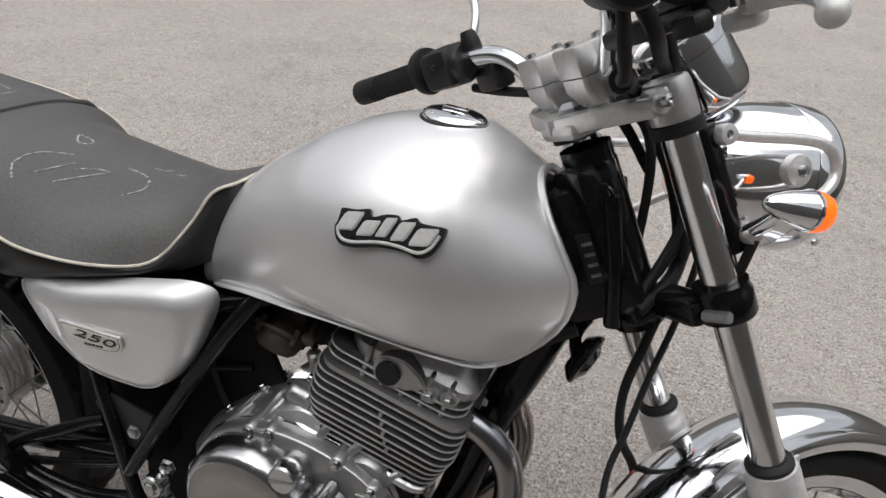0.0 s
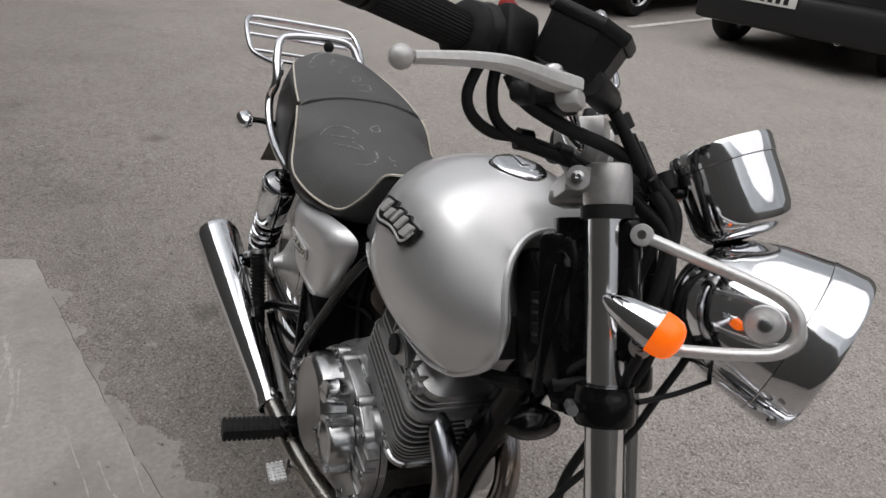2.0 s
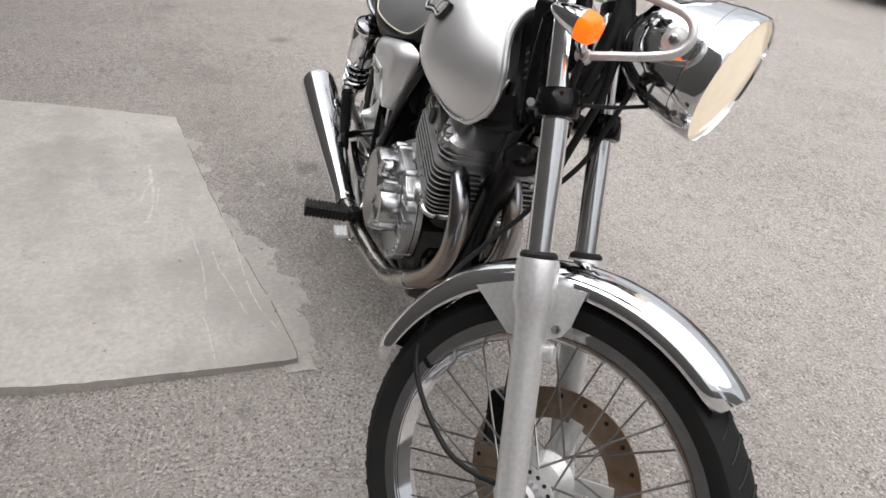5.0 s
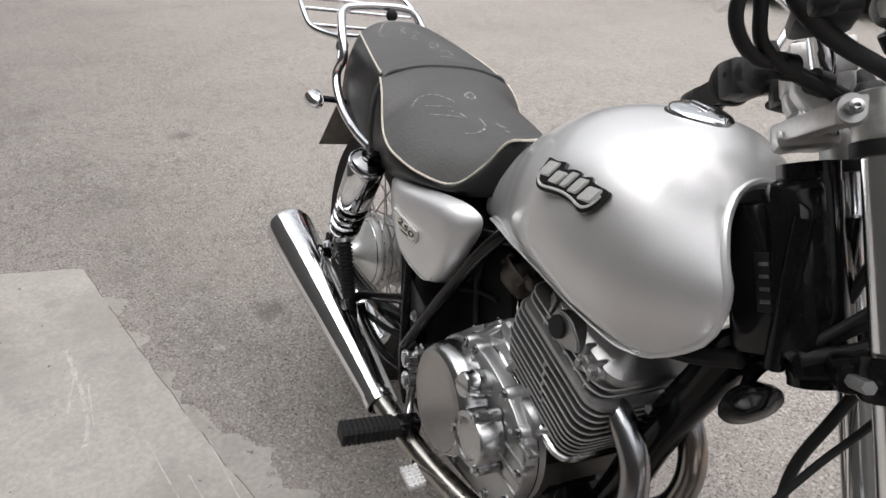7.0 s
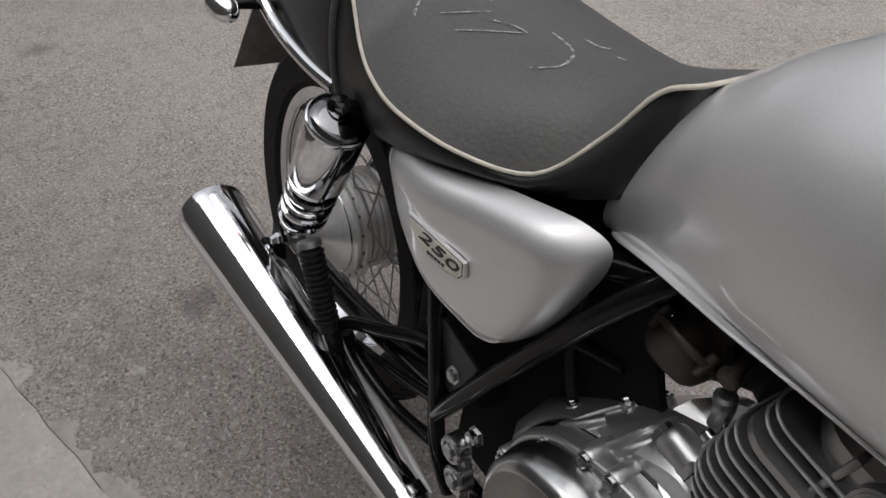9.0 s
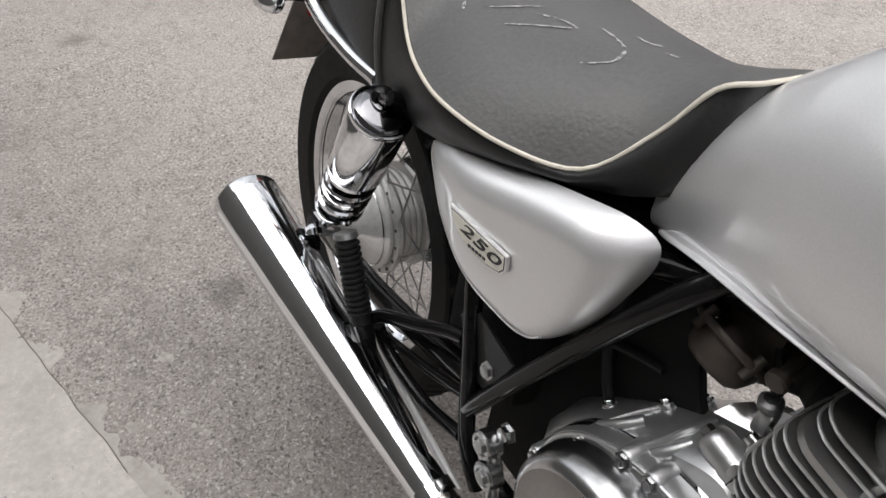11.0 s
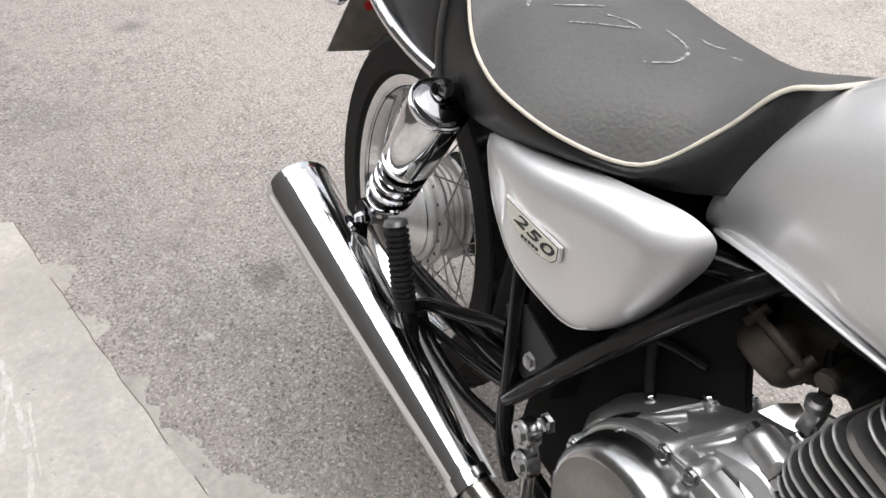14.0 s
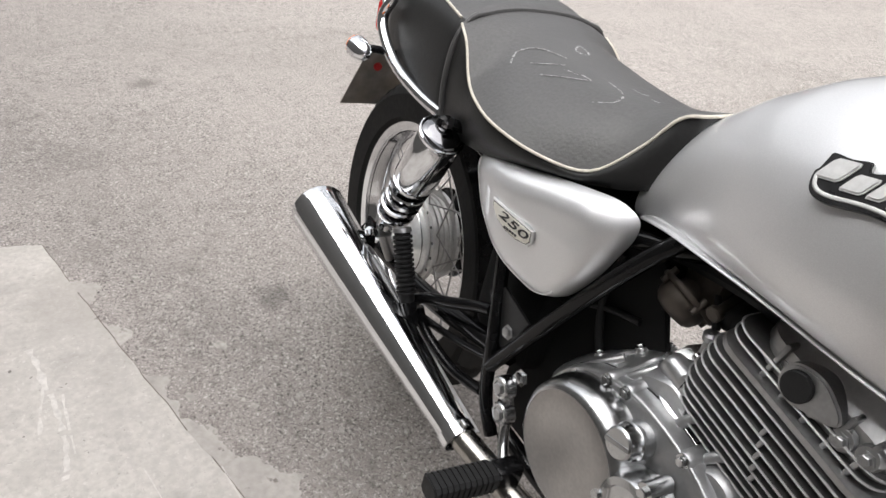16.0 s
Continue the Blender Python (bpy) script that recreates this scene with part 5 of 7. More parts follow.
    for s in (-1, 1):
        sp("lower_clamp", lathe([(0.0205, 0.128), (0.0295, 0.128), (0.0315, 0.132), (0.0315, 0.157), (0.0298, 0.160), (0.0298, 0.168), (0.0205, 0.168)], 32, Matrix.Translation((fx, s * fl, 0)), closed=True), BLACK, low_yoke, "black fork clamp")
        sp("lower_arm", block((0.022, s * 0.056, 0.144), (0.040, 0.092, 0.030), bevel=0.009), BLACK, low_yoke)
        sp("clamp_bolt", lathe([(0, -0.016), (0.0065, -0.016), (0.0065, 0.014), (0, 0.014)], 6, axis((0.018, s * 0.122, 0.145), (0.3, s, 0))), CAST, low_yoke)
    sp("wiring_cover", block((-0.014, -0.004, 0.255), (0.058, 0.062, 0.150), bevel=0.014), BLACK, fork, "black wiring cover round the steering head")
    return fork


fork = build_fork()


def build_front_mudguard():
    """A flared channel over the front tyre, with its brace plates."""
    c = Vector((0.048, 0, -0.44))
    rings = []
    a0, a1 = math.radians(37), math.radians(152)
    sect = [(-0.064, -0.018), (-0.066, -0.006), (-0.061, 0.002), (-0.05, 0.0035), (-0.047, 0.009), (-0.04, 0.016), (-0.024, 0.024), (0, 0.027), (0.024, 0.024), (0.04, 0.016), (0.047, 0.009), (0.05, 0.0035), (0.061, 0.002), (0.066, -0.006), (0.064, -0.018)]
    back = [(u * 0.97, v - 0.003) for u, v in sect[::-1]]
    for i in range(49):
        t = i / 48
        a = a0 + (a1 - a0) * t
        pinch = 1.0 - 0.35 * max(0.0, (0.06 - t) / 0.06) ** 2 - 0.25 * max(0.0, (t - 0.95) / 0.05) ** 2
        r0 = 0.338 + 0.004 * math.sin(t * math.pi)
        rings.append([(c.x + (r0 + v) * math.cos(a), u * pinch, c.z + (r0 + v) * math.sin(a)) for u, v in sect + back])
    guard = sp("front_mudguard", loft(rings), CHROME, None, "flared chrome front mudguard", 45)
    for s in (-1, 1):
        y = s * 0.069
        plate = [(-0.062, -0.128), (0.0, -0.112), (0.06, -0.106), (0.116, -0.112), (0.098, -0.165), (0.086, -0.182), (0.06, -0.192), (0.0, -0.192)]
        bm = prism(plate, 0.004, Matrix(((1, 0, 0, 0), (0, 0, -1, y), (0, 1, 0, 0), (0, 0, 0, 1))))
        sp("mudguard_brace", bm, BRUSHED, guard, "satin metal brace plate")
        sp("brace_bolt", lathe([(0, 0), (0.007, 0), (0.007, 0.006), (0, 0.007)], 6, axis((0.078, s * 0.0735, -0.172), (0, s, 0))), POLISHED, guard)
    return guard


build_front_mudguard()


# -- headlight, speedometer, front indicators --
def build_headlight():
    c, d = Vector((0.243, 0.0, 0.208)), Vector((0.875, 0, -0.485))
    m = axis(c, d, (0, 1, 0))
    head = sp("headlight", lathe([(0.012, -0.148), (0.035, -0.142), (0.058, -0.125), (0.074, -0.10), (0.084, -0.07), (0.0895, -0.035), (0.0915, -0.024)], 56, m), CHROME, None, "chrome bullet headlight, lit")
    sp("headlight_ring", lathe([(0.0905, -0.0228), (0.0918, -0.0232), (0.0926, -0.0215), (0.0938, -0.006), (0.0946, 0.008), (0.0944, 0.0135), (0.0928, 0.0168), (0.0908, 0.0165), (0.0895, 0.013), (0.0895, -0.018)], 72, m, closed=True), CHROME, head, "chrome headlight ring")
    sp("ring_seam", lathe([(0.088, -0.0245), (0.0912, -0.0242), (0.0912, -0.0222), (0.088, -0.0218)], 64, m, closed=True), INK, head, "dark seam behind the ring")
    sp("reflector", lathe([(0.0905, 0.0), (0.078, -0.03), (0.055, -0.055), (0.03, -0.07), (0.016, -0.074)], 48, m), BEAM, head, "lit reflector bowl")
    sp("lens", lathe([(0, 0.02), (0.03, 0.0192), (0.06, 0.0165), (0.082, 0.0115), (0.091, 0.007), (0.091, 0.004), (0.06, 0.0135), (0.03, 0.0162), (0, 0.017)], 48, m), LENS, head, "lit fluted glass lens")
    # pivot discs and the bent wire stays
    for s in (-1, 1):
        pv = (0.197, s * 0.098, 0.236)
        sp("pivot_disc", lathe([(0, 0.012), (0.008, 0.012), (0.012, 0.009), (0.0178, 0.008), (0.0192, 0.005), (0.0192, -0.012), (0, -0.012)], 28, axis((pv[0], s * 0.084, pv[2]), (0, s, 0))), BRUSHED, head, "satin pivot disc")
        sp("pivot_screw", lathe([(0, 0.014), (0.006, 0.0125), (0.0085, 0.007), (0.0085, 0.0), (0, 0.0)], 16, axis((pv[0], s * 0.087, pv[2]), (0, s, 0))), POLISHED, head)
        y = s * 0.12
        sp("stay", tube([(0.085, y, 0.321), (0.125, y, 0.303), (0.185, y * 0.97, 0.277), (0.217, y * 0.96, 0.257), (0.224, y * 0.955, 0.232), (0.208, y * 0.96, 0.213), (0.17, y * 0.97, 0.209), (0.12, y, 0.21), (0.085, y, 0.211)], 0.0062, 12, 5), BRUSHED, head, "bent wire headlight stay")
        for z in (0.321, 0.211):
            sp("stay_eye", lathe([(0.0048, -0.008), (0.0108, -0.008), (0.0112, -0.006), (0.0112, 0.006), (0.0104, 0.008), (0.0048, 0.0085)], 24, axis((0.085, y, z), (0, s, 0)), closed=True), BRUSHED, head)
            sp("stay_bolt", lathe([(0, -0.01), (0.0052, -0.01), (0.0052, 0.006), (0, 0.0065)], 16, axis((0.085, y, z), (0, s, 0))), POLISHED, head)
        sp("shell_screw", lathe([(0, 0), (0.005, 0), (0.004, 0.003), (0, 0.0035)], 14, axis((0.205, s * 0.08, 0.143), (0.1, s, -0.35))), POLISHED, head)
    # brackets that carry the stays, behind them on the fork
    for s in (-1, 1):
        sp("fork_shroud", block((0.072, s * 0.108, 0.265), (0.022, 0.018, 0.145), bevel=0.006), BLACK, head, "black headlight bracket")
    return head


def clear_glass():
    m = bpy.data.materials.new("clear_glass")
    m.use_nodes = True
    b = m.node_tree.nodes["Principled BSDF"]
    b.inputs["Transmission Weight"].default_value = 1.0
    b.inputs["Roughness"].default_value = 0.04
    b.inputs["IOR"].default_value = 1.45
    b.inputs["Base Color"].default_value = (0.97, 0.96, 0.94, 1)
    return m


headlight = build_headlight()


def build_gauge():
    top, d = Vector((0.155, 0.0, 0.418)), Vector((-0.3, 0, 0.95)).normalized()
    m = axis(top, d, (0, 1, 0))
    g = sp("speedometer", lathe([(0, -0.1005), (0.022, -0.100), (0.034, -0.0985), (0.0425, -0.0955), (0.0485, -0.0905), (0.0522, -0.083), (0.0538, -0.072), (0.0542, -0.05), (0.0542, -0.018)], 64, m), CHROME, None, "chrome cased speedometer")
    sp("bezel", lathe([(0.053, -0.018), (0.0555, -0.017), (0.056, 0.0), (0.0545, 0.005), (0.0495, 0.006), (0.048, 0.002), (0.048, -0.01)], 48, m, closed=True), CHROME, g, "chrome bezel")
    sp("dial", lathe([(0.049, -0.006), (0, -0.006)], 40, m), INK, g, "black dial")
    gl = sp("dial_glass", lathe([(0.049, 0.001), (0.03, 0.004), (0, 0.005), (0, 0.003), (0.03, 0.002), (0.049, -0.001)], 40, m), clear_glass(), g, "clear dial glass")
    gl.visible_shadow = False
    sp("gauge_bracket", block((0.095, 0, 0.37), (0.07, 0.05, 0.012), pose(0, 0, 0, 0, 0, 0), 0.004), BLACK, g, "black gauge bracket")
    for s in (-1, 1):
        sp("mount_rubber", lathe([(0, 0), (0.009, 0), (0.009, 0.02), (0, 0.02)], 16, axis((0.105, s * 0.03, 0.375), d)), RUBBER, g)
    sp("warning_pod", block((0.1, 0.0, 0.382), (0.028, 0.05, 0.018), bevel=0.005), PLASTIC, g, "black warning light pod")
    sp("speedo_cable", tube([(0.175, 0.0, 0.318), (0.165, -0.01, 0.28), (0.13, -0.01, 0.2), (0.095, 0.0, 0.143), (0.055, 0.015, 0.082), (0.0, 0.02, 0.03), (-0.05, 0.022, -0.02), (-0.105, 0.02, -0.07), (-0.16, -0.01, -0.15), (-0.17, -0.05, -0.28), (-0.07, -0.09, -0.39), (0.03, -0.085, -0.42)], 0.0045, 8, 6), RUBBER, g, "black speedometer cable")
    return g


build_gauge()


def indicator(m, name, label, lens=None, squat=1.0, blunt=False):
    """A chrome bullet whose lens looks along local z."""
    shell = [(0, -0.054), (0.0045, -0.052), (0.0095, -0.044), (0.0155, -0.026), (0.0194, -0.006), (0.0205, 0.002)]
    if blunt:
        shell = [(0, -0.043), (0.006, -0.042), (0.0115, -0.038), (0.0160, -0.030), (0.0192, -0.018), (0.0208, -0.004), (0.0208, 0.002)]
    ind = part(name, lathe(shell, 36, K @ m), CHROME, bike, label)
    part("indicator_lens", lathe([(0.0207, 0.001), (0.0206, 0.010), (0.019, 0.018), (0.014, 0.0235), (0.0065, 0.026), (0, 0.0265)], 36, K @ m @ Matrix.Diagonal((1, 1, squat, 1))), lens or AMBER, ind, "amber lens")
    part("lens_band", lathe([(0.0203, -0.0015), (0.0211, -0.0015), (0.0211, 0.0015), (0.0203, 0.0015)], 36, K @ m, closed=True), CHROME, ind)
    return ind


for s in (-1, 1):
    a = Vector((0.0565, s * 0.180, 0.2625))
    d = Vector((0.855, s * 0.02, -0.52)).normalized()
    ind = indicator(MS @ axis(a + d * 0.054, d), "front_indicator", "chrome bullet indicator with amber lens, lit" if s < 0 else "chrome bullet indicator with amber lens", AMBER_LIT if s < 0 else AMBER)
    sp("indicator_stem", tube([(0.095, s * 0.168, 0.238), (0.088, s * 0.14, 0.222), (0.083, s * 0.118, 0.213)], 0.0085, 10, 4), CHROME, ind, "chrome indicator stem")


# -- handlebar and controls --
def build_bars():
    half = [(0.010, 0.0, 0.420), (0.010, 0.05, 0.420), (0.008, 0.075, 0.426), (0.0, 0.11, 0.462), (-0.016, 0.145, 0.490), (-0.042, 0.19, 0.499), (-0.068, 0.26, 0.496), (-0.117, 0.385, 0.490)]
    left = [(0.010, 0.0, 0.420), (0.010, 0.05, 0.420), (0.008, 0.075, 0.426), (0.0, 0.105, 0.458), (-0.012, 0.135, 0.474), (-0.037, 0.19, 0.480), (-0.066, 0.25, 0.483), (-0.118, 0.385, 0.487)]
    right = [(x, -y, z + 0.019 * max(0.0, (y - 0.2) / 0.185)) for x, y, z in half]
    bars = sp("handlebar", tube(right[::-1] + left[1:], 0.0118, 16, 6), CHROME, None, "chrome handlebar turned to full left lock")
    for s in (-1, 1):
        a, b = Vector((-0.060, s * 0.238, 0.499 if s < 0 else 0.4825)), Vector((-0.121, s * 0.394, 0.509 if s < 0 else 0.4875))
        d = (b - a).normalized()
        L = (b - a).length
        prof = [(0.012, -0.006), (0.031, -0.006), (0.0325, 0.0), (0.031, 0.006), (0.021, 0.010)]
        if s < 0:
            prof = [(0.012, -0.006), (0.028, -0.006), (0.03, 0.0), (0.028, 0.008), (0.0195, 0.012)]
        h = [0.012] + [0.016 + i * 0.012 for i in range(int((L - 0.05) / 0.012))]
        rings = [[(r * math.cos(t), r * math.sin(t), z) for t in (2 * math.pi * i / 108 for i in range(108))] for r, z in prof]
        for z in h:
            rings.append([((0.0170 + 0.0009 * (i % 3 == 0)) * math.cos(2 * math.pi * i / 108), (0.0170 + 0.0009 * (i % 3 == 0)) * math.sin(2 * math.pi * i / 108), z) for i in range(108)])
        z = h[-1]
        for r, dz in ((0.0158, 0.002), (0.0158, 0.004), (0.0186, 0.005), (0.0186, 0.010), (0.0161, 0.011), (0.0161, 0.013), (0.0190, 0.014)):
            rings.append([(r * math.cos(2 * math.pi * i / 108), r * math.sin(2 * math.pi * i / 108), z + dz) for i in range(108)])
        for r, q in ((0.0190, L - 0.004), (0.0165, L), (0.008, L), (0.007, L - 0.004)):
            rings.append([(r * math.cos(2 * math.pi * i / 108), r * math.sin(2 * math.pi * i / 108), q) for i in range(108)])
        gm = loft(rings)
        gm.transform(axis(a, d))
        sp("grip", gm, RUBBER, bars, "ribbed black rubber grip")
        # switch housing inboard of the grip
        c = Vector((-0.043, s * 0.196, 0.504 if s < 0 else 0.478))
        hous = bmesh.new()
        lathe([(0, -0.034), (0.022, -0.034), (0.027, -0.028), (0.028, 0.0), (0.027, 0.028), (0.022, 0.034), (0, 0.034)], 24, axis(c, d), hous)
        join(hous, block((0.012, 0, 0.0), (0.04, 0.05, 0.05), axis(c, d, (0, 0, 1)), 0.008))
        sp("switch_housing", hous, PLASTIC, bars, "black switch housing")
        if s < 0:
            sp("stop_switch", block(c + Vector((0.01, 0.0, 0.029)), (0.016, 0.028, 0.012), bevel=0.004), REDPLASTIC, bars, "red engine stop switch")
        else:
            for k in range(3):
                sp("switch_button", block(c + Vector((-0.026, -0.014 + 0.014 * k, 0.006 - 0.008 * (k % 2))), (0.01, 0.01, 0.008), bevel=0.002), PLASTIC, bars)
    return bars


bars = build_bars()


def blade(rows_):
    """A forged lever: flat faces with chamfered edges along a bent line."""
    line = smooth_path([r[:3] for r in rows_], 5)
    rings = []
    for i, v in enumerate(line):
        a, b = Vector(line[max(i - 1, 0)]), Vector(line[min(i + 1, len(line) - 1)])
        d = (b - a).normalized()
        side = d.cross(Vector((0, 0, 1))).normalized()
        rise_ = side.cross(d)
        u = i / (len(line) - 1) * (len(rows_) - 1)
        k = min(int(u), len(rows_) - 2)
        w = rows_[k][3] + (rows_[k + 1][3] - rows_[k][3]) * (u - k)
        t = w * 0.72
        c = w * 0.34
        rings.append([tuple(Vector(v) + side * x + rise_ * z) for x, z in ((w, t - c), (w - c, t), (c - w, t), (-w, t - c), (-w, c - t), (c - w, -t), (w - c, -t), (w, c - t))])
    return loft(rings)


def build_controls():
    # right: brake master cylinder, reservoir and ball-ended lever
    for s in (-1, 1):
        piv = Vector((0.0225, -0.250, 0.4525)) if s < 0 else Vector((-0.005, 0.15, 0.452))
        clamp = sp("lever_bracket", block((0.034, -0.232, 0.434) if s < 0 else (-0.006, 0.155, 0.447), (0.022, 0.034, 0.018) if s < 0 else (0.03, 0.06, 0.034), bevel=0.006), PLASTIC if s > 0 else LEVER, bars, "cast lever bracket")
        lever = [(0.040, -0.236, 0.4425, 0.0098), (0.032, -0.246, 0.4435, 0.0104), (0.022, -0.262, 0.4445, 0.0100), (0.012, -0.290, 0.4445, 0.0086), (0.002, -0.318, 0.4435, 0.0076), (-0.014, -0.342, 0.4415, 0.0068), (-0.034, -0.364, 0.4385, 0.0060), (-0.048, -0.377, 0.4365, 0.0056)]
        ball = Vector((-0.055, -0.384, 0.4355))
        if s > 0:
            lever = [(-0.005, 0.15, 0.452, 0.011), (0.0, 0.19, 0.458, 0.0095), (-0.02, 0.25, 0.468, 0.0075), (-0.05, 0.32, 0.474, 0.0065), (-0.075, 0.375, 0.476, 0.0055)]
            ball = Vector((-0.08, 0.385, 0.476))
            sp("clutch_cable", tube([(-0.018, 0.2, 0.440), (-0.006, 0.15, 0.426), (0.013, 0.1, 0.412), (0.035, 0.06, 0.398), (0.07, 0.03, 0.36), (0.085, 0.02, 0.28)], 0.0065, 10, 5), RUBBER, bars, "black clutch cable")
        sp("brake_lever" if s < 0 else "clutch_lever", blade(lever) if s < 0 else tube(lever, 0.01, 12, 5, flat=0.75), LEVER if s < 0 else BLACK, bars, "satin aluminium ball-ended lever" if s < 0 else "black ball-ended lever")
        sp("lever_ball", lathe([(0.0092 * math.sin(a), -0.0092 * math.cos(a)) for a in (math.pi * i / 12 for i in range(13))], 24, Matrix.Translation(ball)), LEVER if s < 0 else BLACK, bars, "ball end of the lever")
        sp("lever_pivot", lathe([(0, 0.006), (0.008, 0.006), (0.0095, 0.004), (0.0095, 0.001), (0.0125, 0.0), (0.0125, -0.006), (0, -0.006)] if s < 0 else [(0, 0.012), (0.012, 0.012), (0.015, 0.009), (0.015, -0.014), (0, -0.014)], 24, Matrix.Translation(piv)), POLISHED, bars, "pivot bolt")
    # the reservoir stands level, so it leans against the raked bars
    level = Matrix.Translation((0.044, -0.188, 0.506)) @ pose(0, 0, 0, 0, 31, 0)
    foot = [(-0.036, -0.024), (-0.030, -0.030), (0.016, -0.030), (0.036, -0.012), (0.036, 0.022), (0.028, 0.030), (-0.028, 0.030), (-0.036, 0.024)]
    res = loft([[(x * k, y * k, z) for x, y in foot] for k, z in ((0.84, -0.046), (0.90, -0.042), (1.0, -0.002))])
    res.transform(level)
    sp("brake_reservoir", res, PLASTIC, bars, "black brake fluid reservoir")
    lid = loft([[(x * k, y * k, z) for x, y in foot] for k, z in ((1.05, -0.003), (1.09, -0.001), (1.09, 0.006), (1.05, 0.009))])
    lid.transform(level)
    sp("reservoir_lid", lid, PLASTIC, bars, "black reservoir lid")
    for x, y in ((-0.027, -0.018), (0.026, 0.016)):
        sp("lid_screw", lathe([(0, 0.0115), (0.0035, 0.0112), (0.0042, 0.009), (0, 0.009)], 12, level @ Matrix.Translation((x, y, 0))), POLISHED, bars)
    sp("master_cylinder", lathe([(0, -0.026), (0.013, -0.026), (0.0150, -0.022), (0.0150, 0.042), (0.012, 0.048), (0, 0.048)], 20, axis((0.046, -0.176, 0.4555), (0.08, 1, -0.02))), PLASTIC, bars, "black master cylinder")
    sp("banjo_bolt", lathe([(0, -0.006), (0.0105, -0.006), (0.0115, -0.003), (0.0115, 0.006), (0.008, 0.010), (0, 0.010)], 18, axis((0.051, -0.122, 0.4545), (0.08, 1, -0.02))), BLACK, bars, "black hose union")
    sp("switch_cover", block((-0.002, -0.16, 0.45), (0.05, 0.07, 0.018), bevel=0.006), PLASTIC, bars, "black lower switch and cylinder cover")
    sp("brake_switch", block((-0.01, -0.225, 0.444), (0.02, 0.03, 0.018), bevel=0.005), PLASTIC, bars)
    # cables and hoses
    hoses = [
        ("throttle_cable", [(-0.055, -0.212, 0.48), (-0.067, -0.215, 0.451), (-0.065, -0.205, 0.431), (-0.053, -0.18, 0.419), (-0.033, -0.15, 0.417), (0.003, -0.1, 0.406), (0.046, -0.07, 0.382), (0.081, -0.06, 0.352), (0.105, -0.05, 0.31), (0.07, -0.035, 0.22), (-0.03, -0.03, 0.15)], 0.0058),
        ("throttle_cable", [(-0.045, -0.195, 0.48), (-0.049, -0.195, 0.454), (-0.048, -0.18, 0.43), (-0.027, -0.15, 0.411), (0.01, -0.095, 0.398), (0.05, -0.062, 0.372), (0.085, -0.05, 0.34), (0.1, -0.04, 0.30), (0.06, -0.03, 0.2), (-0.03, -0.02, 0.15)], 0.0058),
        ("brake_hose", [(0.051, -0.118, 0.4535), (0.056, -0.112, 0.444), (0.068, -0.098, 0.418), (0.087, -0.07, 0.375), (0.108, -0.05, 0.322), (0.09, -0.02, 0.2), (0.02, 0.02, 0.085), (-0.023, 0.05, 0.013), (-0.04, 0.07, -0.058), (-0.03, 0.085, -0.13), (-0.05, 0.088, -0.22), (-0.06, 0.088, -0.33)], 0.0065),
        ("front_switch_cable", [(-0.03, -0.2, 0.47), (-0.017, -0.19, 0.445), (0.013, -0.15, 0.426), (0.06, -0.09, 0.406), (0.098, -0.06, 0.369), (0.112, -0.05, 0.334), (0.09, -0.04, 0.25), (0.06, -0.03, 0.18)], 0.0075),
        ("clutch_cable", [(0.01, 0.16, 0.452), (0.035, 0.11, 0.438), (0.065, 0.05, 0.41), (0.085, 0.015, 0.36), (0.08, 0.0, 0.3), (0.03, 0.01, 0.2), (-0.01, 0.0, 0.16)], 0.006),
        ("harness", [(0.06, 0.06, 0.44), (0.09, 0.02, 0.36), (0.1, 0.0, 0.27), (0.06, -0.02, 0.17), (-0.02, -0.035, 0.15)], 0.009),
        ("indicator_wire", [(0.085, -0.125, 0.205), (0.066, -0.105, 0.165), (0.07, -0.08, 0.15), (0.04, -0.05, 0.14), (0.02, -0.03, 0.13)], 0.0055),
        ("headlight_wire", [(0.08, -0.09, 0.15), (0.115, -0.05, 0.155), (0.15, -0.01, 0.165)], 0.003),
    ]
    for nm, pts, r in hoses:
        sp(nm, tube(pts, r, 10, 6), RUBBER, bars, "black rubber sheathed cable")
    for p, d in (((-0.03, -0.148, 0.416), (0.7, 0.6, -0.1)), ((0.0, -0.103, 0.407), (0.7, 0.6, -0.25)), ((0.06, -0.094, 0.438), (0.35, 0.3, -0.8))):
        sp("cable_clip", lathe([(0.006, -0.008), (0.0115, -0.008), (0.0115, 0.008), (0.006, 0.008)], 12, axis(p, d), closed=True), PLASTIC, bars)
    sp("cable_adjuster", lathe([(0.006, -0.03), (0.0085, -0.028), (0.0085, 0.02), (0.011, 0.022), (0.011, 0.034), (0.006, 0.036)], 12, axis((0.077, -0.08, 0.40), (0.4, 0.4, -0.9))), BLACK, bars)
    # mirrors on cranked stems
    for s in (-1, 1):
        base = Vector((-0.018, s * 0.165, 0.493))
        stem = [base, base + Vector((0.02, s * 0.006, 0.03)), base + Vector((0.03, s * 0.016, 0.05)), base + Vector((0.032, s * 0.035, 0.065)), base + Vector((0.018, s * 0.085, 0.102)), base + Vector((0.0, s * 0.11, 0.122))]
        mir = sp("mirror_stem", tube([tuple(v) for v in stem], 0.0055, 12, 6), CHROME, bars, "chrome mirror stem")
        sp("mirror_base", lathe([(0.0, -0.02), (0.013, -0.02), (0.013, 0.006), (0.009, 0.02), (0, 0.02)], 16, Matrix.Translation(base)), PLASTIC, bars)
        mc = base + (Vector((-0.05, s * 0.13, 0.15)) if s < 0 else Vector((-0.032, 0.172, 0.172)))
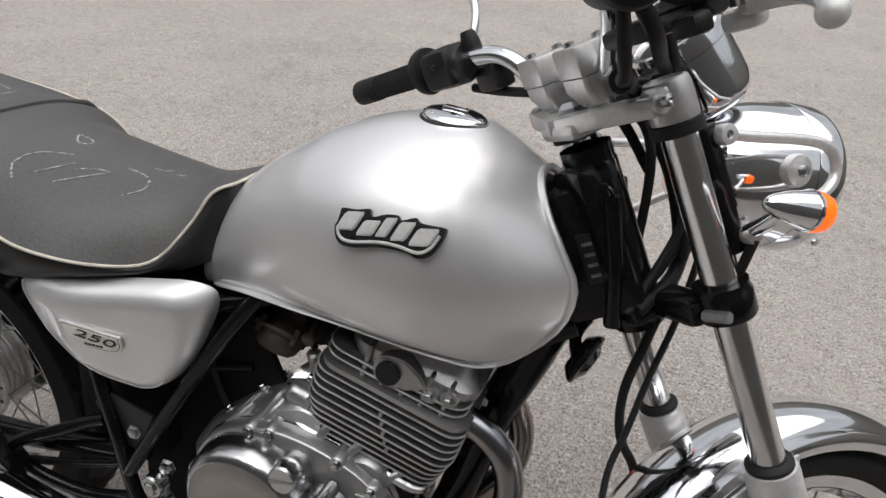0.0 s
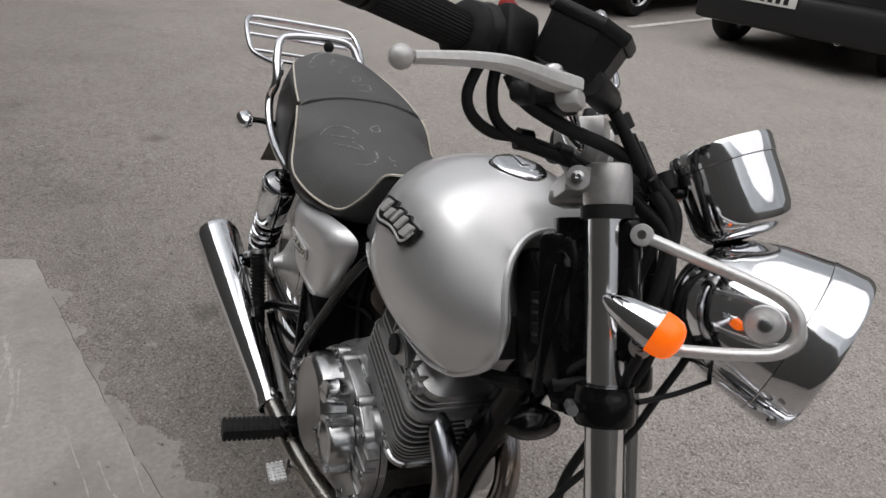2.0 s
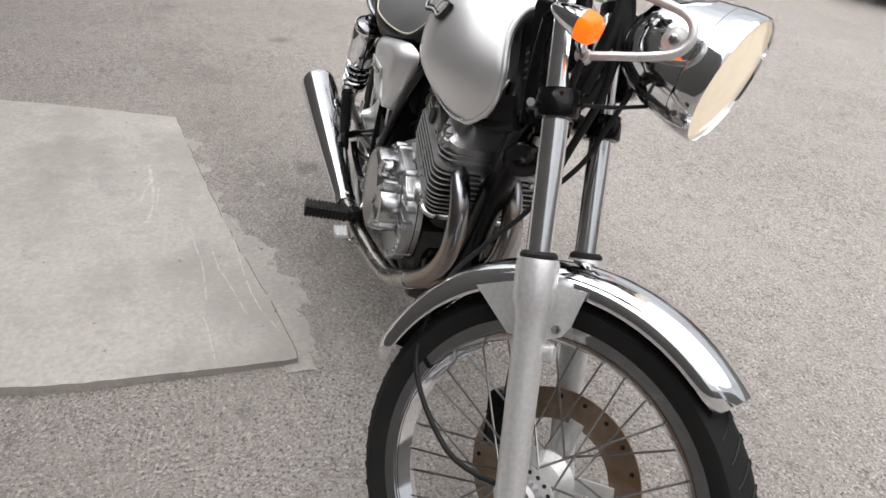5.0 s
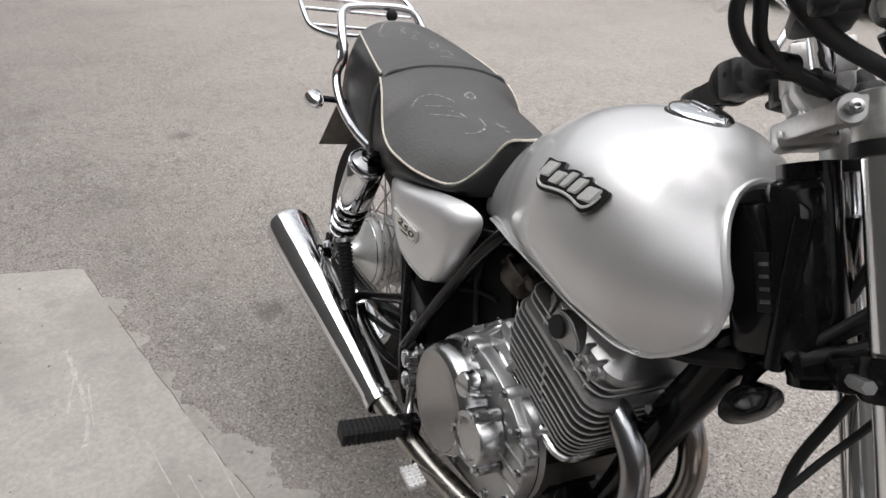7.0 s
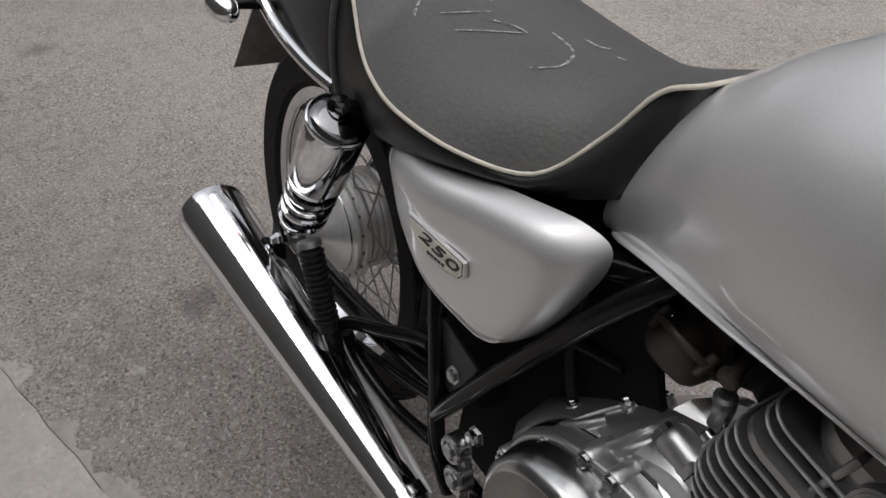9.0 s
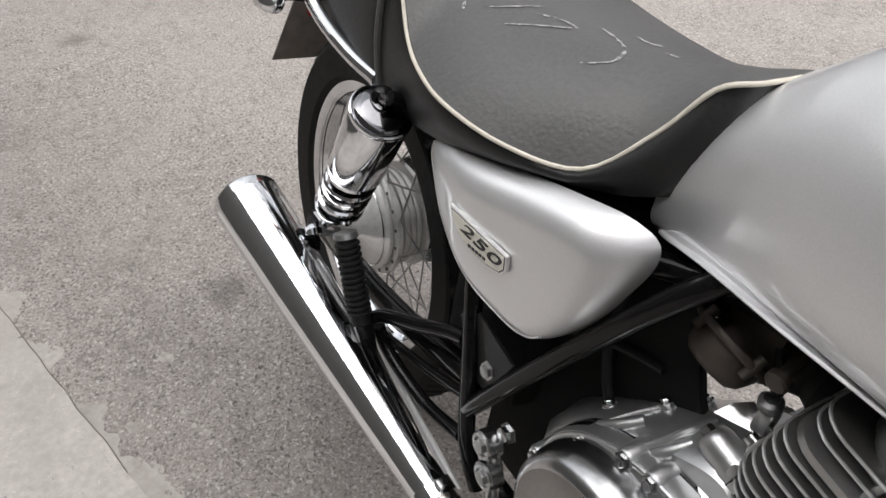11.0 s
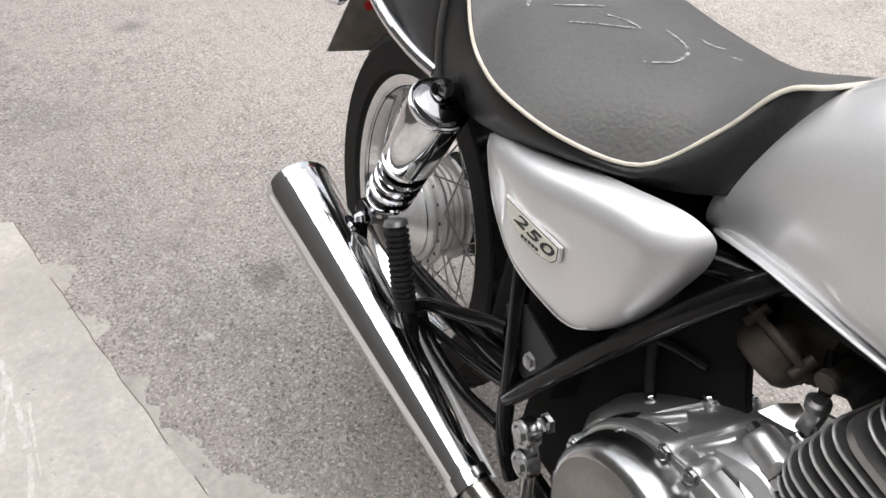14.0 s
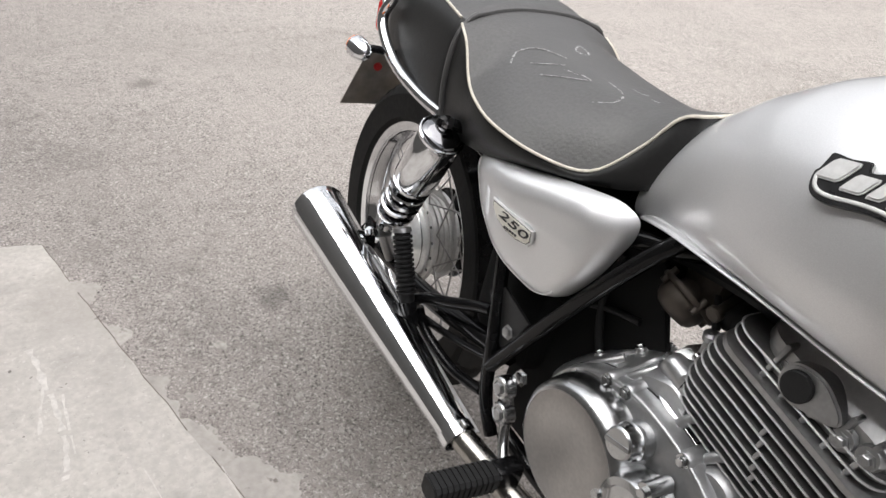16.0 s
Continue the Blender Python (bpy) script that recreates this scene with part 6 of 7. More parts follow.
        mm = axis(mc, Vector((-0.95, -0.1, -0.1)) if s < 0 else Vector((-0.93, -0.36, 0.12)), (0, 0, 1))
        prof = smooth_path([(-0.062, -0.036, 0), (0.058, -0.042, 0), (0.068, 0.03, 0), (-0.05, 0.044, 0)], 6, True)
        sp("mirror_head", loft([[tuple(mm @ Vector((v[0] * k, v[1] * k, h))) for v in prof] for k, h in ((0.4, -0.024), (0.8, -0.018), (1.0, -0.006), (1.02, 0.0), (0.98, 0.003))]), CHROME, bars, "rectangular chrome mirror shell")
        sp("mirror_glass", loft([[tuple(mm @ Vector((v[0] * 0.93, v[1] * 0.93, h))) for v in prof] for h in (0.0028, 0.0042)]), MIRROR, bars, "mirror glass")


build_controls()


# -- frame --
def build_frame():
    fr = bp("frame", tube([(0.172, 0, 0.937), (0.266, 0, 0.764)], 0.031, 24, 1), BLACK, None, "black tubular steel frame")
    tubes = [
        ("downtube", [(0.235, 0, 0.80), (0.175, 0, 0.735), (0.148, 0, 0.66), (0.114, 0, 0.555), (0.09, 0, 0.44), (0.065, 0, 0.34), (0.03, 0, 0.255)], 0.029),
        ("backbone", [(0.22, 0, 0.88), (0.1, 0, 0.82), (-0.15, 0, 0.74), (-0.3, 0, 0.68)], 0.028),
        ("saddle_rail", [(-0.16, -0.05, 0.70), (-0.26, -0.085, 0.665), (-0.42, -0.1, 0.63), (-0.62, -0.105, 0.635), (-0.82, -0.105, 0.665), (-0.98, -0.095, 0.70)], 0.0135),
        ("saddle_rail", [(-0.16, 0.05, 0.70), (-0.26, 0.085, 0.665), (-0.42, 0.1, 0.63), (-0.62, 0.105, 0.635), (-0.82, 0.105, 0.665), (-0.98, 0.095, 0.70)], 0.0135),
        ("diagonal_tube", [(-0.165, -0.07, 0.745), (-0.20, -0.1, 0.70), (-0.235, -0.112, 0.648), (-0.27, -0.12, 0.589), (-0.334, -0.13, 0.478), (-0.405, -0.14, 0.350)], 0.0118),
        ("diagonal_tube", [(-0.165, 0.07, 0.745), (-0.20, 0.1, 0.70), (-0.235, 0.112, 0.648), (-0.27, 0.12, 0.589), (-0.334, 0.13, 0.478), (-0.405, 0.14, 0.350)], 0.0118),
        ("upright_tube", [(-0.50, -0.115, 0.63), (-0.46, -0.128, 0.52), (-0.42, -0.138, 0.40), (-0.395, -0.14, 0.30), (-0.36, -0.135, 0.24)], 0.0115),
        ("upright_tube", [(-0.50, 0.115, 0.63), (-0.46, 0.128, 0.52), (-0.42, 0.138, 0.40), (-0.395, 0.14, 0.30), (-0.36, 0.135, 0.24)], 0.0135),
        ("peg_hanger", [(-0.45, -0.13, 0.425), (-0.482, -0.135, 0.411), (-0.536, -0.15, 0.382), (-0.59, -0.165, 0.356), (-0.605, -0.178, 0.342)], 0.0105),
        ("peg_hanger", [(-0.605, -0.165, 0.325), (-0.583, -0.155, 0.287), (-0.492, -0.145, 0.271), (-0.407, -0.14, 0.295)], 0.0095),
        ("hanger_stay", [(-0.61, -0.15, 0.297), (-0.517, -0.14, 0.318), (-0.447, -0.135, 0.343), (-0.41, -0.135, 0.36)], 0.007),
        ("shock_mount", [(-0.61, -0.105, 0.64), (-0.612, -0.14, 0.662), (-0.6115, -0.178, 0.676)], 0.009),
        ("cradle", [(0.03, 0, 0.255), (-0.05, -0.05, 0.225), (-0.2, -0.09, 0.22), (-0.36, -0.11, 0.24)], 0.014),
        ("cradle", [(0.03, 0, 0.255), (-0.05, 0.05, 0.225), (-0.2, 0.09, 0.22), (-0.36, 0.11, 0.24)], 0.014),
    ]
    for nm, pts, r in tubes:
        bp(nm, tube(pts, r, 14, 5), BLACK, fr)
    # gusset and electrical box behind the steering head
    bp("neck_cover", block((0, 0, 0), (0.10, 0.086, 0.165), Matrix.Translation((0.193, 0, 0.838)) @ pose(0, 0, 0, 0, -RAKE, 0), 0.014), BLACK, fr, "black steering neck cover")
    for k in (-1, 1):
        bp("neck_gusset", tube([(0.205, k * 0.035, 0.915), (0.225, k * 0.04, 0.84), (0.240, k * 0.035, 0.76)], 0.011, 10, 4), BLACK, fr)
    pm = Matrix.Translation((0.20, -0.0445, 0.84)) @ pose(0, 0, 0, 0, -RAKE, 0)
    bp("data_plate", block((0.0, 0, 0), (0.022, 0.003, 0.062), pm, 0.001), PLASTIC, fr, "dark data plate with pale bars")
    for i in range(4):
        bp("data_bar", block((0.0, -0.002, -0.02 + 0.013 * i), (0.012, 0.0012, 0.004), pm, 0.0004), SPOKE, fr)
    bp("under_tank_harness", tube([(0.2, -0.03, 0.74), (0.12, -0.05, 0.70), (0.0, -0.07, 0.685), (-0.12, -0.06, 0.68), (-0.24, -0.05, 0.66)], 0.011, 8, 4), RUBBER, fr)
    # swing arm
    for s in (-1, 1):
        bp("swing_arm", tube([(-0.40, s * 0.105, 0.368), (-0.469, s * 0.115, 0.353), (-0.592, s * 0.118, 0.322), (-0.715, s * 0.118, 0.299), (-0.84, s * 0.118, 0.288), (-0.95, s * 0.118, 0.285)], 0.0185, 14, 4), BLACK, fr, "black swing arm")
        bp("axle_adjuster", block((-0.905, s * 0.128, 0.288), (0.07, 0.012, 0.034), bevel=0.004), BRUSHED, fr)
    bp("axle_nut", lathe([(0, 0), (0.014, 0), (0.014, 0.012), (0.008, 0.014), (0.008, 0.024), (0, 0.024)], 6, axis((-0.905, -0.134, 0.288), (0, -1, 0))), POLISHED, fr)
    bp("brake_arm", tube([(-0.86, -0.118, 0.36), (-0.83, -0.125, 0.30), (-0.6, -0.15, 0.26), (-0.36, -0.165, 0.25)], 0.006, 8, 4), BRUSHED, fr, "brake rod")
    bp("chain_guard", loft([[(x, 0.085, z), (x, 0.13, z), (x, 0.13, z - 0.04), (x, 0.126, z - 0.04), (x, 0.126, z - 0.004), (x, 0.085, z - 0.004)] for x, z in ((-0.45, 0.40), (-0.6, 0.41), (-0.78, 0.405), (-0.95, 0.37))]), BLACK, fr, "black chain guard")
    bp("inner_mudguard", loft([[(-0.905 + r * math.cos(a), y, 0.288 + r * math.sin(a)) for y, r in ((-0.07, 0.342), (-0.055, 0.362), (0.055, 0.362), (0.07, 0.342), (0.066, 0.338), (0.052, 0.357), (-0.052, 0.357), (-0.066, 0.338))] for a in [math.radians(v) for v in range(-15, 86, 10)]]), BLACK, fr, "black rear mudguard")
    # battery box and air box fill the space behind the side covers
    bp("air_box", block((-0.415, 0, 0.615), (0.23, 0.18, 0.17), bevel=0.03), MATT, fr, "black air box")
    bp("airbox_lower", block((-0.46, 0, 0.445), (0.17, 0.2, 0.22), bevel=0.03), MATT, fr)
    bp("splash_panel", prism([(-0.45, 0.2), (-0.32, 0.2), (-0.305, 0.42), (-0.255, 0.475), (-0.185, 0.522), (-0.176, 0.532), (-0.190, 0.552), (-0.206, 0.585), (-0.224, 0.60), (-0.232, 0.64), (-0.26, 0.66), (-0.45, 0.66)], 0.008, Matrix(((1, 0, 0, 0), (0, 0, -1, -0.05), (0, 1, 0, 0), (0, 0, 0, 1))), 0.0015), MATT, fr, "black splash panel")
    bp("vent_hose", tube([(-0.3, -0.064, 0.62), (-0.305, -0.066, 0.56), (-0.29, -0.066, 0.5), (-0.27, -0.07, 0.47)], 0.006, 10, 5), RUBBER, fr, "black vent hose")
    bp("wire_loom", tube([(-0.43, -0.062, 0.46), (-0.36, -0.066, 0.5), (-0.29, -0.064, 0.535), (-0.235, -0.06, 0.55)], 0.005, 10, 5), PLASTIC, fr, "black wire loom")
    bp("coil_bracket", block((-0.35, -0.062, 0.56), (0.05, 0.012, 0.03), bevel=0.004), BLACK, fr)
    bp("frame_gusset", prism([(-0.465, 0.455), (-0.43, 0.485), (-0.357, 0.468), (-0.362, 0.455), (-0.392, 0.39), (-0.424, 0.395)], 0.004, Matrix(((1, 0, 0, 0), (0, 0, -1, -0.130), (0, 1, 0, 0), (0, 0, 0, 1))), 0.001), PLASTIC, fr, "dark grey gusset plate")
    bolt(fr, (-0.394, -0.134, 0.425), (0, -1, 0.1), 0.0085, 0.006, CAST)
    bolt(fr, (-0.329, -0.141, 0.39), (0, -1, 0.1), 0.0095, 0.01, POLISHED)
    # side stand
    bp("side_stand", tube([(-0.22, 0.12, 0.22), (-0.25, 0.2, 0.1), (-0.27, 0.268, -0.0)], 0.011, 12, 4), BLACK, fr, "black side stand, folded out")
    bp("stand_foot", block((-0.275, 0.272, -0.004), (0.06, 0.035, 0.008), pose(0, 0, 0), 0.002), BLACK, fr)
    return fr


frame_ob = build_frame()


# -- engine --
def build_engine():
    eng = bp("engine", block((-0.14, 0, 0.33), (0.32, 0.20, 0.18), bevel=0.05), DARK_CAST, None, "air-cooled single cylinder engine in bare cast aluminium")
    deck = ((-0.106, ((-0.305, 0.40), (-0.29, 0.43), (-0.25, 0.468), (-0.2, 0.508), (-0.16, 0.532), (-0.125, 0.544), (-0.1, 0.532))),
            (-0.092, ((-0.318, 0.40), (-0.30, 0.435), (-0.255, 0.48), (-0.2, 0.52), (-0.16, 0.545), (-0.125, 0.555), (-0.095, 0.542))),
            (-0.05, ((-0.330, 0.38), (-0.310, 0.432), (-0.255, 0.49), (-0.198, 0.535), (-0.165, 0.549), (-0.13, 0.558), (-0.095, 0.545))),
            (-0.02, ((-0.330, 0.37), (-0.310, 0.42), (-0.255, 0.477), (-0.2, 0.519), (-0.16, 0.536), (-0.13, 0.542), (-0.095, 0.53))),
            (0.03, ((-0.315, 0.35), (-0.295, 0.39), (-0.25, 0.448), (-0.2, 0.503), (-0.16, 0.531), (-0.13, 0.540), (-0.095, 0.535))),
            (0.1, ((-0.30, 0.33), (-0.285, 0.37), (-0.25, 0.40), (-0.2, 0.42), (-0.16, 0.43), (-0.13, 0.43), (-0.095, 0.42))))
    rings = []
    for y, line in deck:
        top = smooth_path([(x, y, z) for x, z in line], 4)
        rings.append([tuple(v) for v in top] + [(-0.09, y, 0.33), (line[0][0], y, 0.33)])
    bp("crankcase_top", loft(rings), CASE, eng, "bright cast crankcase top")
    bp("deck_rib", tube([(-0.252, -0.116, 0.466), (-0.24, -0.095, 0.489), (-0.222, -0.07, 0.512), (-0.208, -0.05, 0.524), (-0.205, -0.03, 0.51)], 0.004, 8, 4), CASE, eng)
    bp("deck_rib", tube([(-0.2, -0.118, 0.505), (-0.188, -0.105, 0.518), (-0.177, -0.085, 0.54), (-0.172, -0.055, 0.544)], 0.004, 8, 4), CASE, eng)
    for x, y, z in ((-0.217, -0.06, 0.519), (-0.264, -0.075, 0.474), (-0.196, -0.03, 0.530)):
        bp("deck_boss", lathe([(0.0085, -0.015), (0.0085, 0.002), (0.007, 0.004), (0, 0.004)], 16, axis((x, y, z), (-0.5, -0.2, 0.8))), CASE, eng)
        bolt(eng, Vector((x, y, z)) + Vector((-0.5, -0.2, 0.8)) * 0.004, (-0.5, -0.2, 0.8), 0.0048, 0.0045, POLISHED, "deck_screw")
    # machined facet beside the barrel, added in the outline of a sky glint
    facet = [(-0.183, -0.049, 0.540), (-0.175, -0.034, 0.557), (-0.163, -0.025, 0.567), (-0.128, -0.032, 0.558), (-0.122, -0.041, 0.549), (-0.145, -0.050, 0.541)]
    bp("glint_facet", loft([[(x, y + 0.015, z - 0.022) for x, y, z in facet], [(x, y + 0.001, z - 0.001) for x, y, z in facet], [(-0.153 + (x + 0.153) * 0.96, -0.0385 + (y + 0.0385) * 0.96, 0.552 + (z - 0.552) * 0.96) for x, y, z in facet]]), GLINT, eng, "bright machined facet cut and tilted as a sky glint")
    bp("sump", block((-0.10, 0, 0.255), (0.24, 0.18, 0.07), bevel=0.03), DARK_CAST, eng)
    bp("lower_guard", block((-0.01, 0, 0.32), (0.09, 0.15, 0.12), bevel=0.03), BLACK, eng)
    # right-hand clutch cover: lofted boss, polished face and rim
    c = axis((-0.182, -0.10, 0.398), (0, -1, 0), (0, 0, 1))
    cover = bp("clutch_cover", lathe([(0.108, 0.0), (0.108, 0.018), (0.103, 0.027), (0.100, 0.034), (0.0985, 0.05), (0.095, 0.066), (0.087, 0.0755), (0.083, 0.0765)], 64, c), POLISHED, eng, "polished clutch cover")
    bp("clutch_face", lathe([(0.084, 0.0765), (0.082, 0.0752), (0.05, 0.0752), (0, 0.0752)], 64, c), FACE, eng, "flat brushed clutch face")
    ext = bmesh.new()
    ring = smooth_path([(-0.29, 0, 0.40), (-0.25, 0, 0.482), (-0.16, 0, 0.518), (-0.06, 0, 0.506), (0.005, 0, 0.47), (0.028, 0, 0.41), (0.012, 0, 0.345), (-0.04, 0, 0.30), (-0.13, 0, 0.278), (-0.235, 0, 0.295)], 5, True)
    cx, cz = -0.12, 0.39
    loft([[(cx + (v[0] - cx) * k, y, cz + (v[2] - cz) * k) for v in ring] for k, y in ((1.0, -0.095), (1.0, -0.122), (0.985, -0.129), (0.94, -0.132), (0.5, -0.133))], bm=ext)
    bp("case_cover", ext, CASE, eng, "cast crankcase cover")
    bp("cover_joint", tube([(v[0] * 1.0, -0.1075, v[2]) for v in ring], 0.0012, 6, 1, closed=True), INK, eng, "dark gasket line")
    bp("cover_rail", tube([(cx + (v[0] - cx) * 0.965, -0.1305, cz + (v[2] - cz) * 0.965) for v in ring], 0.003, 8, 1, closed=True), CASE, eng, "raised rail round the cover")
    for x, z in ((-0.293, 0.325), (-0.29, 0.393), (-0.2435, 0.4695), (-0.1945, 0.5035), (-0.1625, 0.5095), (-0.06, 0.5), (-0.008, 0.472), (0.016, 0.415), (0.002, 0.347), (-0.05, 0.305), (-0.15, 0.287), (-0.235, 0.305)):
        bp("cover_boss", lathe([(0.0125, 0), (0.0115, 0.032), (0.0095, 0.035), (0, 0.035)], 18, axis((x, -0.098, z), (0, -1, 0))), CASE, eng)
        bolt(eng, (x, -0.133, z), (0, -1, 0), 0.0065, 0.006, POLISHED, "cover_bolt")
    # oil filler with a coin slot, oil filter cover
    fm = axis((-0.118, -0.15, 0.478), (0.0, -1, 0.12))
    bp("oil_filler", lathe([(0.024, -0.02), (0.024, 0.004), (0.0215, 0.007), (0.0205, 0.022), (0.018, 0.0245), (0, 0.025)], 32, fm), POLISHED, eng, "slotted oil filler plug")
    bp("filler_slot", block((0, 0, 0.0252), (0.037, 0.006, 0.002), fm @ pose(0, 0, 0, 0, 0, 15), 0.0008), CAST, eng)
    om = axis((-0.070, -0.135, 0.415), (0, -1, 0))
    bp("filter_cover", lathe([(0.046, 0), (0.046, 0.036), (0.043, 0.041), (0.034, 0.043), (0.032, 0.0405), (0, 0.04)], 40, om), POLISHED, eng, "oil filter cover")
    for k in range(3):
        a = math.radians(80 + 120 * k)
        bp("filter_lug", lathe([(0.011, 0), (0.011, 0.038), (0, 0.038)], 16, om @ Matrix.Translation((0.047 * math.cos(a), 0.047 * math.sin(a), 0))), POLISHED, eng)
        bp("filter_bolt", lathe([(0.0065, 0.037), (0.0065, 0.045), (0, 0.046)], 6, om @ Matrix.Translation((0.047 * math.cos(a), 0.047 * math.sin(a), 0))), POLISHED, eng)
    for k in range(4):
        bp("case_rib", block((-0.008 + 0.003 * k, -0.125, 0.375 + 0.028 * k), (0.06, 0.022, 0.007), pose(0, 0, 0), 0.002), CAST, eng)
    bp("starter_boss", lathe([(0.034, -0.08), (0.034, 0.07), (0.028, 0.078), (0, 0.078)], 28, axis((-0.025, -0.04, 0.475), (0, -1, 0))), CAST, eng, "cast boss")
    bp("starter_motor", lathe([(0, -0.1), (0.032, -0.1), (0.034, -0.09), (0.034, 0.05), (0, 0.05)], 28, axis((-0.17, 0.02, 0.44), (0, -1, 0))), BLACK, eng, "black starter motor")
    # raised walls, webs and screw bosses between the clutch cover and the barrel
    for a_, b_ in (((-0.245, 0.480), (-0.215, 0.512)), ((-0.185, 0.507), (-0.165, 0.537)), ((-0.1, 0.508), (-0.085, 0.54)), ((-0.055, 0.50), (-0.03, 0.53)), ((0.0, 0.475), (0.03, 0.50))):
        bp("case_web", tube([(a_[0], -0.108, a_[1]), ((a_[0] + b_[0]) / 2, -0.103, (a_[1] + b_[1]) / 2), (b_[0], -0.088, b_[1])], 0.007, 10, 4), CASE, eng)
    # left-hand cover
    bp("generator_cover", lathe([(0.115, 0.0), (0.115, 0.03), (0.10, 0.05), (0.06, 0.058), (0, 0.06)], 48, axis((-0.10, 0.10, 0.375), (0, 1, 0))), POLISHED, eng, "polished generator cover")
    # cylinder: core, fins, head
    lean = Matrix.Translation((-0.018, 0, 0.50)) @ pose(0, 0, 0, 0, 13, 0)
    bp("cylinder", loft([rounded_rect(0.07, 0.082, 0.03, z) for z in (-0.05, 0.115)]), GAP_DARK, eng, "cast cylinder barrel", lean)
    bp("barrel_flange", loft([[(x - 0.026, y, zz) for x, y, zz in rounded_rect(0.112 * q, 0.110 * q, 0.03, z)] for q, z in ((0.97, -0.016), (1.0, -0.013), (1.0, -0.005), (0.97, -0.002))]), POLISHED, eng, "polished barrel base flange", lean)
    # chain tensioner bolted to the back of the barrel
    tm = lean @ axis((-0.111, -0.085, 0.0245), (-1, 0, 0), (0, 0, 1))
    tens = bp("chain_tensioner", lathe([(0.0, -0.01), (0.0185, -0.01), (0.0185, 0.008), (0.0170, 0.012), (0.0168, 0.030), (0.0150, 0.036), (0.0125, 0.0385), (0, 0.039)], 32, tm), CASE, eng, "cast cam chain tensioner")
    bp("tensioner_flange", block((0, 0, 0.004), (0.036, 0.030, 0.008) if abs((tm.to_3x3() @ Vector((1, 0, 0))).y) > 0.5 else (0.030, 0.036, 0.008), tm, 0.003), CASE, tens)
    bp("tensioner_gasket", block((0, 0, -0.001), (0.037, 0.037, 0.0018), tm, 0.0006), INK, tens, "dark gasket")
    bp("tensioner_cap", lathe([(0.0068, 0.038), (0.0068, 0.044), (0.0055, 0.046), (0, 0.046)], 6, tm), POLISHED, tens, "hexagon cap bolt")
    for k in (-1, 1):
        q = lean @ Matrix.Translation((-0.111, -0.085 + 0.004 * k, 0.0245 + 0.031 * k)) @ axis((0, 0, 0), (-1, 0, 0), (0, 0, 1))
        bp("tensioner_ear", lathe([(0.0, -0.006), (0.0115, -0.006), (0.0110, 0.010), (0.0095, 0.012), (0, 0.012)], 22, q), CASE, tens)
        bp("tensioner_bolt", lathe([(0.0085, 0.011), (0.0085, 0.013), (0.0062, 0.0135), (0.0062, 0.019), (0.0045, 0.0202), (0, 0.0202)], 18, q), POLISHED, tens)
    # dark webs and core carry the shade between fins; only edges stay bright
    for k in range(9):
        z = 0.006 + 0.0131 * k
        g = 0.90 + 0.10 * min(1.0, k / 4)
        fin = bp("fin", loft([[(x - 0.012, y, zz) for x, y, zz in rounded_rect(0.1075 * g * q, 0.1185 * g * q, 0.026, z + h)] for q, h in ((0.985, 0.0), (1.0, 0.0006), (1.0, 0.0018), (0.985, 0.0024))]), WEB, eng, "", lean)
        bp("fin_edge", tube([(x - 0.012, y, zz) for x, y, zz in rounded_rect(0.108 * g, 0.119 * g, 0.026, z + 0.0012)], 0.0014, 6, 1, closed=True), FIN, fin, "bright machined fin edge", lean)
        if 2 < k < 8:
            bp("fin_damper", block((0.030 - 0.006 * k, -0.1175 * g, z - 0.005), (0.005, 0.005, 0.0105), bevel=0.0015), CAST, eng, "", lean)
    bp("cylinder_head", loft([[(x - 0.01, y, zz) for x, y, zz in rounded_rect(0.106, 0.118, 0.028, z)] for z in (0.119, 0.126)] + [rounded_rect(0.085, 0.105, 0.032, z) for z in (0.130, 0.158)]), CAST, eng, "cast cylinder head", lean)
    for z in (0.1365, 0.1490):
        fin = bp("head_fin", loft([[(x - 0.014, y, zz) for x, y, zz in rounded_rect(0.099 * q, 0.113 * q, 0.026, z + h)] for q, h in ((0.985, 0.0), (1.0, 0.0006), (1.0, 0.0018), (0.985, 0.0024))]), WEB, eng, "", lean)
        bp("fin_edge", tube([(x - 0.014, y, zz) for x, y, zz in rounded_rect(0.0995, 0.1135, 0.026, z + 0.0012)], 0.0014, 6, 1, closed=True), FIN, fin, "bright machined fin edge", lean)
    bp("rocker_cover", loft([rounded_rect(0.09, 0.104, 0.03, 0.158), rounded_rect(0.09, 0.104, 0.03, 0.170), rounded_rect(0.076, 0.09, 0.03, 0.182), rounded_rect(0.06, 0.078, 0.025, 0.208)]), CAST, eng, "cast rocker cover", lean)
    pad = [(-0.022, 0.0), (-0.016, 0.016), (0.0, 0.022), (0.02, 0.02), (0.042, 0.005), (0.048, -0.007), (0.038, -0.015), (0.016, -0.019), (0.0, -0.022), (-0.016, -0.016)]
    pm = axis((-0.004, -0.105, 0.658), (0, -1, 0.05))
    bp("cam_boss", prism([tuple(v[:2]) for v in smooth_path([(x, y, 0.0) for x, y in pad], 4, True)], 0.036, pm @ Matrix.Translation((0, 0, -0.024)), 0.0025), CAST, eng, "flat cast camshaft boss")
    bp("cam_plug", lathe([(0.0165, 0.004), (0.0163, 0.0165), (0.0150, 0.0180), (0, 0.0182)], 32, axis((-0.004, -0.105, 0.658), (0, -1, 0.05))), RUBBER, eng, "black rubber camshaft plug")
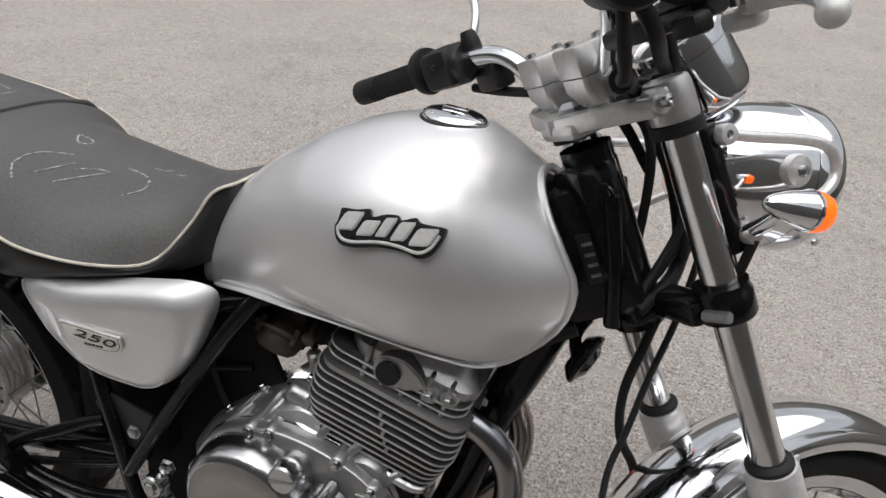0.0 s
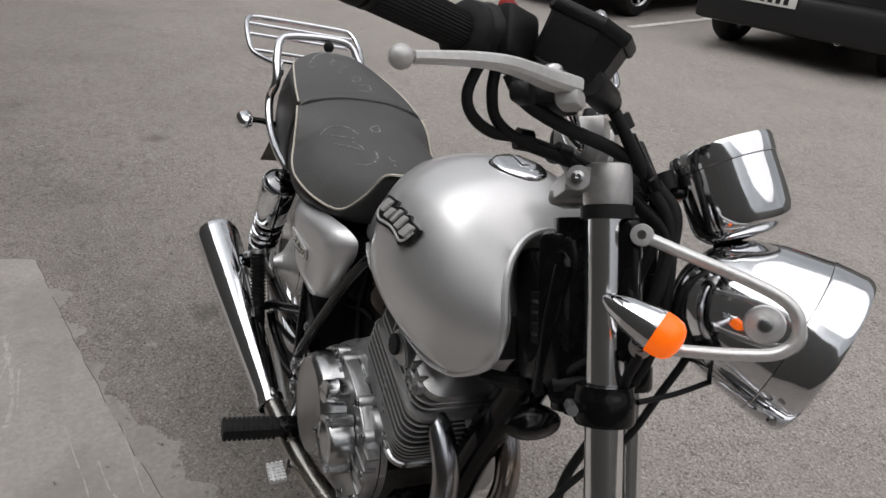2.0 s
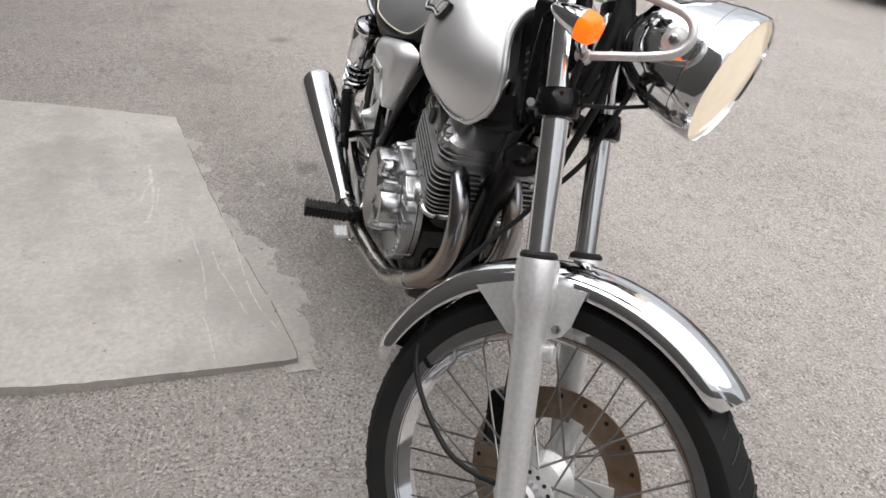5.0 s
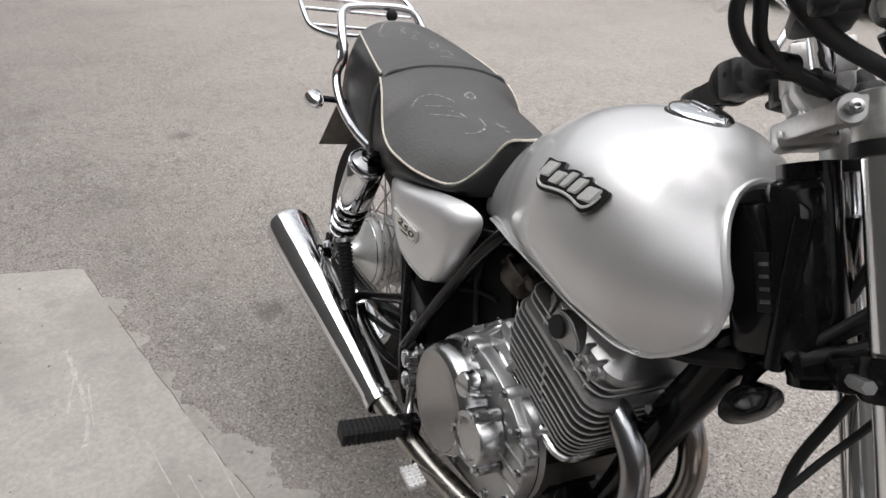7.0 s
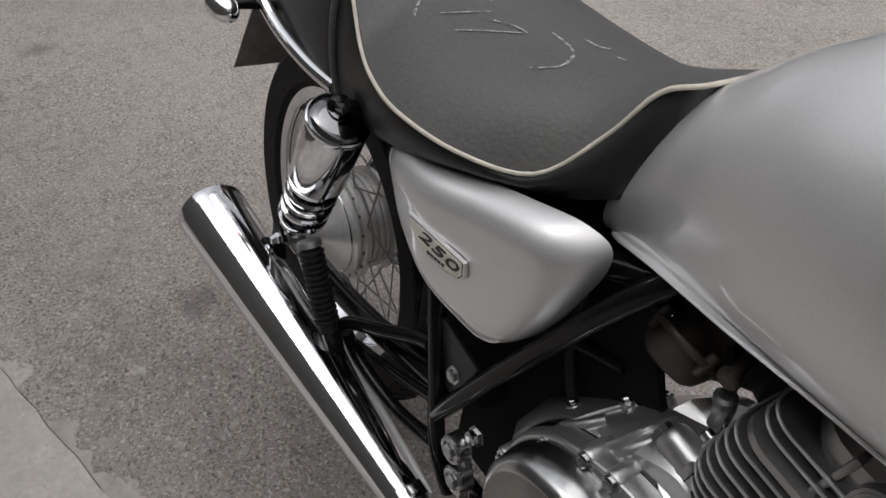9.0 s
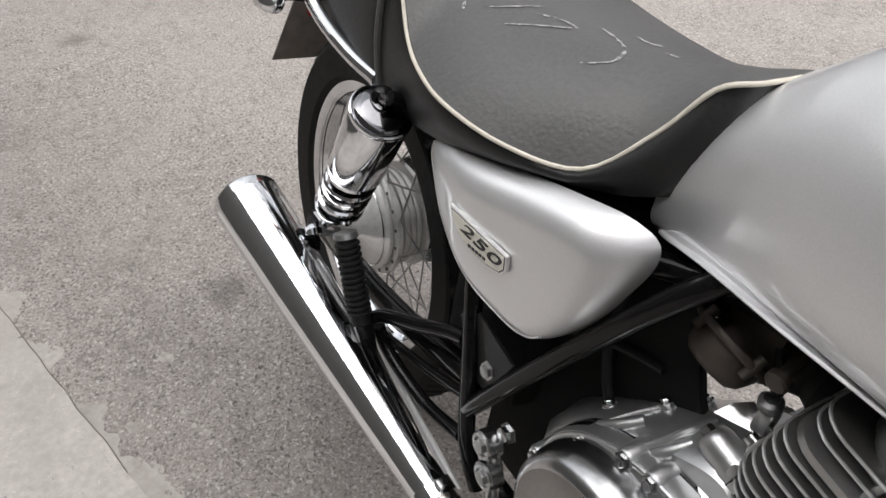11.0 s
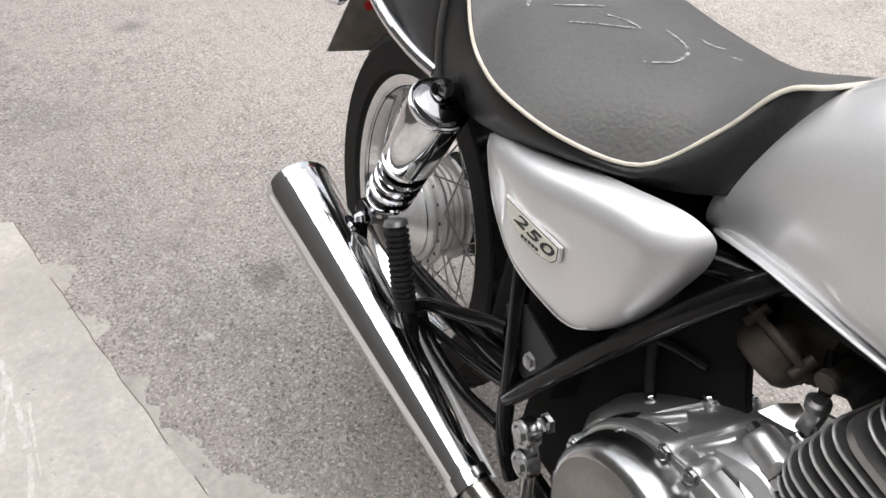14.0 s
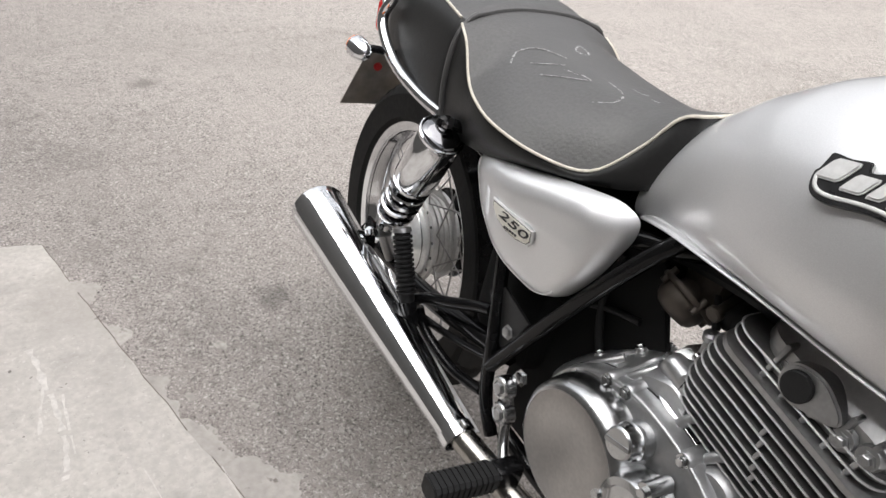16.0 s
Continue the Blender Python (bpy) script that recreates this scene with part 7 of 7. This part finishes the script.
    for x, z in ((0.05, 0.638), (0.075, 0.64)):
        bp("head_boss", lathe([(0.013, -0.03), (0.013, 0.012), (0.011, 0.015), (0, 0.015)], 18, axis((x, -0.097, z), (0.0, -1, 0.1))), CAST, eng)
        bolt(eng, (x, -0.112, z), (0, -1, 0.1), 0.006, 0.006, CAST, "head_bolt")
    for k in range(5):
        bp("rocker_rib", block((-0.055 + 0.028 * k, -0.100, 0.152), (0.006, 0.022, 0.05), lean, 0.002), CAST, eng)
    # carburettor and its rubbers behind the head
    bp("inlet_rubber", lathe([(0.026, 0), (0.03, 0.01), (0.026, 0.02), (0.03, 0.03), (0.026, 0.06)], 24, axis((-0.11, -0.02, 0.63), (-1, 0, 0.05))), RUBBER, eng, "black inlet rubber")
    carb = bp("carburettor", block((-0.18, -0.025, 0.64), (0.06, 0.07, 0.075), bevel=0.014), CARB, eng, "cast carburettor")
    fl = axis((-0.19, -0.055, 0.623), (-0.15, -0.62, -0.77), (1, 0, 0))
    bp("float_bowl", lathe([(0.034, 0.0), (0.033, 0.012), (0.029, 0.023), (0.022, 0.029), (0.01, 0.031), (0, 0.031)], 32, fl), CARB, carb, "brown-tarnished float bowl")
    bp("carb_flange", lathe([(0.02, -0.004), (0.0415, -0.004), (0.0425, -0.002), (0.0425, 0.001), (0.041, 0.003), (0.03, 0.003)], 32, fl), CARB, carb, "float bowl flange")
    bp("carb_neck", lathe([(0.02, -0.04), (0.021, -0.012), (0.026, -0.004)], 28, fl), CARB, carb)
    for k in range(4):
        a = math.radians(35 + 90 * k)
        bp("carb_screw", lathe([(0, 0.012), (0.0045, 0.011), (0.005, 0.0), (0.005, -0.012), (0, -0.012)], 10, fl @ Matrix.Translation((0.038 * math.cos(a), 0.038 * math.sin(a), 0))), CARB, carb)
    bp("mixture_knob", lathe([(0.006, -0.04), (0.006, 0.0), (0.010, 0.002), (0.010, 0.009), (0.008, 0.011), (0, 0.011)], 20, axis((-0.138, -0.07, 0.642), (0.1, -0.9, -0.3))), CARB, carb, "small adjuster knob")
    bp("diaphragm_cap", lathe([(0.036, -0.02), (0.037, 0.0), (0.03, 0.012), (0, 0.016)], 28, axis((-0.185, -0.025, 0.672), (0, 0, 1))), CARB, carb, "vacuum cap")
    bp("fuel_hose", tube([(-0.142, -0.05, 0.61), (-0.15, -0.052, 0.635), (-0.16, -0.05, 0.66), (-0.15, -0.03, 0.7)], 0.0055, 8, 5), RUBBER, carb, "black fuel hose")
    bp("drain_hose", tube([(-0.205, -0.06, 0.605), (-0.225, -0.05, 0.57), (-0.25, -0.045, 0.53), (-0.255, -0.03, 0.49)], 0.0035, 8, 5), RUBBER, carb, "thin black drain hose")
    bp("airbox_boot", lathe([(0.03, 0), (0.034, 0.02), (0.03, 0.03), (0.034, 0.045), (0.038, 0.08)], 24, axis((-0.215, -0.015, 0.645), (-1, 0, 0))), MATT, eng, "black air box boot")
    pk = bp("petcock", block((-0.138, -0.052, 0.582), (0.016, 0.016, 0.03), bevel=0.005), CAST, eng, "small cast fuel tap")
    bp("petcock_cap", lathe([(0.0105, 0.0), (0.0105, 0.008), (0.007, 0.011), (0, 0.011)], 20, axis((-0.1405, -0.052, 0.596), (-0.1, -0.25, 1))), CAST, pk)
    bp("petcock_clip", tube([(-0.128, -0.064, 0.59), (-0.122, -0.066, 0.578), (-0.13, -0.066, 0.566), (-0.139, -0.064, 0.569)], 0.0022, 8, 4), CHROME, pk)
    # exhaust port clamps
    for s in (-1, 1):
        bp("port_flange", block((0.082, s * 0.05, 0.588), (0.02, 0.075, 0.05), bevel=0.008), CAST, eng)
        for k in (-1, 1):
            bolt(eng, (0.093, s * 0.05 + k * 0.028, 0.588), (1, 0, -0.1), 0.006, 0.014)
    return eng


engine = build_engine()


# -- exhaust --
def build_exhaust():
    pipe = [(0.068, -0.065, 0.592), (0.088, -0.068, 0.589), (0.122, -0.070, 0.574), (0.150, -0.070, 0.546), (0.164, -0.070, 0.50), (0.159, -0.070, 0.45), (0.130, -0.073, 0.395), (0.085, -0.082, 0.342), (0.035, -0.096, 0.296)]
    ex = bp("exhaust", tube(pipe, 0.0195, 20, 6), HEAT, None, "heat-blued twin-port exhaust with chrome megaphone silencer")
    bp("left_header", tube([(0.068, 0.04, 0.59), (0.105, 0.04, 0.578), (0.138, 0.04, 0.545), (0.154, 0.04, 0.50), (0.150, 0.036, 0.445), (0.124, 0.03, 0.40), (0.080, 0.012, 0.352), (0.045, -0.03, 0.312), (0.02, -0.085, 0.285)], 0.0195, 20, 6), HEAT, ex, "heat-tinted left header pipe")
    for y in (-0.066, 0.04):
        bp("port_collar", lathe([(0.019, 0.0), (0.029, 0.0), (0.030, 0.004), (0.030, 0.012), (0.026, 0.016), (0.0195, 0.017)], 28, axis((0.072, y, 0.592), (1, 0, -0.15))), CAST, ex, "cast exhaust port collar")
    bp("lower_pipe", tube([(0.042, -0.094, 0.302), (-0.01, -0.11, 0.266), (-0.07, -0.132, 0.248), (-0.2, -0.165, 0.244), (-0.31, -0.183, 0.246), (-0.41, -0.2, 0.253)], 0.0215, 20, 6), DULL_PIPE, ex, "dulled chrome lower pipe")
    a, b = Vector((-0.395, -0.197, 0.250)), Vector((-0.917, -0.258, 0.370))
    d = (b - a).normalized()
    L = (b - a).length
    m = axis(a, d)
    bp("silencer", lathe([(0.0225, -0.03), (0.0265, -0.025), (0.0275, 0.0), (0.0285, 0.02), (0.0375, 0.16), (0.0475, 0.33), (0.0535, L - 0.07), (0.055, L - 0.02), (0.0555, L - 0.004), (0.0535, L), (0.052, L - 0.006), (0.050, L - 0.06), (0.015, L - 0.1), (0.015, L - 0.14)], 56, m), CHROME, ex, "chrome megaphone silencer")
    bp("silencer_clamp", lathe([(0.027, -0.034), (0.0305, -0.034), (0.0305, -0.014), (0.027, -0.014)], 36, m, closed=True), CHROME, ex, "chrome clamp band")
    bp("clamp_bolt", block((0.0, 0.031, -0.024), (0.012, 0.018, 0.014), m, 0.003), POLISHED, ex)
    bp("silencer_bracket", prism([(-0.025, -0.02), (0.025, -0.02), (0.015, 0.03), (-0.015, 0.03)], 0.005, axis((-0.79, -0.19, 0.375), (0, -1, 0))), BLACK, ex)
    return ex


build_exhaust()


# -- suspension, pegs, pedals --
def build_shock(s):
    t, b = Vector((-0.6215, s * 0.176, 0.668)), Vector((-0.777, s * 0.172, 0.386))
    d = (b - t).normalized()
    L = (b - t).length
    m = axis(t, d)
    sh = bp("rear_shock", lathe([(0.0, 0.026), (0.02, 0.026), (0.0375, 0.0245), (0.039, 0.027), (0.039, 0.142), (0.037, 0.146), (0.03, 0.144)], 36, m), CHROME, None, "chrome rear shock absorber with exposed spring")
    bp("top_cap", lathe([(0, 0.010), (0.012, 0.0105), (0.026, 0.0145), (0.034, 0.02), (0.0365, 0.024), (0.0365, 0.03)], 32, m), SMOKED, sh, "dark chrome top cap")
    bp("cap_rim", lathe([(0.0360, 0.0215), (0.0378, 0.0200), (0.0396, 0.0215), (0.0396, 0.0265), (0.0388, 0.028)], 36, m), CHROME, sh, "rolled chrome rim")
    bp("cap_bolt", lathe([(0, -0.006), (0.008, -0.006), (0.0095, -0.003), (0.0095, 0.006), (0.014, 0.007), (0.014, 0.012), (0, 0.012)], 20, m @ Matrix.Translation((0, 0.004, 0))), SMOKED, sh)
    bp("damper_rod", lathe([(0.014, 0.17), (0.014, L - 0.03), (0, L - 0.03)], 20, m), BLACK, sh)
    turns, h0, h1 = 4.8, 0.136, L - 0.078
    pts = [tuple(m @ Vector((0.032 * math.cos(2 * math.pi * turns * i / 90), 0.032 * math.sin(2 * math.pi * turns * i / 90), h0 + (h1 - h0) * i / 90))) for i in range(91)]
    bp("spring", tube(pts, 0.0052, 8, 1), CHROME, sh, "chrome coil spring")
    bp("spring_seat", lathe([(0.014, L - 0.080), (0.036, L - 0.080), (0.037, L - 0.074), (0.034, L - 0.066), (0.022, L - 0.055), (0.016, L - 0.02), (0, L - 0.02)], 28, m), CHROME, sh)
    bp("spring_band", lathe([(0.020, 0.15), (0.026, 0.152), (0.026, L - 0.085), (0.020, L - 0.082)], 28, m), SMOKED, sh, "dark inner sleeve")
    bp("top_lug", lathe([(0.005, -0.006), (0.0125, -0.006), (0.014, -0.004), (0.014, 0.004), (0.0125, 0.006), (0.005, 0.006)], 24, m @ pose(0.0, 0.010, 0.006, 90, 0, 0), closed=True), BLACK, sh, "black mounting lug")
    bp("shock_clevis", tube([tuple(b), (b.x - 0.012, s * 0.150, b.z - 0.045), (b.x - 0.03, s * 0.125, b.z - 0.088)], 0.012, 12, 4), CAST, sh, "cast lower clevis")
    for p, r in ((b, 0.02),):
        bp("eye", lathe([(0.009, -0.014), (r * 0.65, -0.014), (r * 0.65, 0.014), (0.009, 0.014)], 24, axis(p, (0, 1, 0)), closed=True), CAST, sh)
        bp("acorn_nut", lathe([(0, 0.03), (0.006, 0.028), (0.010, 0.02), (0.011, 0.012), (0.011, 0.0), (0, 0)], 6, axis(p + Vector((0, s * 0.01, 0)), (0, s, 0))), CHROME, sh)
    return sh


build_shock(-1)
build_shock(1)


def build_pegs():
    # rider's peg, rubber with cross ribs
    a, b = Vector((-0.262, -0.19, 0.276)), Vector((-0.266, -0.308, 0.279))
    d = (b - a).normalized()
    m = axis(a, d, (0, 0, 1))
    L = (b - a).length
    body = loft([[(0.0175 * u, 0.0148 * v, h) for u, v in ((-1, -0.7), (-0.7, -1), (0.7, -1), (1, -0.7), (1, 0.7), (0.7, 1), (-0.7, 1), (-1, 0.7))] for h in (0.012, L)])
    peg = bp("footpeg", body, RUBBER, None, "rubber covered rider footpeg", m)
    for k in range(11):
        h = 0.018 + k * 0.0093
        bp("peg_rib", loft([[(0.0203 * u, 0.0176 * v, h + q) for u, v in ((-1, -0.7), (-0.7, -1), (0.7, -1), (1, -0.7), (1, 0.7), (0.7, 1), (-0.7, 1), (-1, 0.7))] for q in (0, 0.0055)]), RUBBER, peg, "", m)
    bp("peg_bracket", block((0, 0, -0.01), (0.032, 0.034, 0.045), m, 0.006), BLACK, peg)
    # cast bracket with two bolts that joins engine, peg and frame
    br = bp("peg_mount", tube([(-0.3405, -0.150, 0.366, 0.012), (-0.333, -0.150, 0.347, 0.0095), (-0.3255, -0.151, 0.327, 0.012), (-0.318, -0.154, 0.305, 0.009), (-0.303, -0.16, 0.283, 0.0085), (-0.28, -0.17, 0.272, 0.009), (-0.262, -0.177, 0.272, 0.012)], 0.011, 14, 5), POLISHED, None, "polished cast footpeg bracket")
    for p in ((-0.3405, -0.148, 0.366), (-0.3255, -0.148, 0.327)):
        bp("mount_boss", lathe([(0.0185, 0.0), (0.0185, 0.017), (0.0165, 0.0195), (0.0125, 0.0195), (0.0125, 0.0175), (0, 0.0175)], 28, axis(p, (0, -1, 0))), POLISHED, br, "round polished boss")
        bp("mount_bolt", lathe([(0, 0.0235), (0.0085, 0.0235), (0.0095, 0.0225), (0.0095, 0.016), (0, 0.016)], 6, axis(p, (0, -1, 0))), CAST, br, "hexagon bolt head")
    # brake pedal with its serrated pad
    ped = bp("brake_pedal", tube([(-0.27, -0.165, 0.235), (-0.19, -0.19, 0.24), (-0.14, -0.21, 0.272), (-0.112, -0.232, 0.304)], 0.0075, 10, 5), CHROME, None, "chrome rear brake pedal")
    pm = axis((-0.108, -0.236, 0.312), (-0.05, -0.1, 1), (0, 1, 0)) @ Matrix.Scale(0.88, 4)
    bp("pedal_pad", block((0, 0, 0), (0.052, 0.034, 0.01), pm, 0.003), BRUSHED, ped, "serrated pedal pad")
    for k in range(6):
        for j in range(4):
            bp("pad_tooth", block((-0.022 + 0.0088 * k, -0.0135 + 0.009 * j, 0.006), (0.006, 0.006, 0.004), pm, 0.0008), BRUSHED, ped)
    # folded passenger peg
    a, b = Vector((-0.598, -0.196, 0.345)), Vector((-0.652, -0.202, 0.458))
    m = axis(a, (b - a).normalized(), (0, 1, 0))
    L = (b - a).length
    pp = bp("pillion_peg", lathe([(0, 0), (0.013, 0), (0.014, 0.01), (0.014, L), (0, L)], 20, m), RUBBER, None, "folded ribbed pillion footpeg")
    for k in range(13):
        h = 0.016 + k * 0.0082
        bp("peg_rib", lathe([(0.014, h), (0.0175, h + 0.001), (0.0175, h + 0.0045), (0.014, h + 0.0055)], 20, m), RUBBER, pp)
    bp("peg_fork", block((0, 0, -0.022), (0.028, 0.026, 0.05), m, 0.005), BLACK, pp)
    bp("peg_end", lathe([(0.0155, L), (0.0175, L + 0.001), (0.016, L + 0.008), (0, L + 0.009)], 20, m), CAST, pp)


build_pegs()


# -- tail: grab rail, rack, mudguard, lamp --
def build_tail():
    rail = [(-0.69, -0.152, 0.662), (-0.76, -0.158, 0.667), (-0.85, -0.162, 0.684), (-0.915, -0.162, 0.712), (-0.955, -0.157, 0.75), (-0.935, -0.15, 0.795), (-0.975, -0.147, 0.845), (-1.03, -0.132, 0.88), (-1.05, -0.10, 0.89), (-1.06, -0.03, 0.895), (-1.06, 0.035, 0.895), (-1.055, 0.066, 0.882), (-1.03, 0.085, 0.85), (-0.97, 0.125, 0.79), (-0.955, 0.15, 0.75), (-0.915, 0.162, 0.712), (-0.85, 0.162, 0.684), (-0.69, 0.152, 0.662)]
    grab = bp("grab_rail", tube(rail, 0.0105, 14, 5), CHROME, None, "chrome grab rail looped behind the seat")
    rack = bp("luggage_rack", tube([(-1.0, -0.145, 0.825), (-1.05, -0.165, 0.823), (-1.10, -0.188, 0.829), (-1.16, -0.195, 0.858), (-1.215, -0.19, 0.885), (-1.24, -0.165, 0.892), (-1.245, -0.1, 0.893), (-1.245, 0.07, 0.893), (-1.235, 0.11, 0.888), (-1.17, 0.125, 0.86), (-1.08, 0.11, 0.83), (-1.02, 0.09, 0.825)], 0.0075, 12, 4), CHROME, None, "chrome tubular luggage rack")
    for x, z in ((-1.05, 0.822), (-1.105, 0.83), (-1.165, 0.859), (-1.205, 0.879)):
        bp("rack_bar", tube([(x, -0.17 if x > -1.07 else -0.19, z), (x, 0.105, z)], 0.0055, 10, 1), CHROME, rack)
    for s in (-1, 1):
        bp("rack_stay", tube([(-1.04, s * 0.12, 0.82), (-1.0, s * 0.14, 0.79), (-0.95, s * 0.152, 0.755)], 0.006, 10, 4), CHROME, rack)
        bp("rack_clamp", lathe([(0.005, -0.006), (0.016, -0.006), (0.016, 0.006), (0.005, 0.006)], 20, axis((-1.0, s * 0.135, 0.805), (0.4, s, 0.2)), closed=True), CHROME, rack)
    bp("rack_knob", lathe([(0, 0.0), (0.012, 0.0), (0.014, 0.006), (0.014, 0.016), (0.008, 0.02), (0, 0.02)], 20, axis((-1.052, 0.0, 0.878), (0.9, -0.2, 0.1))), PLASTIC, rack, "black knob")
    # plate carrier
    plate = bp("plate_carrier", loft([[(-1.165, -0.075, 0.635), (-1.165, 0.075, 0.635), (-1.169, 0.075, 0.635), (-1.169, -0.075, 0.635)], [(-1.21, -0.112, 0.482), (-1.21, 0.112, 0.482), (-1.214, 0.112, 0.482), (-1.214, -0.112, 0.482)]]), DARKPLATE, None, "dusty dark number plate carrier")
    bp("carrier_bolt", lathe([(0, 0), (0.01, 0), (0.01, 0.005), (0, 0.006)], 12, axis((-1.18, -0.045, 0.585), (1, 0, -0.3))), REDPLASTIC, plate)
    lamp = bp("tail_lamp", block((-1.135, 0, 0.70), (0.06, 0.13, 0.085), bevel=0.014), CHROME, None, "tail lamp with red lens in a chrome base")
    bp("tail_lens", block((-1.178, 0, 0.70), (0.045, 0.125, 0.078), bevel=0.016), RED, lamp, "red tail lens")
    for s in (-1, 1):
        ind = indicator(Matrix.Translation((-0.905, s * 0.222, 0.702)) @ axis((0, 0, 0), (-1, 0, 0.04)), "rear_indicator", "chrome bullet rear indicator with amber lens", None, 0.4, True)
        bp("indicator_stem", tube([(-0.905, s * 0.21, 0.70), (-0.905, s * 0.18, 0.70), (-0.90, s * 0.12, 0.69)], 0.0075, 10, 4), BLACK, ind, "black indicator stem")


build_tail()

# horn hung from the lower yoke area of the frame
horn = bp("horn", lathe([(0, -0.02), (0.03, -0.018), (0.042, -0.006), (0.044, 0.0), (0.042, 0.004), (0.03, 0.006), (0.02, 0.012), (0, 0.013)], 36, axis((0.220, -0.01, 0.688), (0.92, -0.26, -0.3)) @ Matrix.Scale(0.84, 4)), BLACK, None, "round black horn")
bp("horn_bracket", tube([(0.215, -0.02, 0.675), (0.20, 0.0, 0.71), (0.21, 0.0, 0.74)], 0.008, 8, 3), BLACK, horn)
